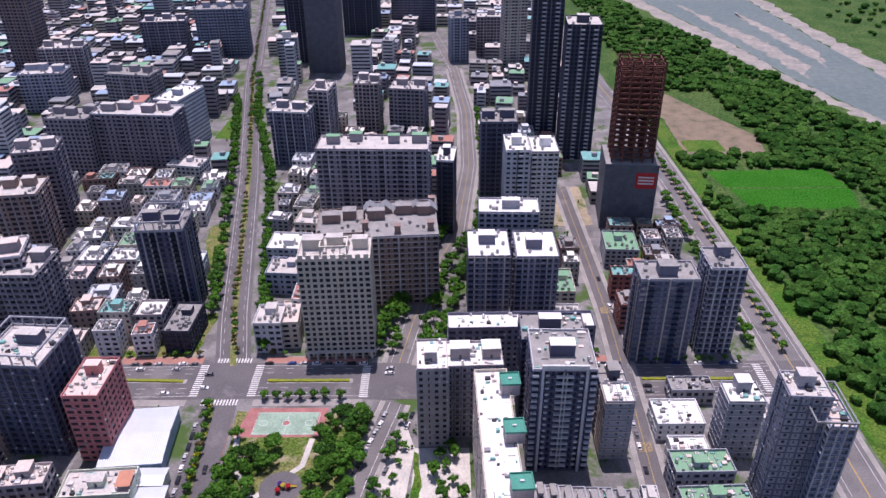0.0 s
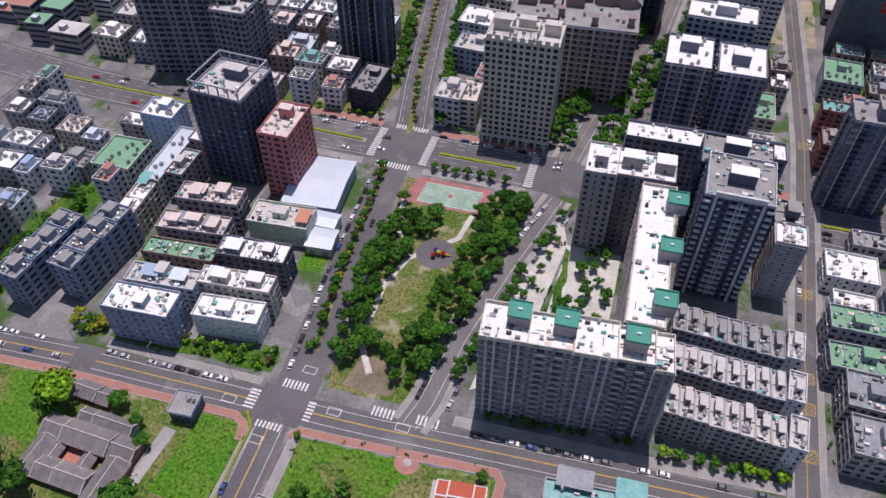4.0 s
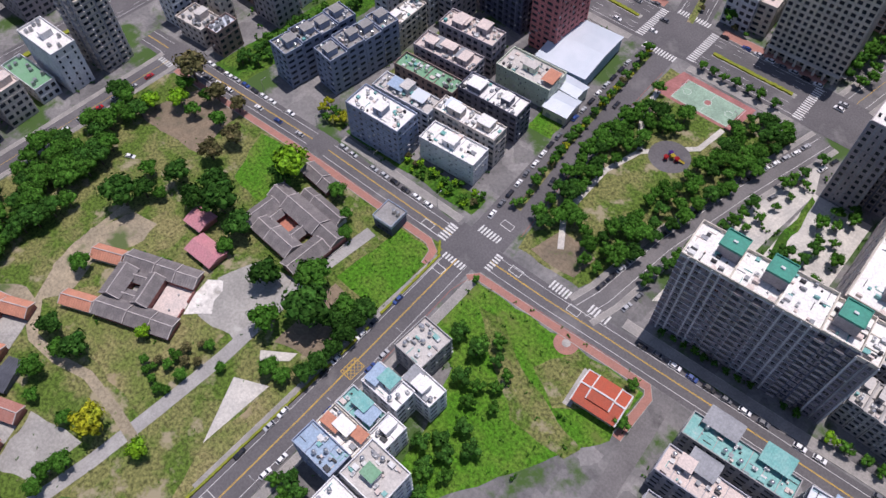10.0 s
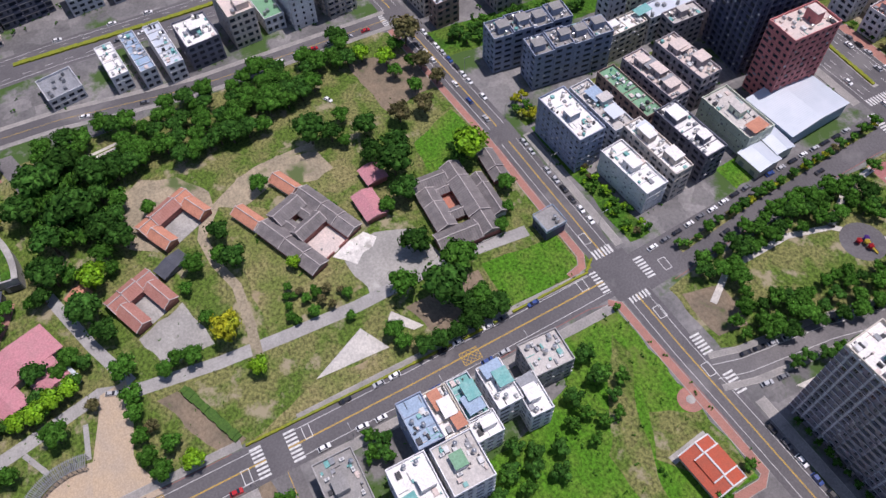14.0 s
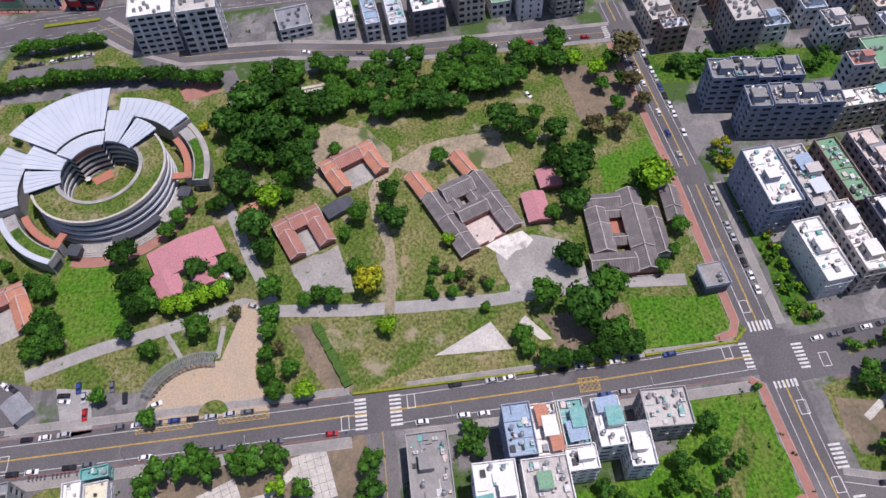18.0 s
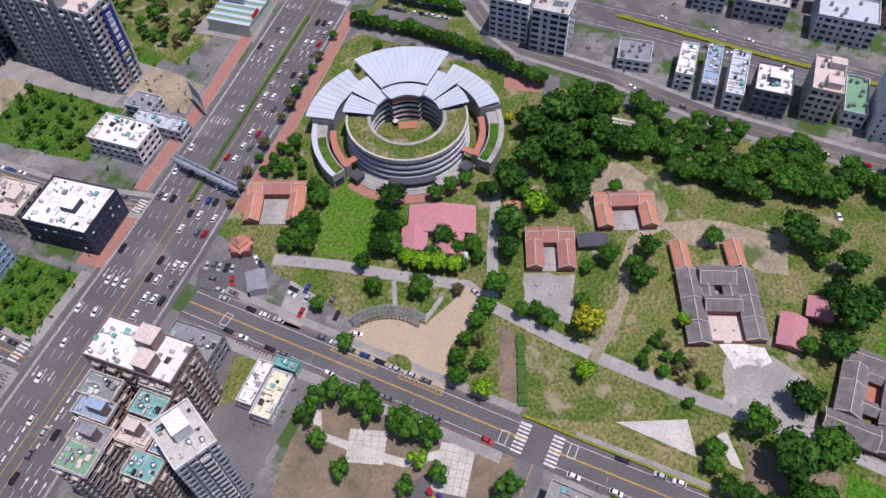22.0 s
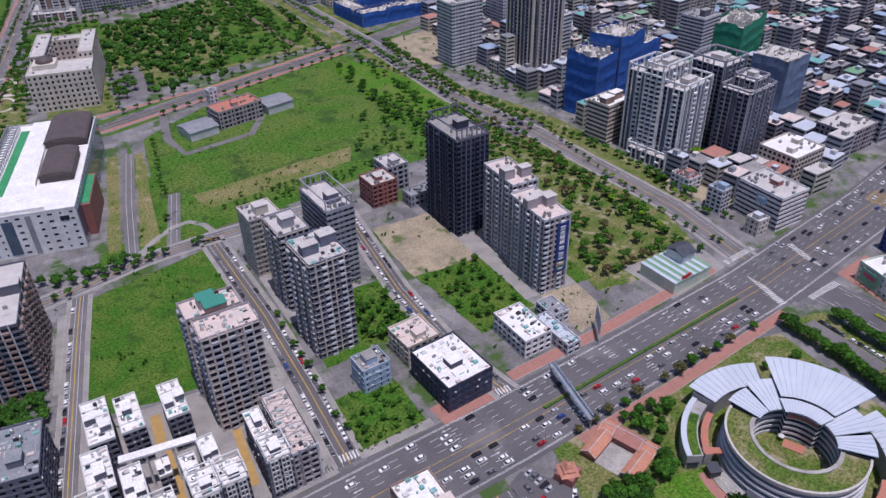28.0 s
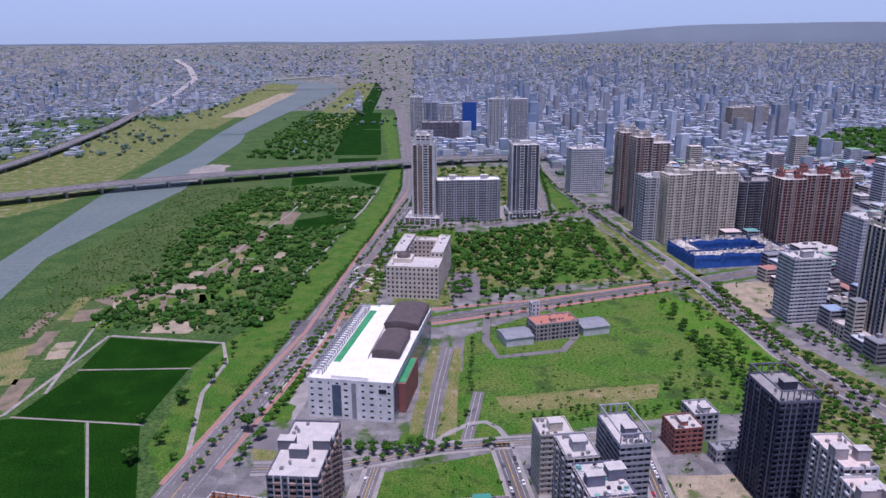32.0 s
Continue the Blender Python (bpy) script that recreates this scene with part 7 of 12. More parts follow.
def hall(parent, x0, x1, y0, y1, wall_h, rise, wall="tile_red", roof="tile_roof_dark", ridge="ridge_pale", across=False, slope_lines=0):
    """A hall with a pitched roof; its ridge runs along the longer side."""
    w, d = x1 - x0, y1 - y0
    cx, cy = (x0 + x1) / 2, (y0 + y1) / 2
    turn = across
    L, D = (d, w) if turn else (w, d)
    m = Matrix.Translation((cx, cy, 0)) @ (pose(0, 0, 0, 0, 0, 90) if turn else Matrix())
    s = Shape()
    s.box(-L / 2, L / 2, -D / 2, D / 2, 0, wall_h, 0)
    part("wall", s, wall, parent, at=m)
    s = Shape()
    ribbed(s, -L / 2, L / 2, -D / 2, D / 2, wall_h, rise, 0.6, 1.0, 0.12)
    part("roof", s, roof, parent, at=m)
    s = Shape()
    s.box(-L / 2 - 0.5, L / 2 + 0.5, -0.17, 0.17, wall_h + rise - 0.1, wall_h + rise + 0.36)
    part("ridge", s, ridge, parent, "pale mortared roof ridge", at=m)
    for e in (-L / 2 - 0.5, L / 2 + 0.5) + ((0,) if slope_lines else ()):
        s = Shape()
        k = wall_h - rise * 0.6 / (D / 2)
        line = ((-D / 2 - 0.6, k), (0, wall_h + rise), (D / 2 + 0.6, k))
        for (ya, za), (yb, zb) in zip(line, line[1:]):
            s.weld([(e - 0.14, ya, za + 0.22), (e + 0.14, ya, za + 0.22), (e + 0.14, yb, zb + 0.22), (e - 0.14, yb, zb + 0.22)])
            for q in (-0.14, 0.14):
                s.weld([(e + q, ya, za), (e + q, yb, zb), (e + q, yb, zb + 0.22), (e + q, ya, za + 0.22)])
        part("verge", s, ridge, parent, at=m)


ch = thing("courtyard_house", -159, 82, -2, "old brick courtyard house with weathered grey tiled roofs", "house")
FOOT.append((-159, 83, 38, 28, radians(-2)))
for u0, u1, v0, v1, wall_h, rise, across in ((-18.6, -11.6, -10.4, 3.6, 3.6, 1.9, True), (-19, -10.2, 3.8, 12, 4.0, 2.1, False), (-10.2, 8.2, 3.4, 12.2, 4.5, 2.3, False), (8.2, 18.4, 3.8, 12, 4.0, 2.1, False),
                                          (-11.2, -3.2, -10.6, -2.6, 3.4, 2.0, False), (-3.2, 8.8, -10.6, -2.6, 3.7, 2.1, False), (10.0, 18.8, -13, 3.6, 3.8, 2.1, True),
                                          (-11.2, -7.8, -2.4, 3.2, 3.0, 1.1, True), (1.0, 5.6, -2.4, 3.2, 3.0, 1.2, True), (-9.8, -3.6, 13, 18.2, 3.2, 1.5, False), (-3.6, 11.6, 13, 18.2, 3.6, 1.7, False)):
    hall(ch, u0, u1, v0, v1, wall_h, rise, "wall_lime" if v0 > 8 else "tile_red", "tile_roof_dark", across=across)
s = Shape()
s.box(-7.6, 0.8, -2.2, 3.2, 0, 0.2)
part("courtyard_floor", s, "terracotta", ch, "terracotta courtyard paving")
s = Shape()
s.box(19.1, 19.5, -13.4, 12.4, 0, 0.5)
part("plinth", s, "concrete", ch, "low concrete plinth along the wall")
ch = thing("courtyard_house", -169.6, 107, -3, "small grey-tiled side house", "house")
hall(ch, -7.8, 1.5, -3.2, 3.2, 3.4, 1.8, "tile_red", "tile_roof_dark", across=False)
hall(ch, 1.6, 7.6, -3.2, 3.2, 3.0, 1.5, "tile_red", "tile_roof_dark", across=False)
ch = thing("courtyard_house", -176.6, 27.2, 22.7, "long old courtyard house with grey tiled wings and a pale forecourt", "house")
FOOT.append((-176.6, 27.2, 34, 30, radians(22.7)))
for u0, u1, v0, v1, wall_h, rise, across in ((-15.4, -3.0, -14.2, -6.4, 3.5, 1.8, False), (-3.0, 7.0, -14.2, -6.4, 3.2, 1.7, False), (7.0, 16.0, -14.2, -6.4, 2.9, 1.5, False),
                                          (-15.8, -4.0, 7.0, 14.4, 3.5, 1.8, False), (-4.0, 5.0, 7.0, 14.4, 3.2, 1.7, False), (5.0, 14.2, 7.0, 14.4, 2.9, 1.5, False),
                                          (-17.0, -9.0, -6.1, 6.7, 4.4, 2.2, True), (-3.8, 2.6, -5.9, 6.6, 4.1, 2.0, True), (-8.7, -4.1, -5.9, -1.7, 3.3, 1.0, False), (-8.7, -4.1, 2.3, 6.5, 3.3, 1.0, False)):
    hall(ch, u0, u1, v0, v1, wall_h, rise, "tile_red", "tile_roof_dark", across=across)
s = Shape()
s.box(2.8, 14.6, -5.9, 6.7, 0, 0.25)
part("forecourt_floor", s, "roof_pinkish", ch, "pale pinkish paved forecourt")
s = Shape()
s.box(-8.5, -4.2, -1.6, 2.2, 0, 0.2)
part("courtyard_floor", s, "concrete", ch, "small paved inner court")
for x0, x1, y0, y1 in ((14.4, 14.8, -5.8, -1.2), (14.4, 14.8, 1.6, 6.6), (3.2, 14.2, -6.2, -5.95), (3.2, 14.2, 6.72, 6.95)):
    s = Shape()
    s.box(x0, x1, y0, y1, 0.25, 1.7)
    part("forecourt_wall", s, "tile_red", ch)
for v in (-3.2, 3.6):
    s = Shape()
    s.tube(9.4, v, 0.25, 0.9, 0.3, 0.45, 8)
    part("stone_urn", s, "concrete_wall", ch)
for x, y in ((-193.9, 7.6), (-202.9, 26.9)):
    ch = thing("side_hall", x, y, 25, "long low hall with bright orange tiled roof", "house", "orange-roofed halls")
    hall(ch, -6.2, 6.2, -2.9, 2.9, 3.0, 1.6, "tile_cream", "tile_roof_orange")
    FOOT.append((x, y, 8))
for x, y, w, d, turn, roof in ((-207.6, -19, 17.5, 24, 26, "tile_roof_orange"), (-176.4, -40.5, 19, 18.6, 23, "tile_roof_brick"), (-153, -155, 21, 24, 24, "tile_roof_orange")):
    ch = thing("courtyard_house", x, y, turn, "three-sided brick courtyard house with " + ("orange" if roof.endswith("e") else "brick-red") + " tiled roofs", "house", "three-sided houses")
    hall(ch, -w / 2, -w / 2 + 7, -d / 2 + 6.4, d / 2 - 6.4, 4.0, 2.0, "tile_red", "tile_roof_brick", across=True)
    for v in (-d / 2, d / 2 - 6.2):
        hall(ch, -w / 2, -w / 2 + 7, v, v + 6.2, 3.5, 1.8, "tile_red", roof, across=True)
    hall(ch, -w / 2 + 7, w / 2, -d / 2, -d / 2 + 6, 3.3, 1.7, "tile_red", roof)
    hall(ch, -w / 2 + 7, w / 2, d / 2 - 6, d / 2, 3.3, 1.7, "tile_red", roof)
    s = Shape()
    s.box(-w / 2 + 7, w / 2, -d / 2 + 6, d / 2 - 6, 0, 0.15)
    part("courtyard_floor", s, "concrete", ch)
    FOOT.append((x, y, 15))


def shed(x, y, w, d, h, rise, turn, roof, wall, label, name="shed", ribs=True):
    t = thing(name, x, y, turn, label, "shed")
    s = Shape()
    s.box(-w / 2 + 0.2, w / 2 - 0.2, -d / 2 + 0.2, d / 2 - 0.2, 0, h)
    part("wall", s, wall, t)
    s = Shape()
    ribbed(s, -w / 2, w / 2, -d / 2, d / 2, h, rise, 0.4, 0.9, 0.08)
    part("roof", s, roof, t, "ribbed metal roof")
    for k in (-1, 1):
        s = Shape()
        s.box(k * w / 4 - 1.2, k * w / 4 + 1.2, -d / 2 + 0.1, -d / 2 + 0.24, 0, 2.6)
        part("door", s, "metal_grey", t)
    FOOT.append((x, y, 0.45 * math.hypot(w, d)))
    return t


shed(-134, 237, 26, 34, 7.5, 1.5, 5, "metal_white", "metal_blue", "large pale metal warehouse with low pitched roof", "warehouse")
shed(-123, 215, 14, 9, 6, 1, 0, "metal_white", "paint_mint", "small white metal-roofed shed", "shed")
shed(-119, 204, 12, 12, 5.5, 1, 5, "metal_white", "tile_cream", "cream-roofed small shop building", "shed")
shed(-190, 61, 9, 9, 3, 1.3, 4, "metal_pink", "tile_red", "small pink metal-roofed shed")
shed(-176, 53, 14, 9, 3, 1.3, 3, "metal_pink", "tile_red", "pink metal-roofed shed beside trees")
shed(-187, -26, 6, 12, 2.6, 1.0, 25, "metal_dark", "tile_dark", "long dark metal-roofed shed beside the houses")
shed(-190, -61, 6, 8, 2.6, 1.0, 25, "tile_roof_orange", "tile_red", "small orange-roofed brick outbuilding in the park", ribs=False)
for x, y, w, d in ((-172, -86, 14, 27), (-158, -92, 12, 10), (-162, -78, 12, 11)):
    shed(x, y, w, d, 3.6, 1.6, 23, "metal_pink", "concrete_wall", "broad pink metal-roofed hall", "pavilion")
shed(-158, -72, 7, 6, 3.0, 0.8, 23, "metal_white", "tile_light", "pale lilac metal lean-to")
t = thing("temple_pavilion", -27, 104.5, 6, "white-trimmed hall with a bright red tiled roof", "hall")
s = Shape()
s.box(-7.2, 7.2, -5.2, 5.2, 0, 4.6)
part("wall", s, "tile_cream", t)
s = Shape()
s.gable(-8, 8, -6, 6, 4.6, 2.2, 0.5, 0, 0.2, 0)
part("roof", s, "tile_roof_red", t)
s = Shape()
for ya, q in ((-3.8, 1), (6.7, -1)):
    za = 7.5 - 0.37 * abs(ya)
    s.face([(-4.2, ya, za), (4.2, ya, za), (4.2, 0, 7.5), (-4.2, 0, 7.5)][::q])
    s.face([(-4.2, ya, za - 0.7), (4.2, ya, za - 0.7), (4.2, ya, za), (-4.2, ya, za)][::q])
    for e in (-4.2, 4.2):
        s.face([(e, 0, 6.6), (e, ya, za - 0.7), (e, ya, za), (e, 0, 7.5)])
part("upper_roof", s, "tile_roof_red", t, "raised middle of the red roof")
for x0, x1, z in ((-8.6, -4.3, 6.9), (4.3, 8.6, 6.9), (-4.4, 4.4, 7.6)):
    s = Shape()
    s.box(x0, x1, -0.28, 0.28, z - 0.15, z + 0.2)
    part("ridge", s, "frame_white", t, "white mortared ridge")
for e, zt, slope, ys in ((-8.4, 6.92, 0.36, (-6.6, 6.6)), (8.4, 6.92, 0.36, (-6.6, 6.6)), (-4.3, 7.6, 0.37, (-3.9, 6.8)), (4.3, 7.6, 0.37, (-3.9, 6.8))):
    s = Shape()
    for ya in ys:
        za = zt - slope * abs(ya)
        p = [(e - 0.25, 0, zt), (e + 0.25, 0, zt), (e + 0.25, ya, za), (e - 0.25, ya, za)]
        s.face(p if ya > 0 else p[::-1])
        s.face([(e - 0.25, 0, zt - 0.3), (e - 0.25, 0, zt), (e - 0.25, ya, za), (e - 0.25, ya, za - 0.3)])
        s.face([(e + 0.25, 0, zt - 0.3), (e + 0.25, 0, zt), (e + 0.25, ya, za), (e + 0.25, ya, za - 0.3)])
    part("verge", s, "frame_white", t, "white roof verge")
s = Shape()
s.box(-8.6, 8.6, 6.45, 6.75, 4.35, 4.65)
part("eave", s, "frame_white", t, "white eave line")
FOOT.append((-27, 104.5, 9))
# small red shrine
t = thing("shrine", -127, -155, 30, "small red folk shrine with layered roofs", "shrine")
s = Shape()
s.box(-4, 4, -4, 4, 0, 4)
part("wall", s, "tile_red", t)
for z, r in ((4, 5.4), (5.6, 3.6), (6.9, 2.2)):
    s = Shape()
    s.tube(0, 0, z, z + 1.3, r, r * 0.45, 4)
    part("roof", s, "tile_roof_orange", t)
FOOT.append((-127, -155, 6))
shed(-114.6, -139.4, 9, 7, 4, 0.6, 40, "metal_grey", "tile_white", "small grey-roofed toilet block")
# blue guard house
t = thing("gatehouse", -133, 111, 4, "small blue flat-roofed house with steel tanks", "house")
s = Shape()
s.box(-4.5, 4.5, -4.5, 4.5, 0, 6)
part("wall", s, "tile_navy", t)
for x0, x1, y0, y1 in ((-4.8, 4.8, -4.8, -4.6), (-4.8, 4.8, 4.6, 4.8), (-4.8, -4.6, -4.6, 4.6), (4.6, 4.8, -4.6, 4.6)):
    s = Shape()
    s.box(x0, x1, y0, y1, 6.9, 7.2)
    s.box(x0, x1, y0, y1, 5.2, 6.0)
    part("roof_rail", s, "metal_blue", t, "blue painted roof rail")
s = Shape()
s.box(-4.7, 4.7, -4.7, 4.7, 6, 6.3)
part("roof", s, "roof_grey", t)
s = Shape()
for k in (-2, 0, 2):
    s.box(k - 0.6, k + 0.6, -4.62, -4.4, 1, 2.3)
    s.box(k - 0.6, k + 0.6, -4.62, -4.4, 3.8, 5.2)
part("window", s, "glass_pane", t)
for k in (1, 3):
    part("water_tank", tank_mesh(), None, t, at=pose(k, 1.5, 6.3))
FOOT.append((-133, 111, 6))

# ---- paved places in the old-house park ----
patch("pavement_yard", [(-157, 34), (-164, 49), (-158, 65), (-140, 69), (-135.7, 56), (-137, 36), (-142, 36)], "yard_grit", 0.03, "worn grey concrete yard", "pavement")
patch("pavement_yard", [(-163, -46), (-170, -27), (-148, -22), (-147, -40)], "yard_grit", 0.03, "cracked concrete yard before an old house", "pavement")
patch("pavement_drive", [(-278, -80), (-278, -72), (-246, -62), (-242, -69)], "asphalt_old", 0.04, "asphalt drive into the park wood", "pavement")
patch("pavement_parking", [(-270, -98), (-276, -81), (-264, -78), (-260, -94)], "pavement_red", 0.04, "brick-paved parking bay", "car park")
for k in range(5):
    patch("pavement_terrace", [(-261 + k * 2.4, -45 + k * 0.4), (-259.4 + k * 2.4, -45 + k * 0.4), (-261.4 + k * 2.4, -29 + k * 0.4), (-263 + k * 2.4, -29 + k * 0.4)], "concrete_pale", 0.05, "pale stone terrace strip among trees", "pavement")
patch("pavement_path", [(-36.5, 96), (-33.5, 96.6), (-35.6, 112), (-38.4, 111.6)], "concrete", 0.05, "mossy grey concrete path beside a hall", "pavement")
patch("pavement_slab", [(-128, 27), (-116, 33), (-117, 5)], "concrete_pale", 0.03, "pale triangular concrete slab in the grass", "pavement")
patch("pavement_slab", [(-129, 40), (-118, 48), (-118, 44), (-126, 37)], "concrete_pale", 0.03, "pale concrete slab in the grass", "pavement")
patch("ground_soil", [(-136, -47), (-136, -39), (-108, -24), (-106, -33)], "soil", 0.04, "tilled brown soil bed", "soil")
patch("ground_soil", [(-127, 46), (-129, 77), (-110, 76), (-112, 50)], "soil", 0.025, "bare brown ground under trees", "soil")
patch("ground_lawn", [(-131, 79), (-128, 112), (-114, 112.4), (-110.5, 108), (-108.5, 79)], "grass_vivid", 0.03, "bright green uncut grass", "lawn")
patch("ground_dry_grass", [(-133, -35), (-130, 0), (-118, 4), (-109, -25)], "grass", 0.02, "mown grass field", "lawn")
patch("ground_dry_grass", [(-116, 4), (-115, 40), (-108, 60), (-107, -22)], "grass_dry", 0.022, "dry yellow-brown grass beside the fence", "lawn")
patch("ground_dry_grass", [(-180, 0), (-160, 14), (-145, 30), (-143, 2), (-160, -4)], "grass_dry", 0.022, "dry trampled grass in front of the old houses", "lawn")
patch("ground_dry_grass", [(-222, 10), (-205, 55), (-192, 60), (-190, 45), (-205, 10)], "grass_dry", 0.022, "dry trampled grass behind the old houses", "lawn")
patch("ground_dry_grass", [(-195, -2), (-204, 5), (-197, 16), (-158, 36), (-143, 37), (-144, -3)], "grass_dry", 0.021, "dry yellow grass between old houses", "lawn")
patch("ground_dry_grass", [(-207, -2), (-218, 10), (-222, 30), (-214, 46), (-203, 49), (-200, 40), (-208, 22), (-201, 7)], "sand", 0.0225, "trodden bare earth behind the old houses", "lawn")
patch("ground_soil", [(-224, -41), (-237, -27), (-231, -12), (-216, -2), (-204, -4), (-196, -30), (-205, -40)], "sand", 0.0235, "bare earth beside an orange-roofed house", "soil")
patch("ground_lawn", [(-199, 84), (-209, 108), (-192, 110), (-176, 96), (-174, 82)], "grass_vivid", 0.0215, "bright green uncut grass", "lawn")
patch("ground_lawn", [(-239, 23), (-260, 76), (-252, 106), (-221, 105), (-215, 60), (-224, 30)], "grass", 0.0205, "wide mown lawn", "lawn")
patch("ground_dry_grass", [(-127, 79), (-129, 88), (-103, 94), (-103, 82)], "grass_dry", 0.0245, "worn brown grass in a mown strip", "lawn")
patch("pavement_slab", [(-161.4, 31), (-165, 38), (-167, 46), (-161.4, 49.6), (-158, 46), (-157, 41), (-153.5, 38)], "concrete_white", 0.036, "broken white concrete apron before an old house", "pavement")

patch("ground_soil", [(-262, 78), (-250, 112), (-225, 110), (-222, 82)], "soil", 0.024, "bare worn ground round a grass ring", "soil")
s = Shape()
strip([(-128, -141), (-135.5, -117), (-141, -92), (-148, -64), (-143, -50), (-139.5, -23), (-138, 2), (-137, 30), (-139, 70), (-136, 103)], 2.6, 0.05, s)
strip([(-197, -72), (-168, -62), (-147, -53)], 2.2, 0.054, s)
s.m = [0] * len(s.f)
strip([(-138.3, -91.6), (-128, -85.6)], 0.9, 0.056, s)
strip([(-139.3, -70.9), (-126.4, -72.6)], 0.9, 0.056, s)
tagged(part("path_park", s, "path_grey"), "pale grey path through the park", "path", kind="structure")
s = Shape()
strip([(-134, -10), (-149, -8), (-167, -7), (-181, -11), (-195, -12), (-204, -8)], 1.9, 0.062, s)
strip([(-195, -12), (-208, -2), (-215, 10), (-219, 25), (-220, 46)], 1.5, 0.066, s)
tagged(part("path_dirt", s, "sand"), "pale trodden dirt path", "path", kind="structure")
# half-round plaza with trellis
s = Shape()
arc_block(s, 0.5, 21.5, 90, 270, 0.05, 0.09, n=24)
tagged(part("pavement_plaza", s, "plaza_tan", at=pose(-104, -76, 0, 0, 0, 0)), "half-round tan paved plaza at the park entrance", "plaza", kind="structure")
patch("pavement_plaza", [(-104, -76), (-104, -53.5), (-110, -58), (-121, -59), (-136, -55), (-149, -54.5), (-147.5, -64), (-139, -66.5), (-124, -72)], "plaza_tan", 0.098, "tan paved park entrance", "plaza")
s = Shape()
arc_block(s, 0.3, 5.2, 90, 270, 0.05, 0.4, n=14)
tagged(part("planter", s, "grass", at=pose(-105, -73, 0)), "half-round planted island on the plaza", "planter")
t = thing("pergola", -105, -77.5, 0, "curved grey metal trellis canopy on posts", "pergola")
for k in range(16):
    a0, a1 = 167 + k * 4.9, 167 + (k + 1) * 4.9
    s = Shape()
    for r in (18.5, 20.5, 22.5):
        b0, b1 = radians(a0), radians(a1)
        s.face([(r * math.cos(b0), r * math.sin(b0), 3.4), ((r + 0.3) * math.cos(b0), (r + 0.3) * math.sin(b0), 3.4), ((r + 0.3) * math.cos(b1), (r + 0.3) * math.sin(b1), 3.4), (r * math.cos(b1), r * math.sin(b1), 3.4)])
    for q in range(3):
        b = radians(a0 + q * 1.73)
        s.box(18.2, 23.1, -0.13, 0.13, 3.4, 3.6, 0, b)
    part("trellis_panel", s, "frame_metal", t)
    s = Shape()
    b = radians(a0)
    for r in (18.6, 22.6):
        s = Shape()
        s.tube(r * math.cos(b), r * math.sin(b), 0, 3.4, 0.15, n=6)
        part("post", s, "frame_metal", t)

# ---- wedge park with court and playground ----
patch("ground_park", [(-88, 136), (-60, 136), (-52, 150), (-40, 210), (-30, 258), (-98, 260)], "grass", 0.05, "shaded park lawn between two roads", "lawn")
patch("ground_soil", [(-84, 138), (-64, 138), (-62, 152), (-80, 154)], "soil", 0.09, "bare brown earth at the park tip", "soil")
patch("pavement_court", [(-96, 243), (-92, 262), (-55, 262), (-57, 243)], "court_red", 0.09, "red surface round a basketball court", "court")
patch("pavement_court", [(-88, 244.5), (-87, 259), (-59, 259), (-60, 244.5)], "court_green", 0.10, "green basketball court with white lines", "court")
s = Shape()
for x in (-88, -73.5, -59):
    strip([(x, 245), (x + 0.5, 259)], 0.08, 0.115, s)
for y in (245, 258.6):
    strip([(-88, y), (-59, y)], 0.08, 0.115, s)
for x in (-73.5, -84, -63):
    ring = [(x + 1.8 * math.cos(a * math.pi / 12), 252 + 1.8 * math.sin(a * math.pi / 12)) for a in range(25)]
    strip(ring, 0.08, 0.115, s)
tagged(part("court_lines", s, "paint_white"), "white painted court lines", "marking", kind="structure")
s = Shape()
s.tube(-73.5, 252, 0.10, 0.118, 1.5, 1.5, 20)
tagged(part("court_disc", s, "court_red"), "red centre circle of the court", "marking", kind="structure")
for x, a in ((-87.5, 0), (-59.5, 180)):
    t = thing("basketball_hoop", x, 252, a, "steel basketball hoop with white backboard", "hoop", "court hoops")
    s = Shape()
    s.tube(0, 0, 0.1, 3.2, 0.1, n=8)
    s.box(0, 1.2, -0.06, 0.06, 3.0, 3.15)
    part("post", s, "frame_metal", t)
    s = Shape()
    s.box(1.2, 1.26, -0.9, 0.9, 2.8, 3.9)
    part("backboard", s, "sign_white", t)


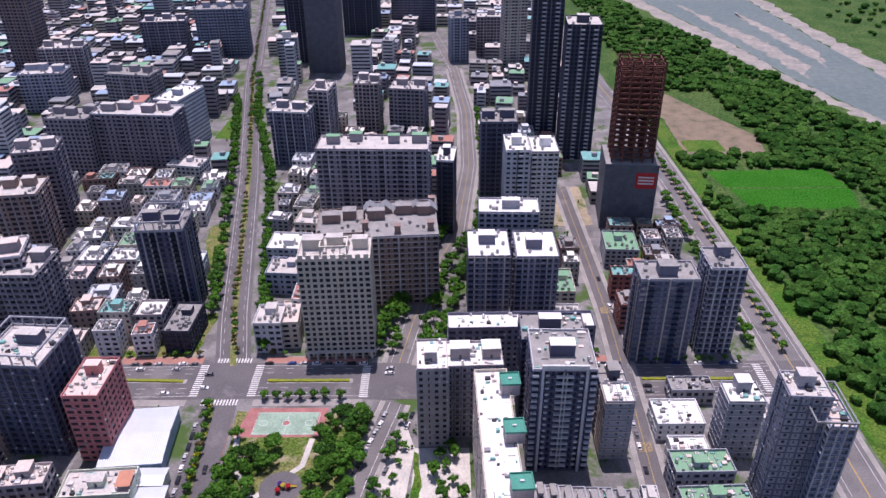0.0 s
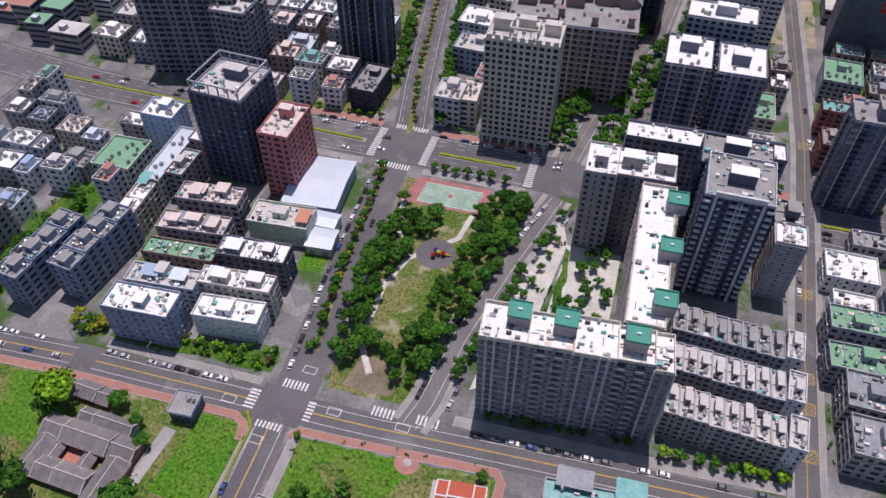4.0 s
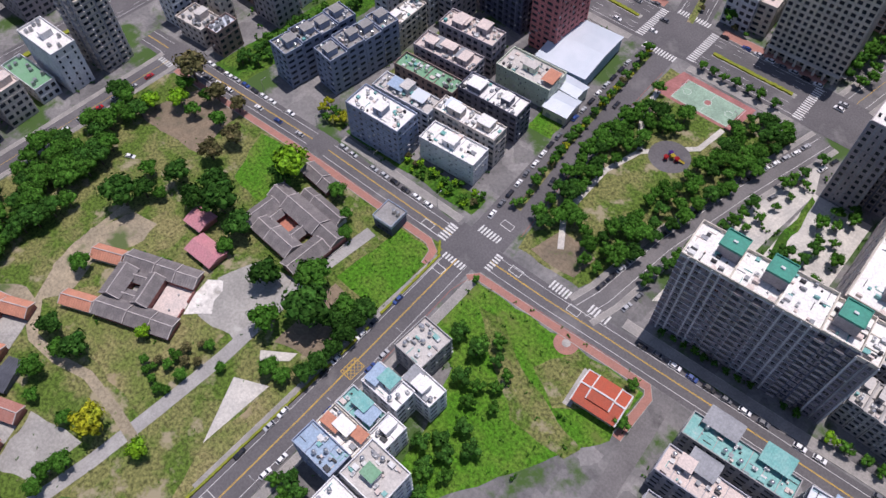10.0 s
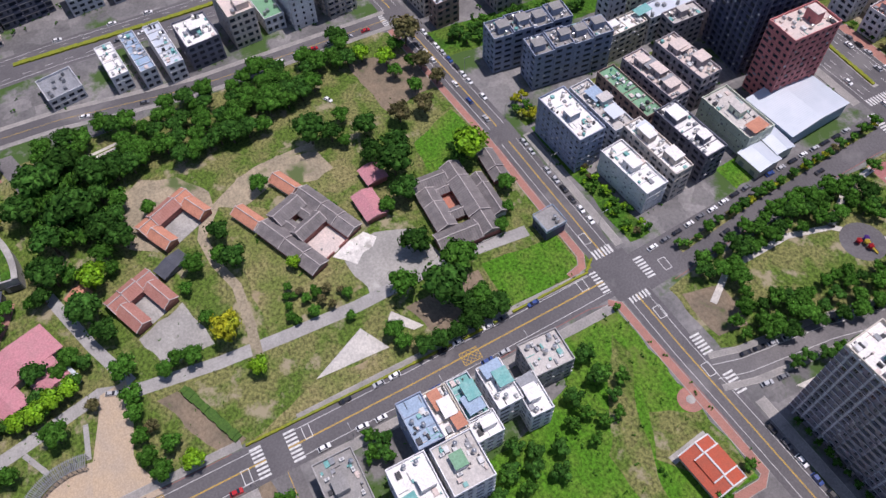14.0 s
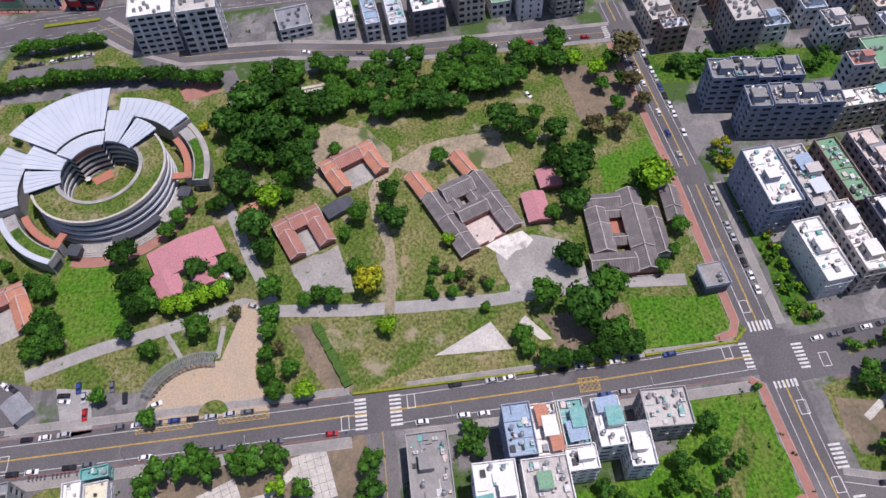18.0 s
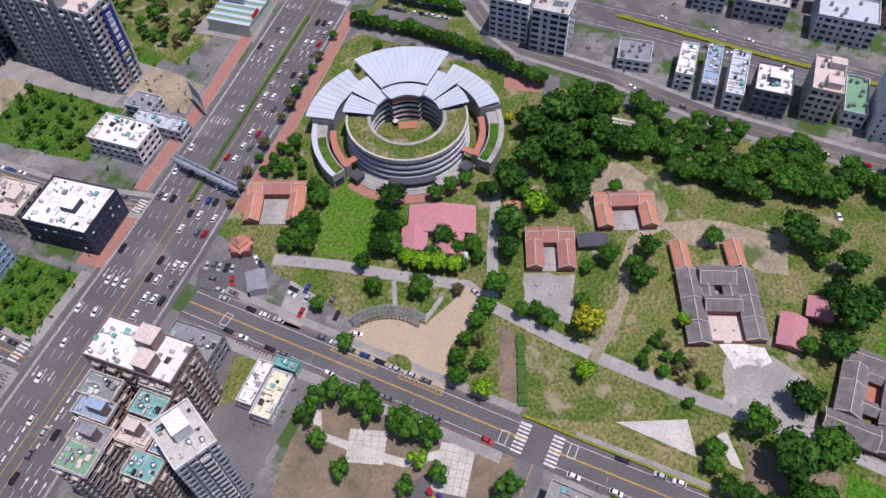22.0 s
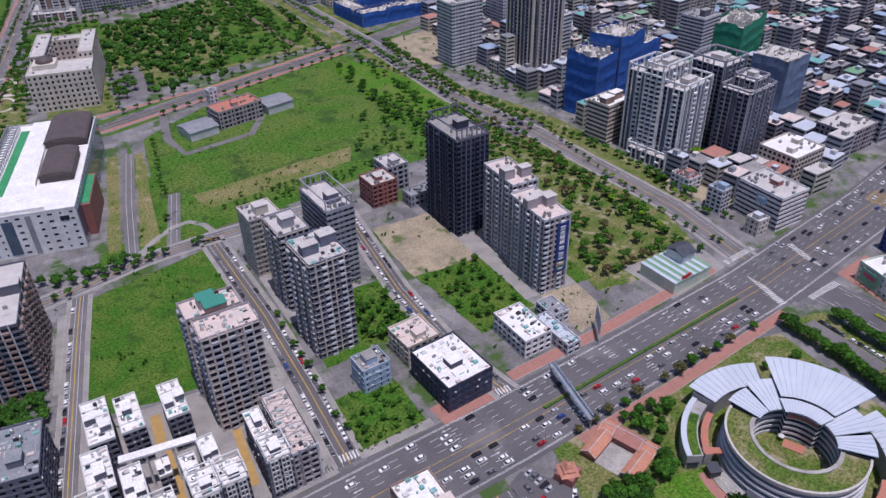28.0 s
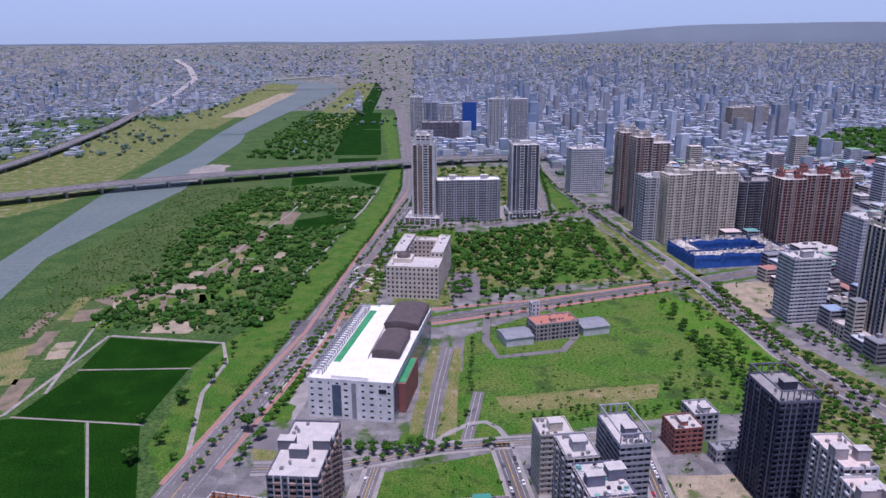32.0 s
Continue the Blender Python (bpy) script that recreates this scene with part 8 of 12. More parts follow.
def playground(x, y):
    s = Shape()
    s.tube(x, y, 0.06, 0.11, 9, 9, 24)
    tagged(part("pavement_playground", s, "asphalt"), "dark rubber playground floor", "playground", kind="structure")
    t = thing("playground_slide", x + 1, y - 1, 20, "red, yellow and blue plastic play frame with slide", "play frame")
    for k, (u, v, c) in enumerate(((-2, -1, "sign_red"), (0.5, 0.5, "sign_yellow"), (2.5, -0.5, "sign_red"), (-0.5, 2.0, "sign_purple"))):
        s = Shape()
        for a, b in ((-0.8, -0.8), (0.8, -0.8), (0.8, 0.8), (-0.8, 0.8)):
            s.tube(u + a, v + b, 0.1, 2.4, 0.07, n=6)
        s.box(u - 0.9, u + 0.9, v - 0.9, v + 0.9, 1.3, 1.42)
        s.tube(u, v, 2.4, 3.5, 1.3, 0.1, 4)
        part("play_tower", s, c, t)
    s = Shape()
    s.face([(3.3, -0.9, 1.4), (3.3, 0.1, 1.4), (6.0, 0.1, 0.2), (6.0, -0.9, 0.2)])
    s.face([(3.3, -0.9, 1.7), (3.3, -0.9, 1.4), (6.0, -0.9, 0.2), (6.0, -0.9, 0.5)])
    s.face([(3.3, 0.1, 1.4), (3.3, 0.1, 1.7), (6.0, 0.1, 0.5), (6.0, 0.1, 0.2)])
    part("slide", s, "sign_yellow", t)


s = Shape()
strip([(-75, 146), (-84, 160), (-85, 190), (-80, 208), (-62, 226), (-60, 242)], 1.3, 0.1, s)
strip([(-80, 208), (-92, 228), (-94, 244)], 1.3, 0.1, s)
tagged(part("path_park", s, "concrete_pale"), "pale winding path through the wedge park", "path", kind="structure")
playground(-69, 214)
playground(-68, -40)
# small park across the main street
patch("ground_park", [(-90, -98), (-91, -22), (-66, -18), (-48, -20), (-46, -90)], "soil", 0.03, "brown park ground with thin grass", "lawn")
for cx, cy, w, d, turn in ((-79, -39, 17, 12, 12), (-74, -69, 12, 13, 20)):
    t = thing("pavement_terrace", cx, cy, turn, "square terrace of pale paving slabs", "terrace")
    tagged(t, kind="structure")
    for i in range(6):
        for j in range(5):
            s = Shape()
            s.box(-w / 2 + i * w / 6 + 0.06, -w / 2 + (i + 1) * w / 6 - 0.06, -d / 2 + j * d / 5 + 0.06, -d / 2 + (j + 1) * d / 5 - 0.06, 0.03, 0.12)
            part("slab", s, "concrete_pale", t)
s = Shape()
strip([(-90, -99), (-71, -86), (-72, -70), (-74, -55), (-82, -45)], 1.5, 0.05, s)
strip([(-72, -36), (-62, -30), (-60, -22)], 1.3, 0.052, s)
tagged(part("path_park", s, "concrete_pale"), "pale concrete path in a small park", "path", kind="structure")
# open lots
patch("ground_lot", [(-91, 113.5), (-92, 88), (-74, 80), (-66, 64), (-62, 40), (-48, 40), (-40, 56), (-17, 96), (-18, 118), (-60, 115.4)], "grass_vivid", 0.03, "lush overgrown green lot", "lawn")
patch("ground_lot", [(-52, 100), (-44, 116), (-20, 117.6), (-18, 110), (-38, 92)], "grass", 0.045, "mown grass round a red-roofed hall", "lawn")
s = Shape()
s.tube(-49, 115, 0.05, 0.12, 4.6, 4.6, 28)
t = tagged(part("pavement_disc", s, "pavement_red"), "round brick-paved disc in the grass", "pavement", kind="structure")
s = Shape()
s.tube(0, 0, 0.12, 0.14, 1.6, 1.6, 20)
part("disc_centre", s, "concrete", t, at=pose(-49, 115, 0))
patch("ground_lot", [(34, -371), (-30, -391), (-40, -290), (-5, -274), (44, -276)], "grass_lush", 0.03, "bright green vacant lot", "lawn")
patch("ground_lot", [(-57, -202), (-91, -207), (-87, -241), (-57, -238)], "grass_lush", 0.03, "green weedy vacant lot", "lawn")
patch("ground_lot", [(-129, -311), (-136, -276), (-139, -248), (-175, -256), (-170, -309)], "grass_lush", 0.03, "green weedy vacant lot", "lawn")
patch("ground_lot", [(-126, -366), (-129, -308), (-169, -308), (-167, -367)], "sand", 0.034, "bare sandy vacant lot with weeds", "lawn")
patch("ground_lot", [(-84, -266), (-86, -312), (-116, -316), (-115, -270), (-99, -262)], "grass_lush", 0.03, "green weedy vacant lot", "lawn")
patch("ground_lot", [(-182, -262), (-184, -226), (-204, -230), (-206, -262)], "sand", 0.03, "dusty yard behind a billboard", "lawn")
patch("ground_lot", [(-212, -250), (-284, -246), (-300, -300), (-284, -440), (-262, -520), (-246, -520), (-232, -400), (-216, -300)], "grass", 0.03, "long linear park with lawns and young trees", "lawn")
patch("ground_lot", [(-8, -420), (-20, -570), (-92, -628), (-220, -680), (-250, -560), (-210, -440), (-140, -430)], "meadow", 0.025, "wide green meadow with weeds", "lawn")
patch("ground_lot", [(-36, -462), (-85, -470), (-156, -482), (-148, -460), (-44, -438)], "grass_dry", 0.03, "brown rough ground in the meadow", "lawn")
patch("ground_lot", [(-14, -680), (-230, -720), (-200, -960), (-160, -966), (-10, -890)], "grass", 0.025, "scrubby green land behind a public building", "lawn")
patch("ground_lot", [(-276, -700), (-340, -712), (-300, -607), (-270, -614)], "sand", 0.03, "bare sandy building plot", "lawn")
patch("ground_lot", [(-300, -350), (-330, -340), (-328, -300), (-302, -306)], "sand", 0.03, "gravel parking plot", "lawn")
patch("ground_lot", [(-185, 300), (-130, 298), (-126, 340), (-185, 335)], "grass", 0.03, "grass playground of a small school", "lawn")
patch("ground_lot", [(-178, 306), (-160, 306), (-158, 332), (-176, 330)], "sand", 0.04, "bare sandy play area", "lawn")
patch("ground_lot", [(-260, 122), (-240, 124), (-232, 205), (-252, 215)], "grass_lush", 0.03, "green overgrown strip between houses", "lawn")
patch("ground_lot", [(-148, 380), (-130, 370), (-140, 440), (-160, 440)], "grass", 0.03, "green vacant lot beside the boulevard", "lawn")
patch("ground_lot", [(-200, 600), (-172, 600), (-168, 680), (-196, 690)], "grass_lush", 0.03, "green vacant lot beside the boulevard", "lawn")
patch("ground_lot", [(106, 380), (130, 380), (132, 420), (110, 425)], "grass_lush", 0.03, "green vacant lot between houses", "lawn")
patch("ground_lot", [(72, 440), (100, 440), (100, 500), (70, 500)], "sand", 0.03, "building site with pale rubble", "lawn")
patch("ground_parking", [(-275, -188), (-304, -182), (-303, -128), (-280, -112)], "grass", 0.02, "lawn and car park beside the avenue", "lawn")
s = Shape()
strip([(-288, -180), (-292, -140)], 5, 0.05, s)
tagged(part("pavement_parking", s, "asphalt_old"), "asphalt car park between hedges", "car park", kind="structure")
patch("pavement_parking", [(-112, -166), (-128, -151), (-124, -138), (-113, -137), (-106, -142), (-104, -162)], "asphalt", 0.06, "asphalt car park beside the shrine", "car park")
patch("pavement_parking", [(-122, -129), (-120, -116.5), (-104, -114), (-103, -124)], "path_grey", 0.06, "small asphalt car park", "car park")
patch("pavement_garden", [(-16, 168), (-14, 236), (10, 236), (10, 164)], "concrete_pale", 0.05, "paved courtyard garden between apartment wings", "garden")
patch("ground_garden", [(-15, 170), (-10, 196), (-12, 232), (-14, 234)], "grass_lush", 0.065, "narrow planted bed in the courtyard garden", "lawn")
patch("water_pool", [(-8, 172), (-6, 190), (2, 196), (4, 182), (0, 170)], "court_green", 0.08, "shallow green ornamental pool", "pool")
patch("pavement_plaza", [(-36, 150), (-22, 160), (-14, 236), (-22, 262), (-28, 250)], "concrete_pale", 0.05, "pale paved walk beside the apartment block", "pavement")

# ---- steel-frame tower ----
t = building(122, 452, 34, 34, 46, -6, "net_grey", "roof_grey", glass="net_grey", ww=0.2, pent=0, tanks=0, units=0, parapet=0.3, name="unfinished_tower", label="unfinished tower with netted base and bare rust-red steel frame", category="building site")
for i in range(5):
    for j in range(4):
        s = Shape()
        x, y = -13 + i * 6.5, -12 + j * 8
        s.box(x - 0.55, x + 0.55, y - 0.55, y + 0.55, 46, 112 - (6 if (i + j) % 3 == 0 else 0))
        part("column", s, "rust", t, "rust-red steel column")
for k in range(18):
    z = 49 + k * 3.5
    s = Shape()
    for j in range(4):
        s.box(-13, 13, -12 + j * 8 - 0.4, -12 + j * 8 + 0.4, z, z + 0.9)
    for i in range(5):
        s.box(-13 + i * 6.5 - 0.35, -13 + i * 6.5 + 0.35, -12, 12, z, z + 0.9)
    part("floor_grid", s, "rust", t, "rust-red steel floor beams", kind="stuff")
s = Shape()
s.box(3, 16, -17.3, -17.1, 30, 41)
part("banner", s, "sign_red", t, "red banner with unreadable white lines")
s = Shape()
for k in range(3):
    s.box(4.5, 14.5, -17.36, -17.32, 33 + k * 2.2, 34 + k * 2.2)
part("banner_bar", s, "sign_white", t)

# ---- school hall and public offices ----
t = building(48, -499, 57, 136, 27, -9.5, "tile_white", "roof_white", bay=6, ww=0.34, wh=0.3, fh=4.5, pattern=(1.0, 0.55, 1.3), ledge=0.0, pent=0, tanks=0, units=0, fine=1, name="school_building", label="large white school building with arched brown roofs", category="public building")


def barrel(x0, x1, y0, y1, z, rise, n=8):
    s = Shape()
    xm, r = (x0 + x1) / 2, (x1 - x0) / 2
    pts = [(xm - r * math.cos(math.pi * k / n), z + rise * math.sin(math.pi * k / n)) for k in range(n + 1)]
    for (xa, za), (xb, zb) in zip(pts, pts[1:]):
        s.weld([(xa, y0, za), (xb, y0, zb), (xb, y1, zb), (xa, y1, za)])
    s.face([(x, y0, q) for x, q in pts])
    s.face([(x, y1, q) for x, q in pts][::-1])
    return s


for x0, x1, y0, y1 in ((-27, -1, -66, -22), (-24, -5, -8, 30)):
    s = Shape()
    s.box(x0, x1, y0, y1, 27, 31)
    part("roof_block", s, "barrel_brown", t, "brown clad block under an arched roof")
    part("barrel_roof", barrel(x0 - 0.6, x1 + 0.6, y0 - 1, y1 + 1, 31.02, 3.2), "barrel_brown", t, "dark brown arched roof")
s = Shape()
s.prism([(13, 66), (-12, 66), (-3, 34), (0, -66), (12, -66)], 27.05, 29.6)
part("spine_roof", s, "roof_white", t, "long raised brilliant white roof")
s = Shape()
s.box(12.5, 19.5, -58, 40, 27.05, 27.3)
part("sports_deck", s, "turf_green", t, "green rooftop sports court")
s = Shape()
s.box(-33.5, -28.6, 12, 54, 0, 21)
part("side_block", s, "tile_red", t, "dark red louvred side block")
s = Shape()
s.box(-33, -29, 14, 52, 21.02, 21.25)
part("sports_deck", s, "turf_green", t, "green rooftop sports court")
s = Shape()
s.box(-28.9, -28.56, -66, 66, 4, 24)
part("curtain_wall", s, "glass_blue", t, "grey-blue glazed curtain wall")
for k in range(30):
    s = Shape()
    s.box(20.5, 28.3, -62 + k * 4.2, -62 + k * 4.2 + 0.6, 30.4, 31.0)
    s.box(20.6, 21.0, -62 + k * 4.2, -62 + k * 4.2 + 0.6, 27, 30.4)
    s.box(27.8, 28.2, -62 + k * 4.2, -62 + k * 4.2 + 0.6, 27, 30.4)
    part("roof_truss", s, "metal_grey", t)
s = Shape()
for e in (20.5, 24.4, 28):
    s.box(e - 0.3, e + 0.3, -63, 62, 31.02, 31.4)
part("truss_rail", s, "metal_grey", t)
for x0, x1, z0, z1, mm in ((6, 12, 2, 24, "glass_blue"), (-4, -1, 1, 26, "metal_grey"), (-24, -19, 20, 23, "glass_dark")):
    s = Shape()
    s.box(x0, x1, 67.9, 68.25, z0, z1)
    part("tall_window", s, mm, t, "tall glazed slot in the white front")
# government building round a court
GOV = dict(bay=4.2, ww=0.42, wh=0.5, fh=4.4, pattern=(1.0,), pent=0, tanks=0, units=2, fine=1, trim="tile_cream", category="public building")
gm = pose(21, -711, 0, 0, 0, -7.5)
for u, v, w, d, h, label in ((0, 33, 50, 34, 31, "beige stone front wing of a government building"), (-19, -17, 12, 66, 36, "beige stone side wing of a government building"), (19, -17, 12, 66, 36, "beige stone side wing of a government building"), (0, -43, 26, 14, 33, "beige stone rear wing of a government building")):
    q = gm @ Vector((u, v, 0))
    building(q.x, q.y, w, d, h, -7.5, "tile_beige", "roof_pale", name="government_building", label=label, foot=True, **GOV)
s = Shape()
for k in range(6):
    a0, a1 = math.pi / 2 * k / 6, math.pi / 2 * (k + 1) / 6
    s.tube(0, 0, 4 + 5 * math.sin(a0), 4 + 5 * math.sin(a1), 7 * math.cos(a0), max(0.1, 7 * math.cos(a1)), 16, 1)
s.box(-9, 9, -9, 9, 0, 4, 0)
q = gm @ Vector((12, 27, 31.1))
tagged(part("roof_dome", s, ("tile_cream", "barrel_brown"), at=pose(q.x, q.y, q.z, 0, 0, -7.5)), "low dark brown dome on a square stone base", "dome")
q = gm @ Vector((0, 0, 0))
s = Shape()
s.box(-12.8, 12.8, -35.8, 15.8, 0, 8)
tagged(part("court_hall", s, "roof_pale", at=pose(q.x, q.y, 0, 0, 0, -7.5)), "low pale-roofed hall filling the inner court", "hall")
patch("pavement_estate", [(47, -186), (-46, -199), (-50, -272), (46, -272)], "pavement_grey", 0.03, "grey paved lanes between terrace houses", "pavement")
for x0, x1, y0, y1 in ((11.2, 15.0, -244, -203), (-16.5, -12.8, -244, -208), (13.5, 18, -266, -246)):
    patch("pavement_lane", [(x0, y0), (x1, y0), (x1, y1), (x0, y1)], "lane_ochre", 0.05, "ochre paved lane between terraces", "pavement")
patch("ground_lot", [(-66, -124), (-84, -130), (-90, -116), (-74, -112)], "grass_dry", 0.04, "dry weedy lot behind shops", "lawn")
patch("pavement_forecourt", [(-20, -160), (-70, -168), (-92, -164), (-92, -98), (-20, -98)], "asphalt_old", 0.03, "asphalt yard round brown apartment blocks", "pavement")
patch("pavement_forecourt", [(-94, -214), (-126, -218), (-124, -206), (-96, -202)], "pavement_red", 0.1, "red-paved shop forecourt", "pavement")
patch("pavement_forecourt", [(-337, -203), (-336, -142), (-366, -140), (-366, -208)], "pavement_red", 0.1, "red-paved shop forecourt", "pavement")
patch("pavement_forecourt", [(-242, -226), (-236, -262), (-290, -262), (-288, -236)], "pavement_grey", 0.05, "paved shop forecourt at the corner", "pavement")
patch("ground_garden", [(-182, 133), (-112, 135), (-112, 145), (-150, 141), (-182, 138)], "grass_lush", 0.05, "strip of vegetable gardens before houses", "garden")
patch("ground_garden", [(-126, 188), (-113, 188), (-114, 206), (-126, 205)], "grass_vivid", 0.05, "small green lot between houses", "lawn")
patch("ground_garden", [(-192, 132), (-184, 132), (-188, 214), (-196, 214)], "grass", 0.045, "green strip between house rows", "lawn")
s = Shape()
strip([(-99, 150), (-105, 194), (-110, 262)], 1.3, 0.16, s, 0, 0.5)
tagged(part("median_strip", s, "grass_dry"), "planted median strip with small trees", "median", kind="structure")
for sg in (1, -1):
    s = Shape()
    strip(R15[1:6], 5.0, 0.045, s, 0, sg * 15)
    tagged(part("ground_verge", s, "grass"), "grass verge of the boulevard", "lawn", kind="structure")
    s = Shape()
    strip(R14, 2.6, 0.045, s, 0, sg * 14)
    tagged(part("ground_verge", s, "grass_lush"), "grass verge of the district road", "lawn", kind="structure")
patch("ground_lot", [(60, -600), (96, -600), (92, -800), (64, -800)], "grass", 0.03, "lawn beside the levee road", "lawn")
patch("ground_lot", [(-8, -560), (-22, -420), (-12, -400), (-2, -400), (-6, -560)], "grass_lush", 0.03, "green verge beside the access road", "lawn")
patch("ground_lot", [(-272, -520), (-300, -440), (-316, -330), (-330, -330), (-320, -450), (-290, -540)], "grass", 0.03, "green verge with young trees", "lawn")
patch("ground_lawn", [(-112, -704), (-206, -732), (-198, -960), (-150, -972), (-122, -760)], "grass_lush", 0.035, "park lawn beside a scrub wood", "lawn")
s = Shape()
strip([(-156, -972), (-175, -824), (-188, -727)], 3.0, 0.05, s)
tagged(part("path_park", s, "soil"), "bare brown track through the park lawn", "path", kind="structure")
patch("ground_lawn", [(56, -800), (62, -905), (-18, -930), (-16, -800)], "grass_lush", 0.03, "lawn behind the government building", "lawn")
patch("pavement_estate", [(40, -930), (-128, -990), (-140, -1060), (36, -1050)], "pavement_grey", 0.03, "paved estate court between towers", "pavement")
patch("ground_lawn", [(44, -1050), (-140, -1060), (-166, -1400), (44, -1390)], "grass", 0.025, "green land behind the apartment towers", "lawn")
patch("ground_lawn", [(-166, -1010), (-200, -1030), (-186, -1200), (-182, -1400), (-178, -1400), (-166, -1190)], "grass_lush", 0.045, "planted strip between two carriageways", "lawn")
patch("ground_lawn", [(44, -640), (52, -790), (-6, -790), (-8, -640)], "grass", 0.02, "lawn round the government building", "lawn")
patch("ground_lot", [(-60, -300), (-84, -300), (-86, -262), (-62, -260)], "grass_lush", 0.034, "green verge between grey towers", "lawn")
patch("ground_lot", [(-200, -330), (-206, -262), (-216, -262), (-212, -330)], "grass_lush", 0.034, "planted strip behind a taupe tower", "lawn")
patch("pavement_estate", [(-168, -374), (-168, -262), (-206, -262), (-206, -374)], "pavement_grey", 0.02, "paved yard round tall apartment towers", "pavement")
patch("pavement_estate", [(-56, -300), (-100, -308), (-106, -372), (-50, -372)], "pavement_grey", 0.02, "paved yard round grey apartment towers", "pavement")
patch("ground_lot", [(28, -400), (-116, -424), (-140, -436), (-60, -450), (24, -416)], "grass_lush", 0.022, "green verge below the meadow", "lawn")
# paved places round the public buildings
patch("pavement_forecourt", [(122, -440), (96, -432), (88, -490), (82, -560), (88, -600), (104, -590), (112, -520), (119, -470)], "pavement_grey", 0.05, "pale paved forecourt beside the school", "pavement")
patch("ground_garden", [(118, -462), (104, -456), (100, -500), (108, -512)], "grass_lush", 0.07, "small lawn in the school forecourt", "lawn")
patch("pavement_forecourt", [(60, -640), (90, -650), (96, -780), (66, -790)], "grass", 0.05, "lawn garden before the government building", "lawn")
s = Shape()
for cx, cy, r in ((80, -700, 11), (80, -752, 12)):
    ring = [(cx + r * math.cos(a * math.pi / 12), cy + 1.5 * r * math.sin(a * math.pi / 12)) for a in range(25)]
    strip(ring, 1.2, 0.08, s)
strip([(92, -726), (50, -718)], 3.0, 0.085, s)
strip([(114, -470), (100, -540), (98, -580)], 1.2, 0.09, s)
tagged(part("path_garden", s, "concrete_pale"), "pale curving garden paths", "path", kind="structure")
patch("pavement_parking", [(-10, -742), (-36, -748), (-46, -664), (-8, -662)], "asphalt_old", 0.05, "asphalt car park beside the government building", "car park")
patch("ground_verge", [(14, -412), (21, -412), (9, -548), (1, -548)], "grass_dry", 0.045, "dry parking verge beside the school", "lawn")
patch("ground_verge", [(3, -412), (-8, -412), (-16, -545), (-10, -545)], "grass_dry", 0.045, "dry parking verge beside the school", "lawn")
s = Shape()
strip([(6, -402), (-6, -416), (-18, -426), (-28, -428), (-36, -420), (-40, -408)], 2.0, 0.076, s)
tagged(part("pavement_loop", s, "pavement_grey"), "pale curving turning loop at the lane end", "pavement", kind="structure")
s = Shape()
strip([(-38, -612), (-100, -632), (-112, -570), (-96, -540), (-44, -528), (-36, -560), (-40, -612)], 3.2, 0.05, s)
tagged(part("road_station_yard", s, "asphalt_old"), "asphalt yard road round the fire station", "road", kind="structure")
building(-92, -572, 38, 20, 14, 16, "tile_taupe", "terracotta", pent=1, pent_roof="terracotta", bay=3.6, ww=0.6, fine=1, label="three-storey fire station with salmon roof", category="public building")
shed(-60, -560, 24, 22, 7, 2.0, 16, "metal_grey", "tile_light", "grey metal-roofed hall beside the fire station", "hall")
shed(-126, -582, 24, 22, 7, 2.0, 16, "metal_grey", "tile_light", "grey metal-roofed hall beside the fire station", "hall")
building(-78, -584, 7, 7, 24, 16, "tile_light", "roof_pale", pent=0, tanks=0, units=1, ww=0.3, name="watch_tower", label="slender light grey training tower", category="tower")

# green deck on the taupe tower, roof frames, banners
s = Shape()
s.box(-4, 5, -1.5, 5, 51.02, 54.2)
s.box(-4.2, 5.2, -1.7, 5.2, 54.2, 54.6, 1)
tagged(part("roof_house", s, ("tile_brown", "roof_teal"), at=pose(-19.5, -263, 0, 0, 0, 5)), "rooftop house with teal-green roof", "stair house")


def roof_frame(x, y, turn, w, d, z, h, mat, label, n=5):
    t = thing("roof_frame", x, y, turn, label, "roof frame", z=z)
    for k in range(n):
        u = -w / 2 + w * k / (n - 1)
        for v in (-d / 2, d / 2):
            s = Shape()
            s.box(u - 0.25, u + 0.25, v - 0.25, v + 0.25, 0, h)
            part("post", s, mat, t)
    for v in (-d / 2, d / 2):
        s = Shape()
        s.box(-w / 2 - 0.3, w / 2 + 0.3, v - 0.3, v + 0.3, h, h + 0.7)
        part("beam", s, mat, t)
    for u in (-w / 2, w / 2):
        s = Shape()
        s.box(u - 0.3, u + 0.3, -d / 2, d / 2, h + 0.01, h + 0.69)
        part("beam", s, mat, t)
    return t


roof_frame(-179, -352, 5, 20, 32, 62, 6, "tile_dark", "dark open steel frame round a tower roof", 7)
roof_frame(-92, -334, 8, 15, 30, 48, 6, "tile_grey", "tall grey frame round a tower roof", 6)
roof_frame(-177, 247, -4, 25, 26, 49, 5, "tile_grey", "grey open frame round a tower roof", 6)
roof_frame(-152, 352, 4, 23, 22, 52, 5, "tile_grey", "grey open frame round a tower roof", 6)
roof_frame(137, 202, -4, 14, 22, 52.5, 4, "frame_metal", "light steel frame over a roof terrace", 6)
t = thing("tower_banner", -194, -262.6, 2, "tall dark blue banner with unreadable white lettering", "banner")
s = Shape()
s.box(-3.4, 3.4, 0, 0.3, 12, 42)
part("sheet", s, "sign_blue", t)
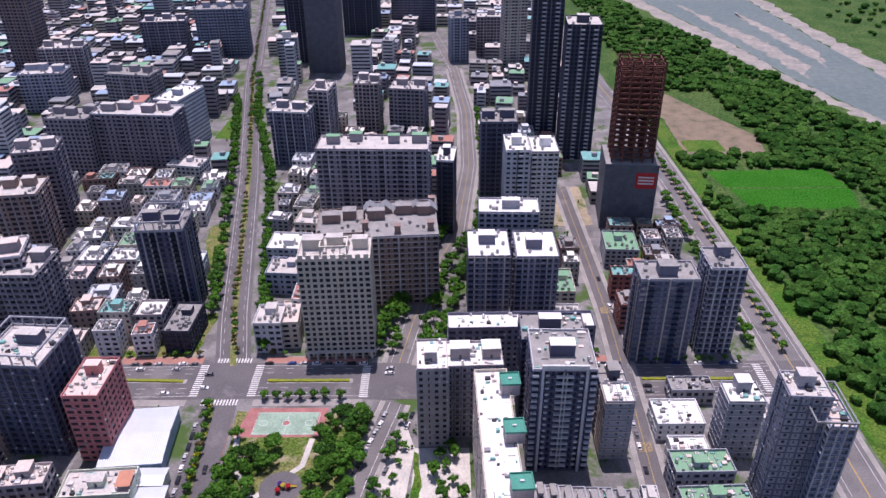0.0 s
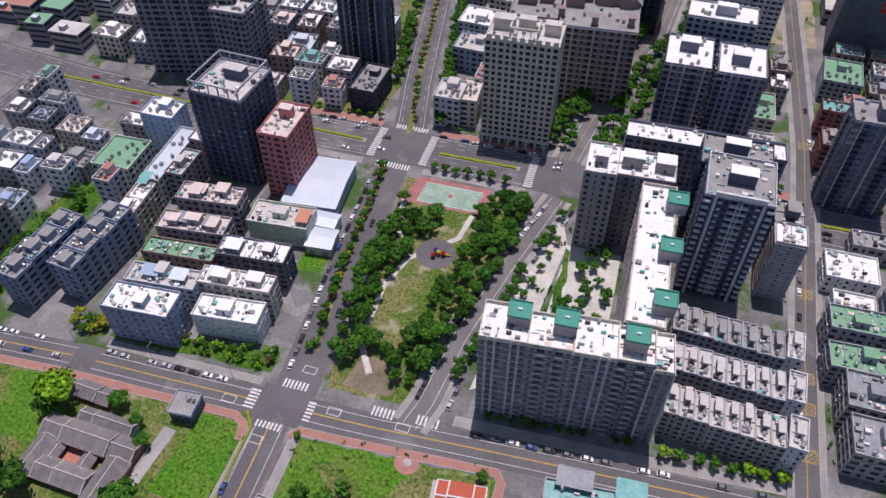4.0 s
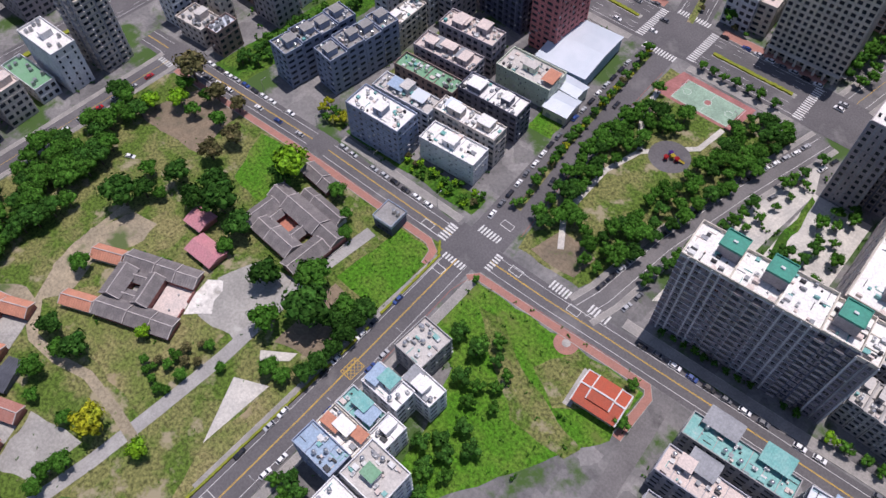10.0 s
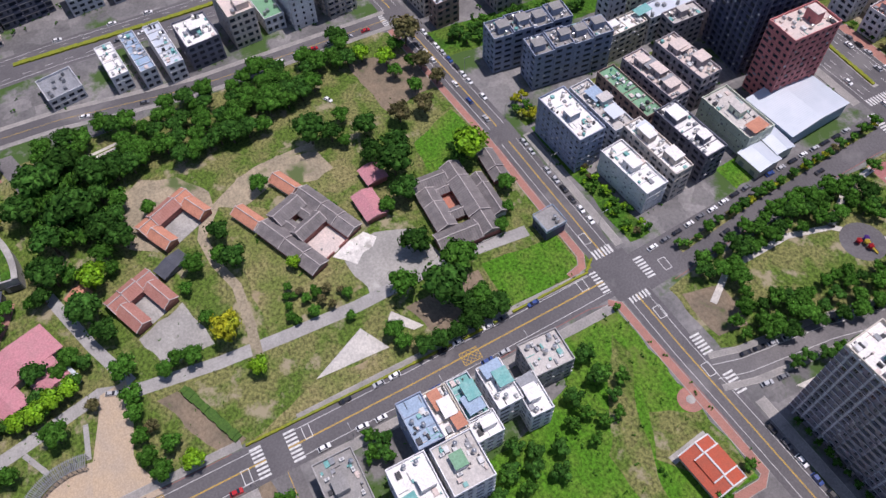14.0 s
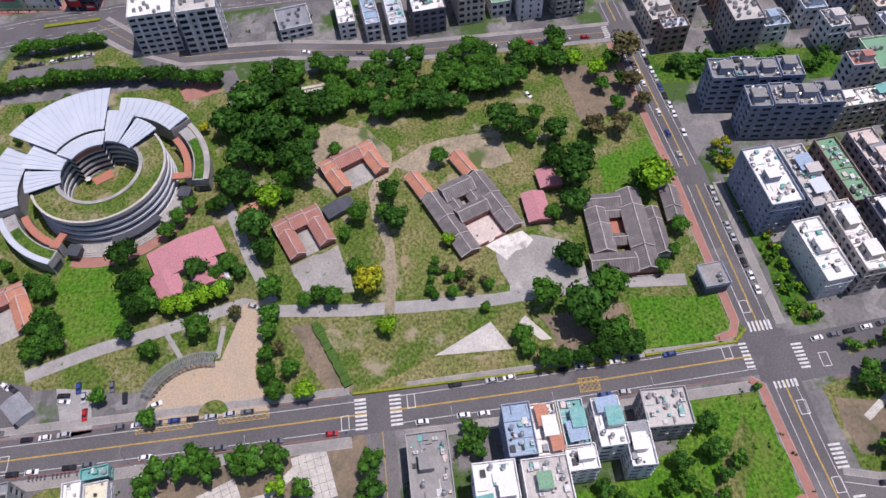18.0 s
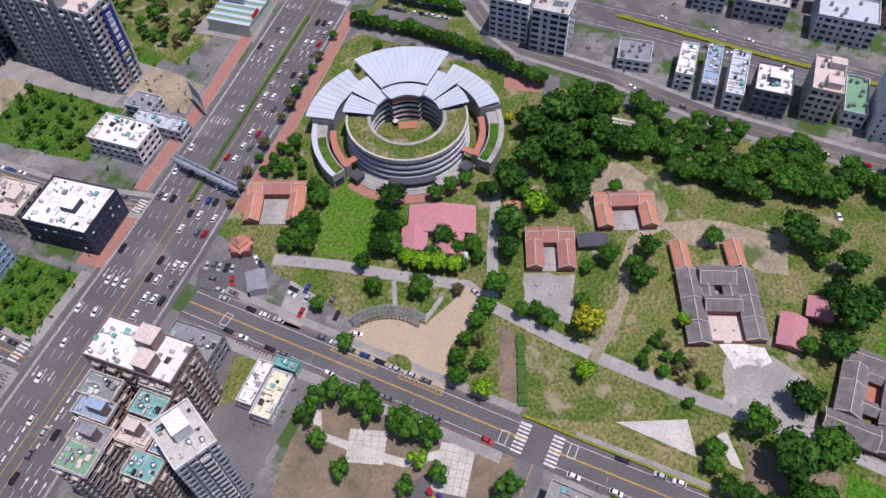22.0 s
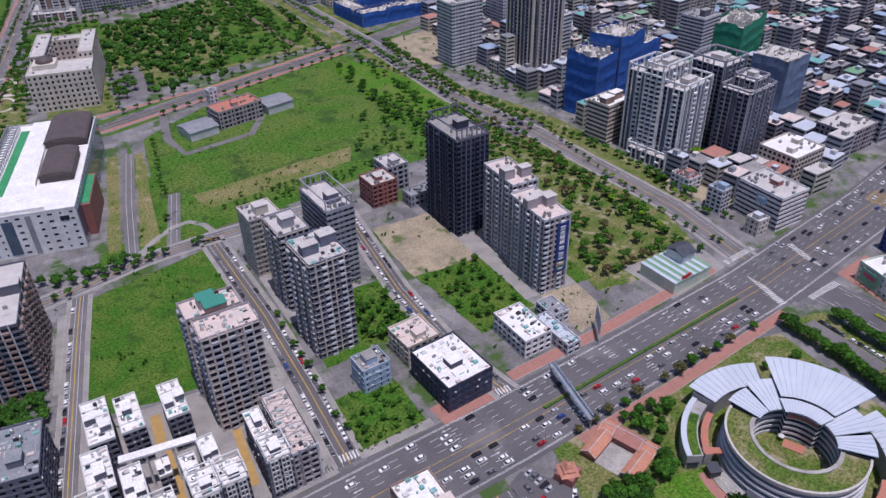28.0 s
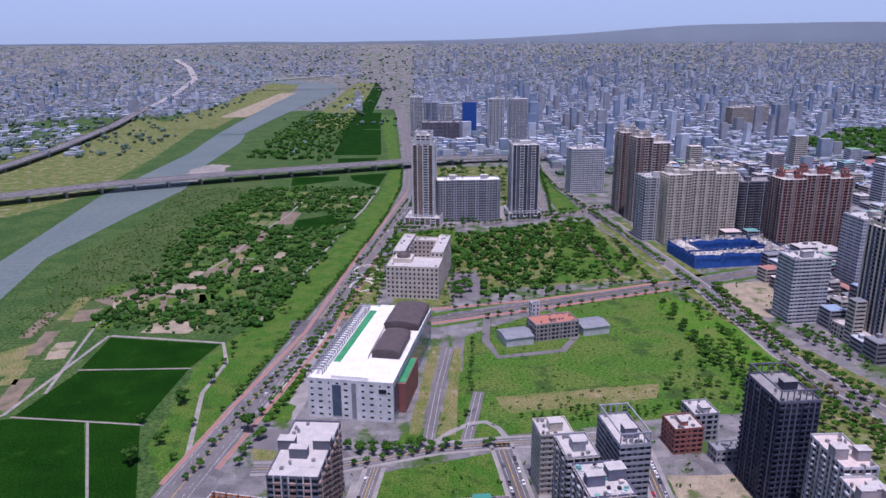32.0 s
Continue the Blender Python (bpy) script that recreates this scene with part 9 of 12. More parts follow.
for k in range(5):
    s = Shape()
    s.box(-1.5, 1.5, 0.3, 0.34, 37 - k * 4, 39.6 - k * 4)
    part("mark", s, "sign_white", t)
for k in range(3):
    s = Shape()
    s.box(-2.6, 2.6, 0.3, 0.34, 13.4 + k * 1.6, 14.3 + k * 1.6)
    part("mark", s, "sign_yellow" if k else "net_green", t)
# billboard on a lattice
t = thing("billboard", -190, -222, 62, "bare white lattice billboard frame on a building site", "billboard")
for k in range(9):
    s = Shape()
    s.box(-7 + k * 1.75 - 0.1, -7 + k * 1.75 + 0.1, -0.1, 0.1, 0, 14)
    part("post", s, "frame_white", t)
for k in range(9):
    s = Shape()
    s.box(-7.1, 7.1, 0.1, 0.26, 2 + k * 1.4, 2.16 + k * 1.4)
    part("rail", s, "frame_white", t)
s = Shape()
s.box(-6.8, 6.8, 0.3, 0.36, 5, 13.6)
part("panel", s, "metal_blue", t)
# footbridge / sign gantry over the avenue
t = thing("sign_gantry", -152, -190, 84, "grey steel footbridge truss across the avenue", "gantry")
for y in (-1.2, 1.2):
    for z in (5.6, 7.2):
        s = Shape()
        s.box(-18, 18, y - 0.15, y + 0.15, z, z + 0.3)
        part("chord", s, "metal_blue", t)
    for k in range(12):
        s = Shape()
        s.box(-18 + k * 3.2, -18 + k * 3.2 + 0.2, y - 0.1, y + 0.1, 5.8, 7.3)
        part("web", s, "metal_blue", t)
s = Shape()
s.box(-18, 18, -1.0, 1.0, 5.5, 5.65)
part("deck", s, "metal_grey", t)
for x in (-18, 18):
    s = Shape()
    s.tube(x, 0, 0, 5.6, 0.45, n=10)
    part("pier", s, "metal_grey", t)
# shop signs
for x, y, turn, w, z0, z1, m, m2 in ((-338.0, -186, 82, 11, 3, 11, "roof_green", "sign_pink"), (-338.6, -174, 82, 9, 3, 11.5, "roof_white", "sign_pink"), (-337.5, -164.5, 82, 6, 2, 11, "sign_purple", "sign_white"), (-332.8, -153, 82, 6, 4, 11, "sign_red", "sign_white"), (-333.6, -146.5, 82, 5, 0.5, 4, "sign_red", "sign_white"),
                                     (-374.5, -200, 80, 12, 12, 18, "sign_red", "sign_white"), (-375.5, -186, 80, 8, 3, 9, "sign_blue", "sign_white"), (-332, -258, 98, 7, 18, 24, "metal_blue", "sign_white")):
    t = thing("shop_sign", x, y, turn, "large colourful shop sign with unreadable bars", "sign")
    s = Shape()
    s.box(-w / 2, w / 2, -0.3, 0, z0, z1)
    part("panel", s, m, t)
    s = Shape()
    s.box(-w * 0.35, w * 0.35, -0.34, -0.3, z0 + (z1 - z0) * 0.5, z0 + (z1 - z0) * 0.75)
    part("mark", s, m2, t)
    s = Shape()
    s.box(-0.2, 0.2, 0, 0.3, 0, z1)
    part("post", s, "metal_grey", t)
# pagoda-fronted corner store
t = thing("corner_store", -257, -243, 8, "pale green ribbed-roof corner store with red sign", "shop")
s = Shape()
s.box(-14, 14, -12, 12, 0, 7)
part("wall", s, "paint_mint", t)
for k in range(12):
    s = Shape()
    s.box(-14.4 + k * 2.4, -14.4 + k * 2.4 + 2.3, -12.4, 12.4, 7, 7.3 + 0.25 * (k % 2))
    part("roof_panel", s, "metal_white" if k % 2 else "roof_green", t)
s = Shape()
s.box(2, 9, 11.8, 12.2, 7.5, 10)
part("sign", s, "sign_red", t)
s = Shape()
s.box(-12, -2, -9, 2, 7.5, 13)
s.gable(-12, -2, -9, 2, 13, 2.5, 0.8, 1)
part("upper_house", s, ("tile_light", "metal_dark"), t)
FOOT.append((-257, -243, 19))

# ---- river bridge and elevated roads ----
def viaduct(pts, half, z, pier_step, label, water=False):
    t = thing("viaduct", 0, 0, 0, label, "bridge")
    s = Shape()
    for sh, hh, zz in ((0, half, z),):
        strip(pts, hh, zz, s)
        strip(pts, hh, zz - 1.6, s)
    part("deck", s, "asphalt_old", t)
    for sh in (half, -half):
        s = Shape()
        n = len(pts)
        sides = []
        for k in range(n):
            d = (Vector(pts[min(n - 1, k + 1)]) - Vector(pts[max(0, k - 1)])).normalized()
            sides.append(Vector(pts[k]) + Vector((-d.y, d.x)) * sh)
        for p, q in zip(sides, sides[1:]):
            s.face([(p.x, p.y, z - 2.0), (q.x, q.y, z - 2.0), (q.x, q.y, z + 1.1), (p.x, p.y, z + 1.1)])
        part("parapet", s, "concrete", t)
    s = Shape()
    strip(pts, 0.12, z + 0.05, s, 0)
    strip(pts, 0.12, z + 0.05, s, 0, half * 0.5)
    strip(pts, 0.12, z + 0.05, s, 0, -half * 0.5)
    part("road_marking", s, "paint_white", t)
    for x, y, a in along(pts, pier_step):
        s = Shape()
        s.box(-1.6, 1.6, -half * 0.7, half * 0.7, 0, z - 1.9, 0, a, (x, y))
        part("pier", s, "concrete", t)


viaduct([(1500, -640), (1000, -880), (657, -1085), (531, -1180), (371, -1262), (206, -1335), (65, -1395), (-40, -1440)], 20, 12, 52, "long concrete river bridge with traffic lanes")
viaduct([(820, -1180), (816, -1392), (831, -1599), (889, -2021), (1000, -2553)], 14, 9, 90, "grey elevated riverside expressway on piers")
viaduct([(-40, -1440), (-300, -1490), (-800, -1480), (-1500, -1400)], 12, 9, 80, "elevated expressway crossing the city")

s = Shape()
far_strip([(1000, -2560), (1129, -3206), (1392, -4294), (1945, -5890), (2836, -8159)], lambda f: 11 + 18 * f, 6.0, s)
far_strip([(1900, -3700), (1283, -3907), (1024, -4037), (752, -4593), (476, -4922), (-200, -5300)], 14, 6.0, s)
tagged(part("road_far", s, "concrete"), "pale elevated roads winding towards the horizon", "road", kind="structure")
# building pit with a rust-orange steel strut grid
t = thing("building_pit", 107, -314, -12, "open building pit with rust-orange steel struts", "building site")
s = Shape()
s.box(-24, 24, -30, 30, 0, 0.1)
part("pit_floor", s, "soil", t, "brown muddy pit floor")
FOOT.append((107, -314, 50, 62, radians(-12)))
for z in (1.4, 3.6):
    for k in range(14):
        s = Shape()
        u = -22.5 + k * 3.46
        s.box(u - 0.3, u + 0.3, -29, 29, z, z + 0.5)
        part("strut", s, "strut_orange", t)
    for k in range(11):
        s = Shape()
        v = -27.5 + k * 5.5
        s.box(-23.5, 23.5, v - 0.3, v + 0.3, z + 0.52, z + 1.0)
        part("strut", s, "strut_orange", t)
for i in range(7):
    for j in range(6):
        s = Shape()
        s.box(-21 + i * 7 - 0.25, -21 + i * 7 + 0.25, -26 + j * 10.4 - 0.25, -26 + j * 10.4 + 0.25, 0.1, 6.4)
        part("post", s, "rust", t)
for x0, x1, y0, y1 in ((-24.6, -24, -30.6, 30.6), (24, 24.6, -30.6, 30.6), (-24, 24, 30, 30.6), (-24, 24, -30.6, -30)):
    s = Shape()
    s.box(x0, x1, y0, y1, 0, 3.2)
    part("hoarding", s, "metal_white", t)
patch("pavement_parking", [(122, -424), (94, -416), (84, -384), (112, -380)], "asphalt_old", 0.045, "asphalt car park with planted islands", "car park")
patch("ground_garden", [(116, -398), (100, -394), (96, -384), (112, -384)], "grass_dry", 0.06, "dry planted island in the car park", "lawn")
patch("ground_garden", [(122, -434), (100, -428), (98, -450), (114, -462)], "grass_lush", 0.06, "lawn with a winding path by the school", "lawn")
patch("pavement_walk", [(52.5, -300), (56, -300), (51, -362), (47, -362)], "pavement_grey", 0.05, "wide paved walk beside the brown tower", "pavement")
# far sports ground
for cx, cy, a, b in ((-870, -1380, 60, 80), (-1210, -1470, 75, 95)):
    FOOT.append((cx, cy, a + 20))
    s = Shape()
    q = [to_far(cx + a * math.cos(k * math.pi / 16), cy + b * math.sin(k * math.pi / 16)) for k in range(32)]
    s.face([(u, v, w + 1.0) for u, v, w in q])
    tagged(part("pavement_track", s, "court_red"), "red running track of a sports ground", "sports ground", kind="structure")
    s = Shape()
    q = [to_far(cx + a * 0.6 * math.cos(k * math.pi / 16), cy + b * 0.6 * math.sin(k * math.pi / 16)) for k in range(32)]
    s.face([(u, v, w + 1.4) for u, v, w in q])
    tagged(part("ground_pitch", s, "grass_lush"), "green sports pitch inside the track", "sports ground", kind="structure")
t = thing("sports_hall", -868, -1075, -9.4, "huge sports hall with a white arched roof", "hall")
s = Shape()
s.box(-44, 44, -150, 150, 0, 10)
part("wall", s, "tile_light", t)
part("roof", barrel(-48, 48, -155, 155, 10.02, 16, 12), "metal_white", t, "white arched metal roof")
FOOT.append((-868, -1075, 100, 320, radians(-9.4)))


# tin shelters on the flat roofs
def roof_shelter(x, y, z, turn, w, d, sheet, label):
    t = thing("roof_shelter", x, y, turn, label, "shelter", z=z)
    for u, v in ((-w / 2 + 0.2, -d / 2 + 0.2), (w / 2 - 0.2, -d / 2 + 0.2), (w / 2 - 0.2, d / 2 - 0.2), (-w / 2 + 0.2, d / 2 - 0.2)):
        s = Shape()
        s.box(u - 0.08, u + 0.08, v - 0.08, v + 0.08, 0, 2.5)
        part("post", s, "frame_metal", t)
    s = Shape()
    n = max(3, int(w / 0.9)) * 2
    rows = [((-w / 2 + w * k / n, -d / 2, 2.5 + 0.07 * (k % 2)), (-w / 2 + w * k / n, d / 2, 3.0 + 0.07 * (k % 2))) for k in range(n + 1)]
    for a, b in zip(rows, rows[1:]):
        s.weld([a[0], b[0], b[1], a[1]])
    part("tin_sheet", s, sheet, t)


for x, y, z, w, d, sheet in ((-84, 36, 14, 7, 4, "tile_roof_orange"), (-74.5, 39, 14, 5, 4, "tile_roof_orange"), (-78, 46, 13, 7, 6, "metal_blue"), (-85, 57, 14, 5, 7, "metal_blue"), (-76, 65, 13, 5, 6, "metal_grey"), (-57, 14, 20, 6, 5, "metal_teal"),
                             (8, 118, 13, 12, 7, "metal_grey"), (26, 119, 13, 10, 7, "metal_teal"), (50, 118, 13, 12, 7, "metal_blue"), (68, 121, 13, 10, 7, "metal_white"), (10, 102, 14, 10, 7, "metal_grey"), (24, 85, 14, 12, 7, "metal_grey")):
    roof_shelter(x, y, z + 0.02, 3, w, d, sheet, "ribbed tin shelter on a flat house roof")
for x, y, z, w, d, sheet in ((-172, 157, 15, 8, 6, "metal_blue"), (-160, 158, 15, 7, 6, "metal_white"), (-176, 188, 15, 6, 6, "metal_grey"), (-163, 189, 15, 6, 6, "metal_grey"), (-176, 204, 18, 7, 6, "roof_pinkish"), (-146, 163, 16, 6, 5, "metal_white"), (-128, 207, 11, 6, 8, "tile_roof_orange"), (-206, 206, 15, 5, 8, "metal_teal")):
    roof_shelter(x, y, z + 0.02, 5, w, d, sheet, "ribbed tin shelter on a flat house roof")
patch("ground_dry_grass", [(-82, 106), (-72, 108), (-58, 98), (-40, 92), (-22, 86), (-24, 80), (-46, 80), (-62, 90)], "grass", 0.036, "worn brownish track through the lot", "lawn")

# row of steep grey gables on the brown block
for k in range(5):
    s = Shape()
    s.gable(-3.6, 3.6, -3.6, 3.6, 2.2, 3.2, 0.4, 0, 0.25, 1)
    s.box(-3.5, 3.5, -3.5, 3.5, 0, 2.15, 1)
    tagged(part("roof_gable", s, ("metal_grey", "tile_brown"), at=pose(-43 + k * 8.6, 378, 44.05, 0, 0, 94)), "steep grey gable on a brown apartment roof", "roof", "row of roof gables")
for x, y, z in ((-44, 356, 44.05), (-8, 356, 44.05), (-8, 386, 44.05), (-26, 352, 44.05)):
    s = Shape()
    s.box(-1.6, 1.6, -1.6, 1.6, 0, 4.4)
    s.box(-2, 2, -2, 2, 4.42, 5.0)
    tagged(part("roof_turret", s, "tile_brown", at=pose(x, y, z, 0, 0, 4)), "small brown brick roof turret", "turret", "roof turrets")
roof_frame(-54, 309, 2, 13, 9, 58.05, 4.6, "tile_cream", "cream stone frame crowning a tower roof", 5)
for k in range(9):
    s = Shape()
    s.box(-1.2, 1.2, -0.35, 0.35, 0, 2.0)
    tagged(part("roof_crenel", s, "tile_cream", at=pose(-69 + k * 3.9, 299.6 + k * 0.135, 59.15, 0, 0, 2)), "cream stone block on a tower parapet", "crenel", "parapet blocks")
for k in range(8):
    s = Shape()
    s.box(-0.6, 0.6, -0.6, 0.6, 0, 4.0)
    tagged(part("pillar", s, "tile_cream", at=pose(-70 + k * 4.6, 297.6 + k * 0.16, 0.16, 0, 0, 2)), "cream stone arcade pillar", "pillar", "arcade pillars")
ROADS = [(R23, 4.5), (R24, 4.5), (R1, 9), (R2, 9), (R3, 17), (R4N, 14), (R5N, 9), (R6, 6), (R7, 12), (R8, 24), (R9, 7), (R10, 7), (R11, 7), (R12, 15), (R13, 13), (R25, 8), (R26, 6), (R14, 11), (R15, 13), (R17, 7), (R18, 7), (R4S, 12), (R5, 8), (R21, 4), (R22, 5)]


def near_road(x, y, r):
    for pts, half in ROADS:
        for (ax, ay), (bx, by) in zip(pts, pts[1:]):
            dx, dy = bx - ax, by - ay
            t = max(0, min(1, ((x - ax) * dx + (y - ay) * dy) / (dx * dx + dy * dy)))
            if (x - ax - t * dx) ** 2 + (y - ay - t * dy) ** 2 < (half + r) ** 2:
                return True
    return False



# ---- trees ----
def crown_mesh(name, leaf, seed, r=3.2, h=4.6, lobes=9, leaves=520):
    rnd = random.Random(seed)
    s = Shape()
    base = bmesh.new()
    bmesh.ops.create_icosphere(base, subdivisions=1, radius=1.0)
    unit_v = [v.co.copy() for v in base.verts]
    unit_f = [[v.index for v in f.verts] for f in base.faces]
    base.free()
    centres = []
    for k in range(lobes):
        a = k * 2.399 + rnd.uniform(-0.3, 0.3)
        rr = r * math.sqrt((k + 0.3) / lobes) * 0.72
        z = h * (0.55 + 0.33 * (1 - (rr / r) ** 1.5) * rnd.uniform(0.7, 1.1)) - 0.22 * h
        q = r * rnd.uniform(0.34, 0.5)
        centres.append((rr * math.cos(a), rr * math.sin(a), z, q))
        i = len(s.v)
        for v in unit_v:
            f = q * 0.86 * rnd.uniform(0.85, 1.12)
            s.v.append((centres[-1][0] + v.x * f, centres[-1][1] + v.y * f, z + v.z * f * 0.85))
        s.f += [tuple(i + a_ for a_ in f) for f in unit_f]
        s.m += [0] * len(unit_f)
    for k in range(leaves):
        cx, cy, cz, q = rnd.choice(centres)
        u = Vector((rnd.gauss(0, 1), rnd.gauss(0, 1), rnd.gauss(0.35, 0.9))).normalized()
        p = Vector((cx, cy, cz)) + Vector((u.x, u.y, u.z * 0.85)) * q * rnd.uniform(0.86, 1.16)
        t1 = u.cross(Vector((rnd.gauss(0, 1), rnd.gauss(0, 1), rnd.gauss(0, 1)))).normalized()
        t2 = (u.cross(t1) + u * rnd.uniform(-0.7, 0.7)).normalized()
        a, b = rnd.uniform(0.22, 0.48), rnd.uniform(0.18, 0.36)
        s.face([p - t1 * a, p - t2 * b, p + t1 * a, p + t2 * b + u * 0.1])
    return s.mesh(name, leaf)


def trunk_mesh():
    s = Shape()
    s.tube(0, 0, 0, 2.4, 0.24, 0.16, 7)
    for a in (0.3, 2.2, 4.4):
        i = len(s.v)
        for z, rr, w in ((1.8, 0.1, 0.11), (3.6, 1.3, 0.05)):
            cx, cy = rr * math.cos(a), rr * math.sin(a)
            s.v += [(cx + w * math.cos(k * 1.571), cy + w * math.sin(k * 1.571), z) for k in range(4)]
        for k in range(4):
            s.f.append((i + k, i + (k + 1) % 4, i + 4 + (k + 1) % 4, i + 4 + k))
            s.m.append(0)
    return s.mesh("trunk", "bark")


TRUNK = trunk_mesh()
CROWNS = {}
for key, leaf in (("dark", "leaf_dark"), ("mid", "leaf_mid"), ("lime", "leaf_lime"), ("gold", "leaf_gold"), ("brown", "leaf_brown")):
    CROWNS[key] = [crown_mesh("crown", leaf, 10 * len(CROWNS) + k, r=3.2 + 0.25 * (k - 1), h=4.4 + 0.5 * k, lobes=8 + 2 * k, leaves=290) for k in range(3 if key in ("dark", "mid") else 1)]
TREE_WORDS = {"dark": "dense dark green tree", "mid": "green broadleaf tree with full crown", "lime": "bright lime-green young tree", "gold": "yellow-green flowering tree", "brown": "sparse brownish tree"}
tree_rnd = random.Random(5)
LOW = {k: [crown_mesh("crown", leaf, 200 + 7 * j, lobes=6, leaves=120)] for j, (k, leaf) in enumerate((("dark", "leaf_dark"), ("mid", "leaf_mid"), ("lime", "leaf_lime"), ("gold", "leaf_gold"), ("brown", "leaf_brown")))}
SHRUB = crown_mesh("shrub", "leaf_mid", 321, lobes=2, leaves=30)
TREES, SPARE = [], []


def tree(x, y, size=1.0, kind="mid", squash=1.0, where="standing in the park", wood=False):
    """size 1 is a crown about 6.4 m wide and 7 m tall."""
    if wood or len(TREES) >= 300:
        SPARE.append((x, y, size * tree_rnd.uniform(0.92, 1.08), kind, tree_rnd.uniform(0, 6.28), 1 if wood else 0))
        return
    t = new("tree", TRUNK)
    k = size * tree_rnd.uniform(0.92, 1.08)
    t.matrix_basis = pose(x, y, 0, 0, 0, tree_rnd.uniform(0, 360)) @ Matrix.Diagonal((k, k, k * squash, 1))
    tagged(t, f"{TREE_WORDS[kind]} {where}", "tree")
    part("crown", tree_rnd.choice(CROWNS[kind]), None, t, at=Matrix.Translation((0, 0, 2.0)))
    TREES.append((x, y, 3.2 * k))


def inside(poly, x, y):
    hit = False
    for (x0, y0), (x1, y1) in zip(poly, poly[1:] + poly[:1]):
        if (y0 > y) != (y1 > y) and x < (x1 - x0) * (y - y0) / (y1 - y0) + x0:
            hit = not hit
    return hit


def grove(poly, count, kinds, lo=0.8, hi=1.5, gap=3.6, seed=1, avoid=(), where="standing in the park", wood=False):
    rnd = random.Random(seed)
    xs, ys = [p[0] for p in poly], [p[1] for p in poly]
    put = []
    for _ in range(count * 30):
        if len(put) >= count:
            break
        x, y = rnd.uniform(min(xs), max(xs)), rnd.uniform(min(ys), max(ys))
        if inside(poly, x, y) and all((x - a) ** 2 + (y - b) ** 2 > gap * gap for a, b in put) and all((x - a) ** 2 + (y - b) ** 2 > c * c for a, b, c in avoid) and clear_of(x, y, 1.5):
            put.append((x, y))
            tree(x, y, rnd.uniform(lo, hi) * 1.12, rnd.choice(kinds), where=where, wood=wood)


def tree_row(pts, step, kinds, lo, hi, shift=0.0, seed=1, jitter=0.8, skip=0.1, where="planted along the street"):
    rnd = random.Random(seed)
    for x, y, a in along(pts, step, step / 2, shift):
        if rnd.random() > skip:
            tree(x + rnd.uniform(-jitter, jitter), y + rnd.uniform(-jitter, jitter), rnd.uniform(lo, hi), rnd.choice(kinds), where=where)


# the old-house park, tree by tree: place and size
for x, y, k in ((-148, -90, 1.4), (-148, -84, 1.5), (-150, -78, 1.5), (-152, -72, 1.4), (-108, -41, 1.4), (-193, -53, 2), (-129, -11, 1.3), (-164, 16, 1), (-256, 86, 1.6), (-248, 95, 1.8), (-180, 102, 2.6)):
    tree(x, y, k, "lime")
for x, y, k in ((-147, -16, 2.2), (-239, -83, 0.94)):
    tree(x, y, k, "gold")
for x, y, k in ((-256, 109, 2.5), (-213, 85, 2), (-213, 97, 1.8), (-238, 108, 1.7), (-226, 110, 1.5), (-126, -50, 0.94), (-143, -66, 0.91)):
    tree(x, y, k, "brown")
for x, y, k in ((-172, -109, 1.8), (-159, -105, 1.9), (-148, -102, 1.6), (-139, -105, 1.4), (-163, -81, 1.6), (-235, -71, 2.4), (-245, -62, 2.9), (-224, -53, 3.1), (-215, -64, 2.7), (-214, -45, 2.3), (-205, -39, 1.8), (-200, -67, 2.2), (-179, -59, 2.2), (-168, -55, 1.8), (-252, -52, 2.6), (-241, -41, 2.5), (-241, -34, 2.1), (-176, -4, 1.9), (-191, -5, 1.4), (-220, 46, 2.4), (-217, 54, 1.6), (-213, 68, 2.1), (-187, 70, 3), (-196, 75, 2.2)):
    tree(x, y, k, "dark")
for x, y, k in ((-198, 65, 1.7), (-173, 68, 1.9), (-149, 60, 2.1), (-124, 60, 2.9), (-116, 64, 1.6), (-108, 44, 1.3), (-108, 50, 1.3), (-108, 56, 1.3), (-109, 63, 1.4), (-110, 69, 1.4), (-110, 75, 1.4), (-181, 97, 1.7), (-194, -73, 1.4), (-207, -71, 1.6)):
    tree(x, y, k, "dark")
for x, y, k in ((-137, -79, 1.5), (-131, -96, 1.2), (-183, -94, 1.3), (-190, -90, 1.2), (-196, -86, 1.1), (-194, -77, 1.1), (-166, -70, 1.1), (-155, -70, 1), (-161, -74, 1), (-150, -53, 1.7), (-144, -40, 1), (-146, -35, 1.3), (-144, -30, 1.3), (-139, -53, 1.6), (-133, -54, 1.2), (-124, -54, 1.1), (-116, -54, 1.3), (-109, -51, 1.4), (-117, -46, 1.3), (-202, -48, 1.5), (-181, -8, 1.3), (-181, -18, 1.3), (-173, -24, 0.95), (-157, -21, 0.99)):
    tree(x, y, k, "mid")
for x, y, k in ((-206, 17, 1.3), (-225, 62, 1.5), (-212, 58, 0.95), (-239, 95, 1.3), (-254, 102, 1.5), (-226, 99, 1.2), (-241, 105, 1.2), (-171, 59, 1.2), (-158, 106, 1.2), (-148, 101, 1), (-141, 94, 0.98), (-133, 48, 2.2), (-133, 71, 2.3), (-116, 71, 1.6), (-119, 37, 1.2), (-114, 38, 1.1), (-133, 26, 0.67), (-226, -36, 1.6), (-217, -26, 1.2), (-105, -94, 1.3), (-249, 57, 1.4), (-260, 66, 1.7), (-249, 39, 1.8), (-115, -112, 1.1)):
    tree(x, y, k, "mid")
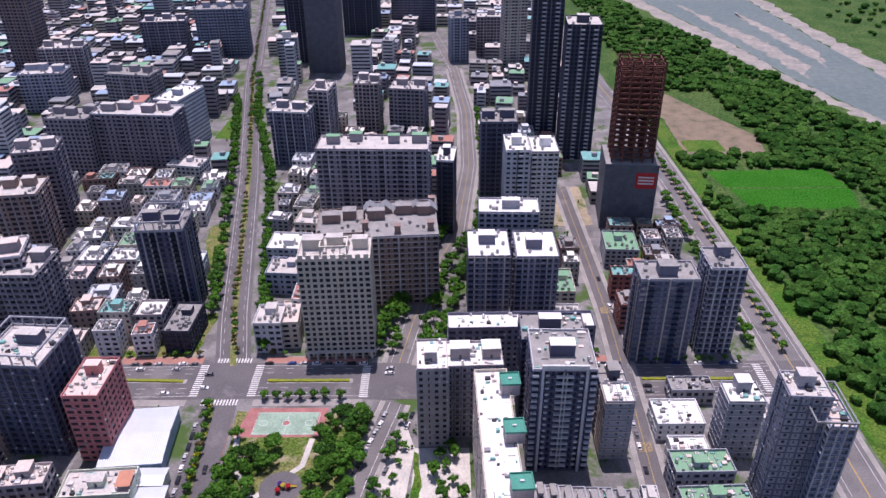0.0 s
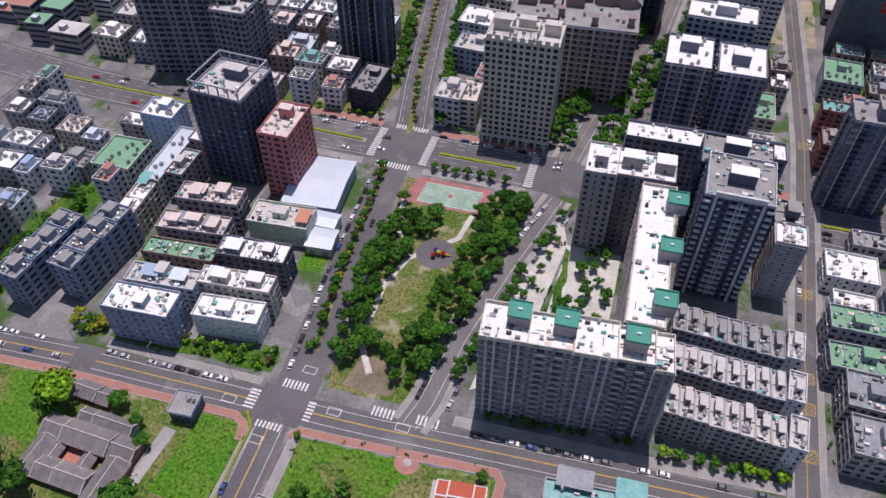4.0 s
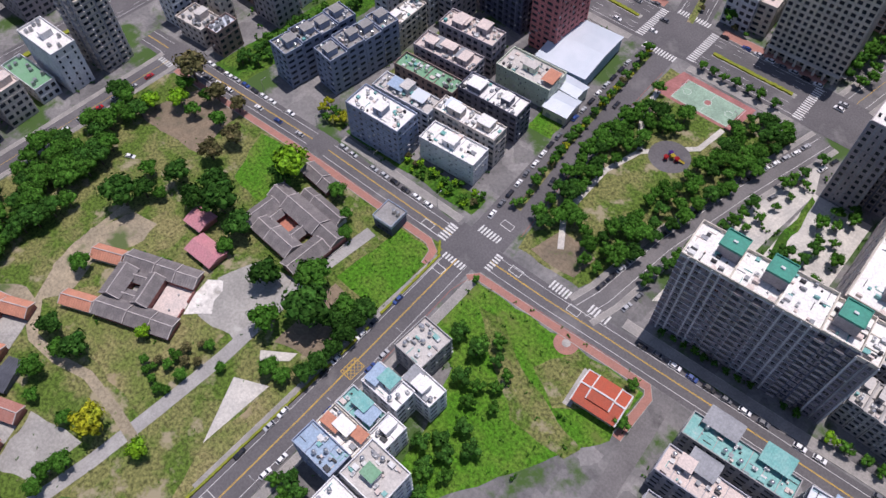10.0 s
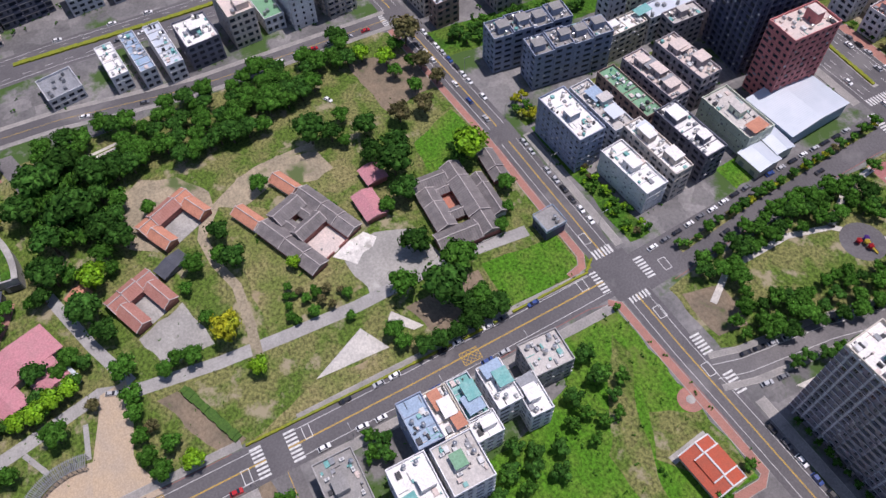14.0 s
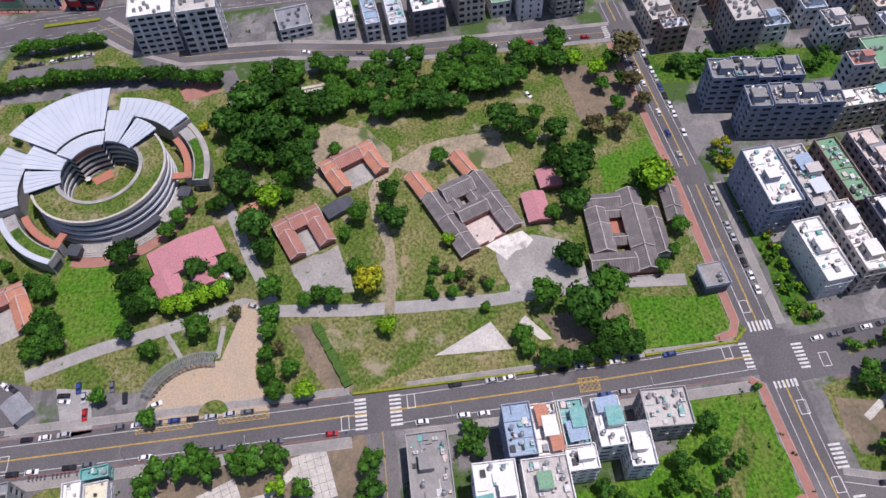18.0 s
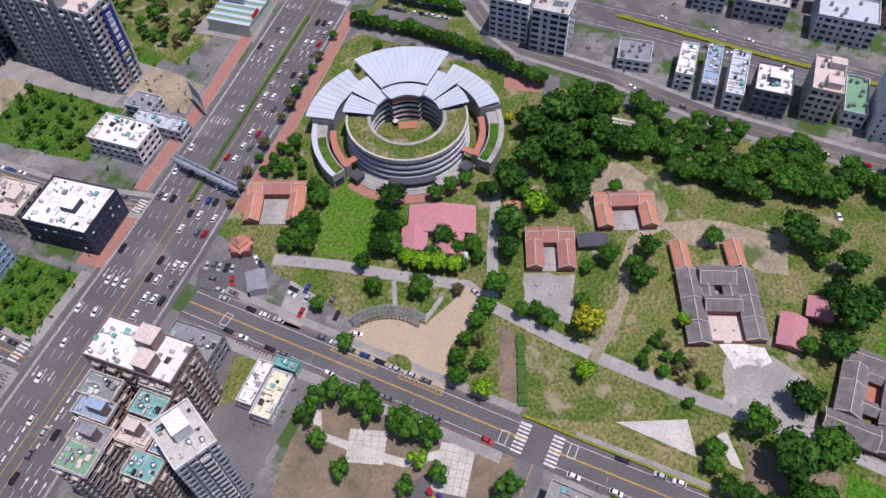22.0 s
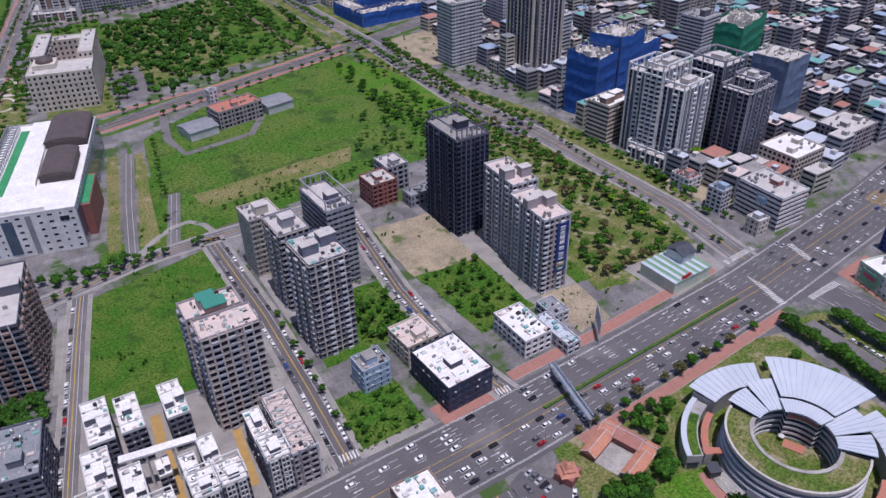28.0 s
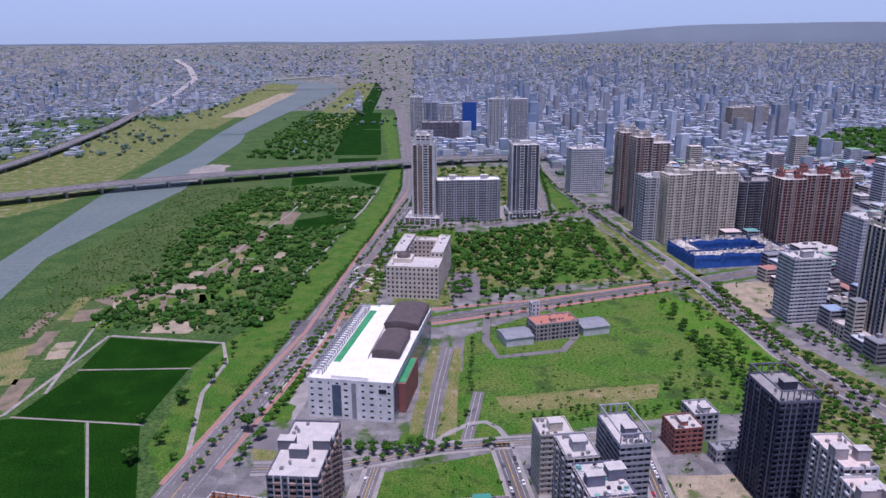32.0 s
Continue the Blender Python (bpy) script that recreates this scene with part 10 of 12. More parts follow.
grove([(-270, -70), (-273, 92), (-262, 92), (-247, 60), (-234, 25), (-236, -20), (-212, -30), (-214, -60), (-236, -72)], 104, ("mid", "dark", "mid"), 0.9, 1.5, 4.2, 2, ((-270, -76, 7), (-260, -70, 8), (-250, -66, 7), (-257, -36, 9), (-229, -31, 10), (-222, -28, 6)), wood=True)
tree(-147.7, 62.2, 1.4, "dark", 0.9, where="with a round crown in a concrete yard")
grove([(-176, -149), (-176, -138), (-158, -137), (-158, -147)], 11, ("mid", "dark"), 0.9, 1.25, 4.0, 3)
grove([(-180, -110), (-178, -102), (-150, -99), (-150, -105)], 10, ("dark", "mid"), 0.9, 1.2, 4.0, 103)
grove([(-148, -146), (-152, -135), (-137, -127), (-132, -139)], 14, ("mid", "dark"), 0.8, 1.1, 3.4, 4)
grove([(-150, -100), (-146, -84), (-162, -62), (-166, -70), (-158, -90)], 12, ("dark", "mid"), 0.8, 1.1, 3.8, 5)
grove([(-190, -168), (-182, -150), (-160, -140), (-166, -172)], 16, ("mid",), 0.6, 1.0, 4, 6)
grove([(-158, 8), (-152, 4), (-140, 6), (-140, 28), (-144, 30)], 16, ("mid", "brown"), 0.45, 0.7, 2.6, 7)
grove([(-180, -64), (-200, -66), (-196, -46), (-180, -46)], 6, ("mid", "dark"), 0.8, 1.2, 4, 8)
# hedge-like tree lines by the car park and the round building
tree_row([(-276, -186), (-280, -150), (-276, -112), (-268, -76)], 3.8, ("mid", "dark"), 1.15, 1.35, seed=10, skip=0.0, where="beside the car park")
tree_row([(-303, -178), (-306, -134)], 3.6, ("mid", "dark"), 1.1, 1.3, seed=11, skip=0.0, where="beside the car park")
tree_row([(-140, -172), (-200, -180), (-268, -190)], 9, ("brown", "mid"), 0.7, 1.1, seed=12, skip=0.25)
grove([(-262, -172), (-268, -140), (-248, -150), (-240, -170)], 9, ("mid",), 0.5, 0.8, 5, 13)
# wedge park
LAWN = ((-74, 168, 9), (-73, 178, 11), (-73, 188, 11), (-72, 198, 11), (-69, 214, 11), (-66, 228, 8), (-75, 146, 10), (-73, 252, 17), (-88, 252, 9), (-86, 236, 7))
grove([(-92, 152), (-66, 138), (-54, 150), (-40, 210), (-33, 256), (-92, 256), (-98, 200)], 105, ("mid", "mid", "dark"), 0.8, 1.25, 4.1, 14, LAWN)
tree_row([(-103, 146), (-109, 194), (-114, 262)], 7, ("mid", "dark"), 0.7, 1.0, -3.0, 15)
tree_row([(-99, 150), (-105, 194), (-110, 262)], 6, ("gold", "mid", "brown"), 0.55, 0.75, 0.5, 16, 0.4)
tree_row([(-43, 150), (-38, 174), (-28, 219), (-18, 258)], 6, ("mid", "dark"), 0.9, 1.2, 0, 17)
tree_row([(-32, 160), (-26, 200), (-18, 240)], 9, ("mid",), 0.6, 0.8, 0, 18)
tree_row([(-90, 268), (-48, 268)], 6, ("dark", "mid"), 0.8, 1.0, 0, 19)
tree_row([(-92, 301), (-40, 301)], 6, ("mid", "brown"), 0.5, 0.65, 0, 20, 0.3)
tree_row([(-166, 301), (-126, 301)], 6, ("mid", "brown"), 0.5, 0.65, 0, 21, 0.3)
tree_row([(-4, 301), (80, 301)], 6, ("mid",), 0.5, 0.7, 0, 22, 0.3)
tree_row([(96, 295), (150, 295)], 7, ("mid",), 0.5, 0.7, 0, 23, 0.3)
tree_row([(-104, 300), (-112, 345), (-145, 523), (-180, 640), (-206, 770)], 6.5, ("mid", "dark"), 1.15, 1.6, -10, 24, 1.2)
tree_row([(-108, 300), (-118, 337), (-152, 523), (-206, 782), (-270, 1151)], 7.5, ("mid", "brown"), 0.55, 0.8, 0, 25)
tree_row([(-118, 337), (-152, 523), (-190, 700)], 7, ("mid", "dark"), 1.15, 1.6, 12, 26, 1.2)
tree_row([(-14, 300), (-2, 377), (14, 425)], 5.5, ("mid", "dark"), 1.1, 1.5, -1, 27, 2)
tree_row([(-22, 300), (-18, 350), (-6, 400), (8, 440), (8, 520)], 7, ("mid", "dark"), 1.1, 1.5, 5, 28, 1.5)
tree_row([(-36, 298), (-22, 352), (-12, 392), (2, 436), (8, 520)], 5.0, ("dark", "mid"), 1.25, 1.7, 2, 127, 2.0, 0.08)
tree_row([(-8, 300), (6, 372), (20, 428), (30, 520)], 5.0, ("dark", "mid"), 1.2, 1.6, -3, 128, 2.0, 0.08)
tree_row([(27, 440), (30, 540), (30, 660)], 8, ("mid",), 1, 1.4, 0, 29)
tree_row([(174, 300), (174, 351), (172, 480), (168, 638)], 8, ("mid",), 0.8, 1.1, 0, 30)
tree_row([(158, 296), (158, 351), (157, 480)], 8, ("mid", "dark"), 1, 1.4, 0, 31)
tree_row([(34, 143), (80, 145)], 5.6, ("mid", "lime"), 0.8, 1.05, 0, 32, 0.6, 0.0)
tree_row([(-28, 140), (28, 144.6)], 4.2, ("dark", "mid"), 0.45, 0.65, 0, 33, 0.4)
grove([(-12, 170), (-12, 236), (8, 236), (8, 168)], 20, ("dark", "mid"), 0.7, 1.15, 4.4, 34)
tree_row([(-180, 139), (-112, 139)], 4, ("mid", "brown"), 0.4, 0.7, 0, 35, 1.2)
grove([(-158, 134), (-112, 136), (-112, 146), (-150, 141)], 18, ("mid", "lime"), 0.35, 0.6, 2.6, 36)
grove([(-254, 128), (-242, 128), (-238, 200), (-250, 205)], 26, ("dark", "mid"), 0.6, 1.0, 3.6, 37)
grove([(-196, 130), (-184, 134), (-186, 146), (-200, 142)], 8, ("mid", "gold"), 0.6, 0.9, 3.4, 38)
# vacant lot by the crossing
for x, y, k, kind in ((-79, 93, 1.0, "mid"), (-70, 92, 1.3, "mid"), (-66, 98, 1.1, "mid"), (-62, 92, 1.0, "dark"), (-56, 90, 0.9, "mid"), (-56, 84, 1.0, "mid"), (-52, 78, 0.9, "mid"), (-90, 113, 0.6, "mid"), (-22, 116, 0.9, "mid"), (-17, 102, 1.0, "mid"), (-60, 74, 1.1, "mid"), (-55, 66, 1.2, "dark"), (-48, 62, 1.2, "dark")):
    tree(x, y, k, kind, where="in an overgrown lot")
for x, y, k in ((-62, 53, 1.3), (-58, 58, 1.2), (-53, 55, 1.3), (-56, 48, 1.2), (-88, 13, 1.1), (-85, 16, 1.2), (-80, 15, 1.2), (-82, 11, 1.1), (-79, 91, 1.3), (-70, 90, 1.4), (-67, 79, 1.3), (-61, 80, 1.1), (-49, 50, 1.0)):
    tree(x, y, k, "dark" if k > 1.15 else "mid", where="beside the shop houses")
tree_row([(-58, 50), (-50, 40), (-44, 28)], 4, ("mid", "dark"), 0.9, 1.2, 0, 40, 1.2, where="in an overgrown lot")
tree_row([(-72, 14), (-64, 16)], 4, ("mid",), 0.9, 1.1, 0, 41)
# small park over the street
for x, y, k, kind in ((-85, -88, 1.2, "mid"), (-80, -92, 1.0, "mid"), (-74, -92, 1.0, "dark"), (-86, -78, 1.2, "mid"), (-85, -72, 1.25, "mid"), (-85, -62, 1.2, "mid"), (-84, -56, 1.25, "mid"), (-85, -50, 1.2, "mid"), (-80, -20, 1.0, "mid"), (-72, -20, 1.1, "dark"), (-66, -22, 1.0, "mid"), (-74, -42, 0.9, "mid"), (-66, -50, 0.8, "mid"), (-64, -30, 0.9, "mid"), (-76, -50, 0.8, "lime"), (-68, -84, 0.9, "mid"), (-62, -72, 0.9, "mid")):
    tree(x, y, k * 1.55, kind, where="in a small street park")
# south quarter
tree_row([(-57, -214), (-55, -249), (-51, -313)], 9, ("mid", "dark"), 0.6, 0.85, 0, 42)
grove([(-84, -268), (-110, -268), (-108, -298), (-86, -298)], 22, ("mid", "dark"), 0.5, 1.0, 3.4, 43, where="in an overgrown lot")
grove([(-132, -306), (-140, -252), (-172, -260), (-168, -306)], 34, ("mid",), 0.35, 0.8, 3.6, 44, where="in an overgrown lot")
grove([(-60, -206), (-88, -212), (-84, -238), (-62, -234)], 14, ("mid",), 0.35, 0.7, 3.6, 45, where="in an overgrown lot")
grove([(-218, -258), (-280, -262), (-290, -330), (-280, -440), (-262, -510), (-250, -510), (-236, -400), (-222, -300)], 125, ("mid", "mid", "dark", "brown"), 0.6, 1.1, 5.4, 46, where="in the linear park")
tree_row([(-262, -530), (-250, -694), (-214, -983)], 9, ("mid",), 0.9, 1.3, 0, 47)
tree_row([(-290, -440), (-276, -528), (-268, -694)], 10, ("mid",), 0.9, 1.3, 0, 48)
tree_row([(-20, -612), (-92, -640), (-226, -692)], 12, ("dark",), 0.7, 1, -9, 49)
tree_row([(-10, -620), (-92, -656), (-226, -706)], 12, ("dark",), 0.7, 1, 9, 50)
tree_row([(145, -359), (133, -437), (104, -581), (83, -812), (50, -1100)], 9, ("dark", "mid"), 0.55, 0.8, 0, 51)
tree_row([(120, -375), (110, -437), (90, -560)], 9, ("mid",), 0.8, 1.1, 0, 52)
tree_row([(100, -372), (58, -372), (3, -390), (-34, -397)], 9, ("mid", "dark"), 0.7, 1.0, 3, 53)
grove([(-8, -660), (-214, -716), (-200, -950), (-150, -955), (-14, -880)], 150, ("dark", "mid"), 0.8, 1.6, 6, 54, where="in thick scrubland")
grove([(-216, -560), (-250, -560), (-226, -440), (-150, -436)], 30, ("mid",), 0.5, 0.9, 5, 55, where="beside a meadow")
grove([(128, -340), (176, -400), (184, -520), (164, -590), (136, -900), (126, -900), (150, -590), (160, -470)], 16, ("mid", "dark"), 0.6, 1.3, 10, 56, where="on the grassy levee")

tree_row([(64, -392), (28, -389), (-6, -399)], 9, ("dark", "mid"), 0.9, 1.2, 0, 57)
for x, y, k in ((166, -486, 1.3), (177, -456, 1.8), (182, -381, 2.0), (123, -419, 2.0), (194, -428, 1.2), (118, -470, 0.9), (112, -500, 0.8), (106, -560, 0.8), (140, -400, 1.0), (112, -408, 1.2), (84, -670, 0.9), (92, -770, 0.9), (-30, -400, 0.9), (-16, -436, 0.8)):
    tree(x, y, k, "dark", where="beside the levee road")
tree_row([(-20, -470), (-26, -560)], 6, ("mid", "dark"), 0.5, 0.8, 0, 58, 1.5)
grove([(-150, -470), (-210, -450), (-240, -540), (-200, -560)], 40, ("mid", "dark"), 0.5, 1.0, 5, 59, where="beside a meadow")
grove([(-40, -432), (-130, -424), (-160, -452), (-60, -446)], 40, ("mid", "dark"), 0.3, 0.6, 4, 60, where="beside a meadow")

grove([(60, -300), (84, -296), (84, -268), (58, -272)], 26, ("dark", "mid"), 0.9, 1.3, 3.6, 61, where="in an overgrown lot")
grove([(58, -224), (90, -228), (90, -196), (64, -196)], 22, ("mid", "lime"), 0.9, 1.3, 3.6, 62, where="in an overgrown lot")
tree_row([(62, -392), (30, -388), (6, -394)], 8, ("dark", "mid"), 0.9, 1.2, 5, 63)

tree_row([(-312, -300), (-304, -380), (-288, -450), (-264, -530), (-254, -694)], 8, ("mid", "dark"), 0.8, 1.2, -14, 64, 1.5)
tree_row([(-296, -300), (-276, -450), (-250, -530), (-240, -694)], 9, ("mid",), 0.8, 1.2, 12, 65, 1.5)
for line_, sg in ((R25, 1), (R25, -1), (R26, -1), (R15[5:], 1)):
    tree_row(line_, 8, ("dark", "mid"), 0.8, 1.3, sg * 10, 140 + sg, 1.5)
tree_row(R13[2:9], 8, ("dark", "mid"), 0.6, 0.95, 13.5, 143, 1.0, 0.12)
tree_row(R13[2:9], 8, ("mid", "dark"), 0.7, 1.1, -14, 144, 1.2, 0.12)
grove([(-116, -712), (-204, -736), (-196, -956), (-150, -968), (-124, -760)], 75, ("mid", "dark"), 0.8, 1.4, 7, 145)
grove([(44, -1060), (-140, -1060), (-160, -1380), (44, -1370)], 130, ("mid", "dark"), 1.0, 1.8, 8, 146)
grove([(62, -795), (66, -905), (-14, -925), (-12, -795)], 34, ("dark", "mid"), 0.9, 1.4, 6, 147)
grove([(56, -650), (70, -660), (66, -790), (52, -790)], 26, ("mid", "dark"), 0.7, 1.1, 5, 148)
grove([(-2, -640), (-12, -640), (-14, -790), (-6, -790)], 18, ("mid", "dark"), 0.7, 1.1, 5, 149)
grove([(-322, -500), (-300, -540), (-290, -600), (-300, -620), (-320, -560)], 26, ("mid", "dark"), 0.6, 1.0, 5, 150)
for x, y, k in ((-363, -344, 1.7), (-367, -335, 1.9), (-371, -325, 1.8), (-362, -330, 1.4)):
    tree(x, y, k, "lime", where="beside a sandy lot")
grove([(60, -606), (94, -606), (90, -800), (66, -800)], 26, ("mid", "dark"), 0.6, 1.0, 5, 66, where="beside the levee road")

# ---- the remaining trees, joined by leaf colour ----
def arrays(me):
    v = np.empty(len(me.vertices) * 3)
    me.vertices.foreach_get("co", v)
    lt = np.empty(len(me.polygons), dtype=np.int32)
    me.polygons.foreach_get("loop_total", lt)
    lv = np.empty(len(me.loops), dtype=np.int32)
    me.loops.foreach_get("vertex_index", lv)
    return v.reshape(-1, 3), lt, lv


def joined(name, pieces, mat, label, category):
    """One mesh from many placed copies: (arrays, x, y, z, scale, turn)."""
    vs, ts, ls, o = [], [], [], 0
    for (v, lt, lv), x, y, z, k, a in pieces:
        c, s_ = math.cos(a) * k, math.sin(a) * k
        vs.append(np.stack([x + c * v[:, 0] - s_ * v[:, 1], y + s_ * v[:, 0] + c * v[:, 1], z + k * v[:, 2]], 1))
        ts.append(lt)
        ls.append(lv + o)
        o += len(v)
    v, lt, lv = np.concatenate(vs), np.concatenate(ts), np.concatenate(ls)
    me = bpy.data.meshes.new(name)
    me.vertices.add(len(v))
    me.vertices.foreach_set("co", v.ravel())
    me.loops.add(len(lv))
    me.loops.foreach_set("vertex_index", lv.astype(np.int32))
    me.polygons.add(len(lt))
    me.polygons.foreach_set("loop_start", np.concatenate([[0], np.cumsum(lt)[:-1]]).astype(np.int32))
    me.materials.append(MATS[mat])
    me.update(calc_edges=True)
    return tagged(new(name, me), label, category, kind="stuff")


LEAF = {"dark": "leaf_dark", "mid": "leaf_mid", "lime": "leaf_lime", "gold": "leaf_gold", "brown": "leaf_brown"}
CROWN_ARRAYS = {k: [arrays(v[0]), arrays(CROWNS[k][-1])] for k, v in LOW.items()}
shrub_arrays = arrays(SHRUB)
trunk_arrays = arrays(TRUNK)
for kind in LEAF:
    mine = [q for q in SPARE if q[3] == kind]
    if mine:
        joined("street_trees", [(CROWN_ARRAYS[kind][c], x, y, 2.0 * k, k, a) for x, y, k, _, a, c in mine], LEAF[kind], "many " + TREE_WORDS[kind].replace("tree", "trees") + " along streets and lots", "trees")
if SPARE:
    joined("tree_trunks", [(trunk_arrays, x, y, 0.0, k, a) for x, y, k, _, a, c in SPARE], "bark", "slim trunks of street and lot trees", "trees")


shrub_rnd = random.Random(77)
shrubs = []
for zone, count in (((-300, 150, 300, 640), 420), ((-300, -112, 132, 275), 240), ((-420, -296, -180, 280), 200), ((-60, 170, 60, 290), 160), ((-330, 70, -480, -205), 320), ((-480, -250, -900, -260), 260)):
    for _ in range(count):
        x, y = shrub_rnd.uniform(zone[0], zone[1]), shrub_rnd.uniform(zone[2], zone[3])
        if clear_of(x, y, 1.5) and not near_road(x, y, 0.5):
            shrubs.append((x, y, shrub_rnd.uniform(0.25, 0.75), shrub_rnd.uniform(0, 6.28)))
for f in list(FOOT):
    if len(f) == 5 and f[2] < 90 and math.hypot(f[0], f[1]) < 430:
        c_, s_ = math.cos(f[4]), math.sin(f[4])
        for side in range(4):
            L, D = (f[2], f[3]) if side % 2 == 0 else (f[3], f[2])
            for k in range(int(L / 2.6)):
                if shrub_rnd.random() < 0.3:
                    u, v = -L / 2 + (k + shrub_rnd.random()) * 2.6, (D / 2 + 1.3) * (1 if side < 2 else -1)
                    if side % 2:
                        u, v = v, u
                    x, y = f[0] + c_ * u - s_ * v, f[1] + s_ * u + c_ * v
                    if clear_of(x, y, 0.6) and not near_road(x, y, -1.0):
                        shrubs.append((x, y, shrub_rnd.uniform(0.16, 0.42), shrub_rnd.uniform(0, 6.28)))
WEEDS = ([(-91, 116), (-92, 88), (-74, 80), (-62, 40), (-40, 56), (-13, 96), (-18, 124)], [(-57, -202), (-91, -207), (-87, -241), (-57, -238)], [(-129, -311), (-139, -248), (-175, -256), (-170, -309)], [(-84, -266), (-86, -312), (-116, -316), (-115, -270)],
         [(36, -371), (-30, -391), (-40, -290), (40, -290)], [(-8, -420), (-20, -570), (-92, -628), (-220, -680), (-250, -560), (-140, -430)], [(-131, 79), (-130, 116), (-108, 112), (-108, 79)], [(-182, -262), (-206, -262), (-206, -228), (-182, -228)], [(-262, 110), (-112, 112), (-110, -40), (-130, -150), (-190, -60), (-240, -20)])
for poly, count, hi in zip(WEEDS, (120, 130, 110, 90, 110, 500, 40, 30, 420), (0.4, 0.5, 0.5, 0.5, 0.35, 0.5, 0.25, 0.35, 0.2)):
    xs, ys = [p[0] for p in poly], [p[1] for p in poly]
    for _ in range(count):
        x, y = shrub_rnd.uniform(min(xs), max(xs)), shrub_rnd.uniform(min(ys), max(ys))
        if inside(poly, x, y) and clear_of(x, y, 1.0):
            shrubs.append((x, y, shrub_rnd.uniform(0.12, hi), shrub_rnd.uniform(0, 6.28)))
joined("garden_shrubs", [(shrub_arrays, x, y, -0.2, k, a) for x, y, k, a in shrubs], "leaf_mid", "small green shrubs between houses", "shrubs")


# tree rows and bushes of the avenue and its park strip
row_rnd = random.Random(314)
AVENUE = {"dark": [], "mid": [], "lime": []}
for line, step, wide, lo, hi in (([(-278, -433), (-277, -358), (-279, -296), (-284, -252)], 5.0, 3.0, 0.5, 0.95), ([(-301, -445), (-296, -354), (-297, -282), (-303, -247)], 8.0, 1.0, 0.4, 0.7), ([(-207, -646), (-204, -555), (-217, -481)], 5.0, 5.0, 0.7, 1.2),
                                 ([(-209, -875), (-212, -689)], 7.0, 3.0, 0.7, 1.2), ([(-236, -648), (-263, -560), (-263, -480)], 8.0, 1.0, 0.5, 0.9), ([(-225, -645), (-245, -560), (-240, -490)], 13.0, 9.0, 0.4, 0.9), ([(-320, -345), (-318, -285), (-330, -270)], 5.0, 2.0, 0.5, 0.9),
                                 ([(-268, -690), (-262, -612), (-275, -520)], 7.0, 1.5, 0.5, 0.8)):
    for (xa, ya), (xb, yb) in zip(line, line[1:]):
        m = max(1, int(math.hypot(xb - xa, yb - ya) / step))
        for j in range(m):
            f = (j + row_rnd.random() * 0.7) / m
            x, y = xa + (xb - xa) * f + row_rnd.uniform(-wide, wide), ya + (yb - ya) * f + row_rnd.uniform(-wide, wide)
            if clear_of(x, y, 1.5):
                AVENUE[row_rnd.choice(("dark", "dark", "mid", "mid", "lime"))].append((x, y, row_rnd.uniform(lo, hi), row_rnd.uniform(0, 6.28)))
for kind, spots in AVENUE.items():
    joined("avenue_trees", [(CROWN_ARRAYS[kind][0], x, y, 1.6 * k, k, a) for x, y, k, a in spots], LEAF[kind], "many " + TREE_WORDS[kind].replace("tree", "trees") + " along the avenue", "trees")
joined("tree_trunks", [(trunk_arrays, x, y, 0.0, k, a) for q in AVENUE.values() for x, y, k, a in q], "bark", "slim trunks of avenue trees", "trees")


# ---- far woods, joined ----
def woods(name, poly, count, label, seed, lo=2.0, hi=4.5, avoid=(), leaf="leaf_woods"):
    rnd = random.Random(seed)
    base = bmesh.new()
    bmesh.ops.create_icosphere(base, subdivisions=1, radius=1.0)
    uv = [v.co.copy() for v in base.verts]
    uf = [[v.index for v in f.verts] for f in base.faces]
    base.free()
    s = Shape()
    xs, ys = [p[0] for p in poly], [p[1] for p in poly]
    n = 0
    for _ in range(count * 12):
        if n >= count:
            break
        x, y = rnd.uniform(min(xs), max(xs)), rnd.uniform(min(ys), max(ys))
        v = Vector((x * 0.02, y * 0.02, seed * 0.37))
        jx, jy = 26 * noise.noise(v), 26 * noise.noise(v + Vector((5.2, 1.3, 8.8)))
        if not inside(poly, x + jx, y + jy) or any(inside(q, x, y) for q in avoid) or not clear_of(x, y, 2) or near_road(x, y, 1) or (y < -500 and inside(river_s, x, y)) or (470 < x < 720 and -3700 < y < -1880):
            continue
        n += 1
        big = rnd.uniform(lo, hi)
        g0 = far_rise(math.hypot(x, y))
        for j in range(3):
            cx, cy = x + rnd.uniform(-0.6, 0.6) * big, y + rnd.uniform(-0.6, 0.6) * big
            q = big * rnd.uniform(0.5, 0.85)
            i = len(s.v)
            for v in uv:
                f = q * rnd.uniform(0.72, 1.2)
                s.v.append((cx + v.x * f, cy + v.y * f, g0 + big * 0.7 + v.z * f * 0.9))
            s.f += [tuple(i + a for a in f) for f in uf]
    s.m = [0] * len(s.f)
    return tagged(part(name, s, leaf), label, "woods", kind="stuff")


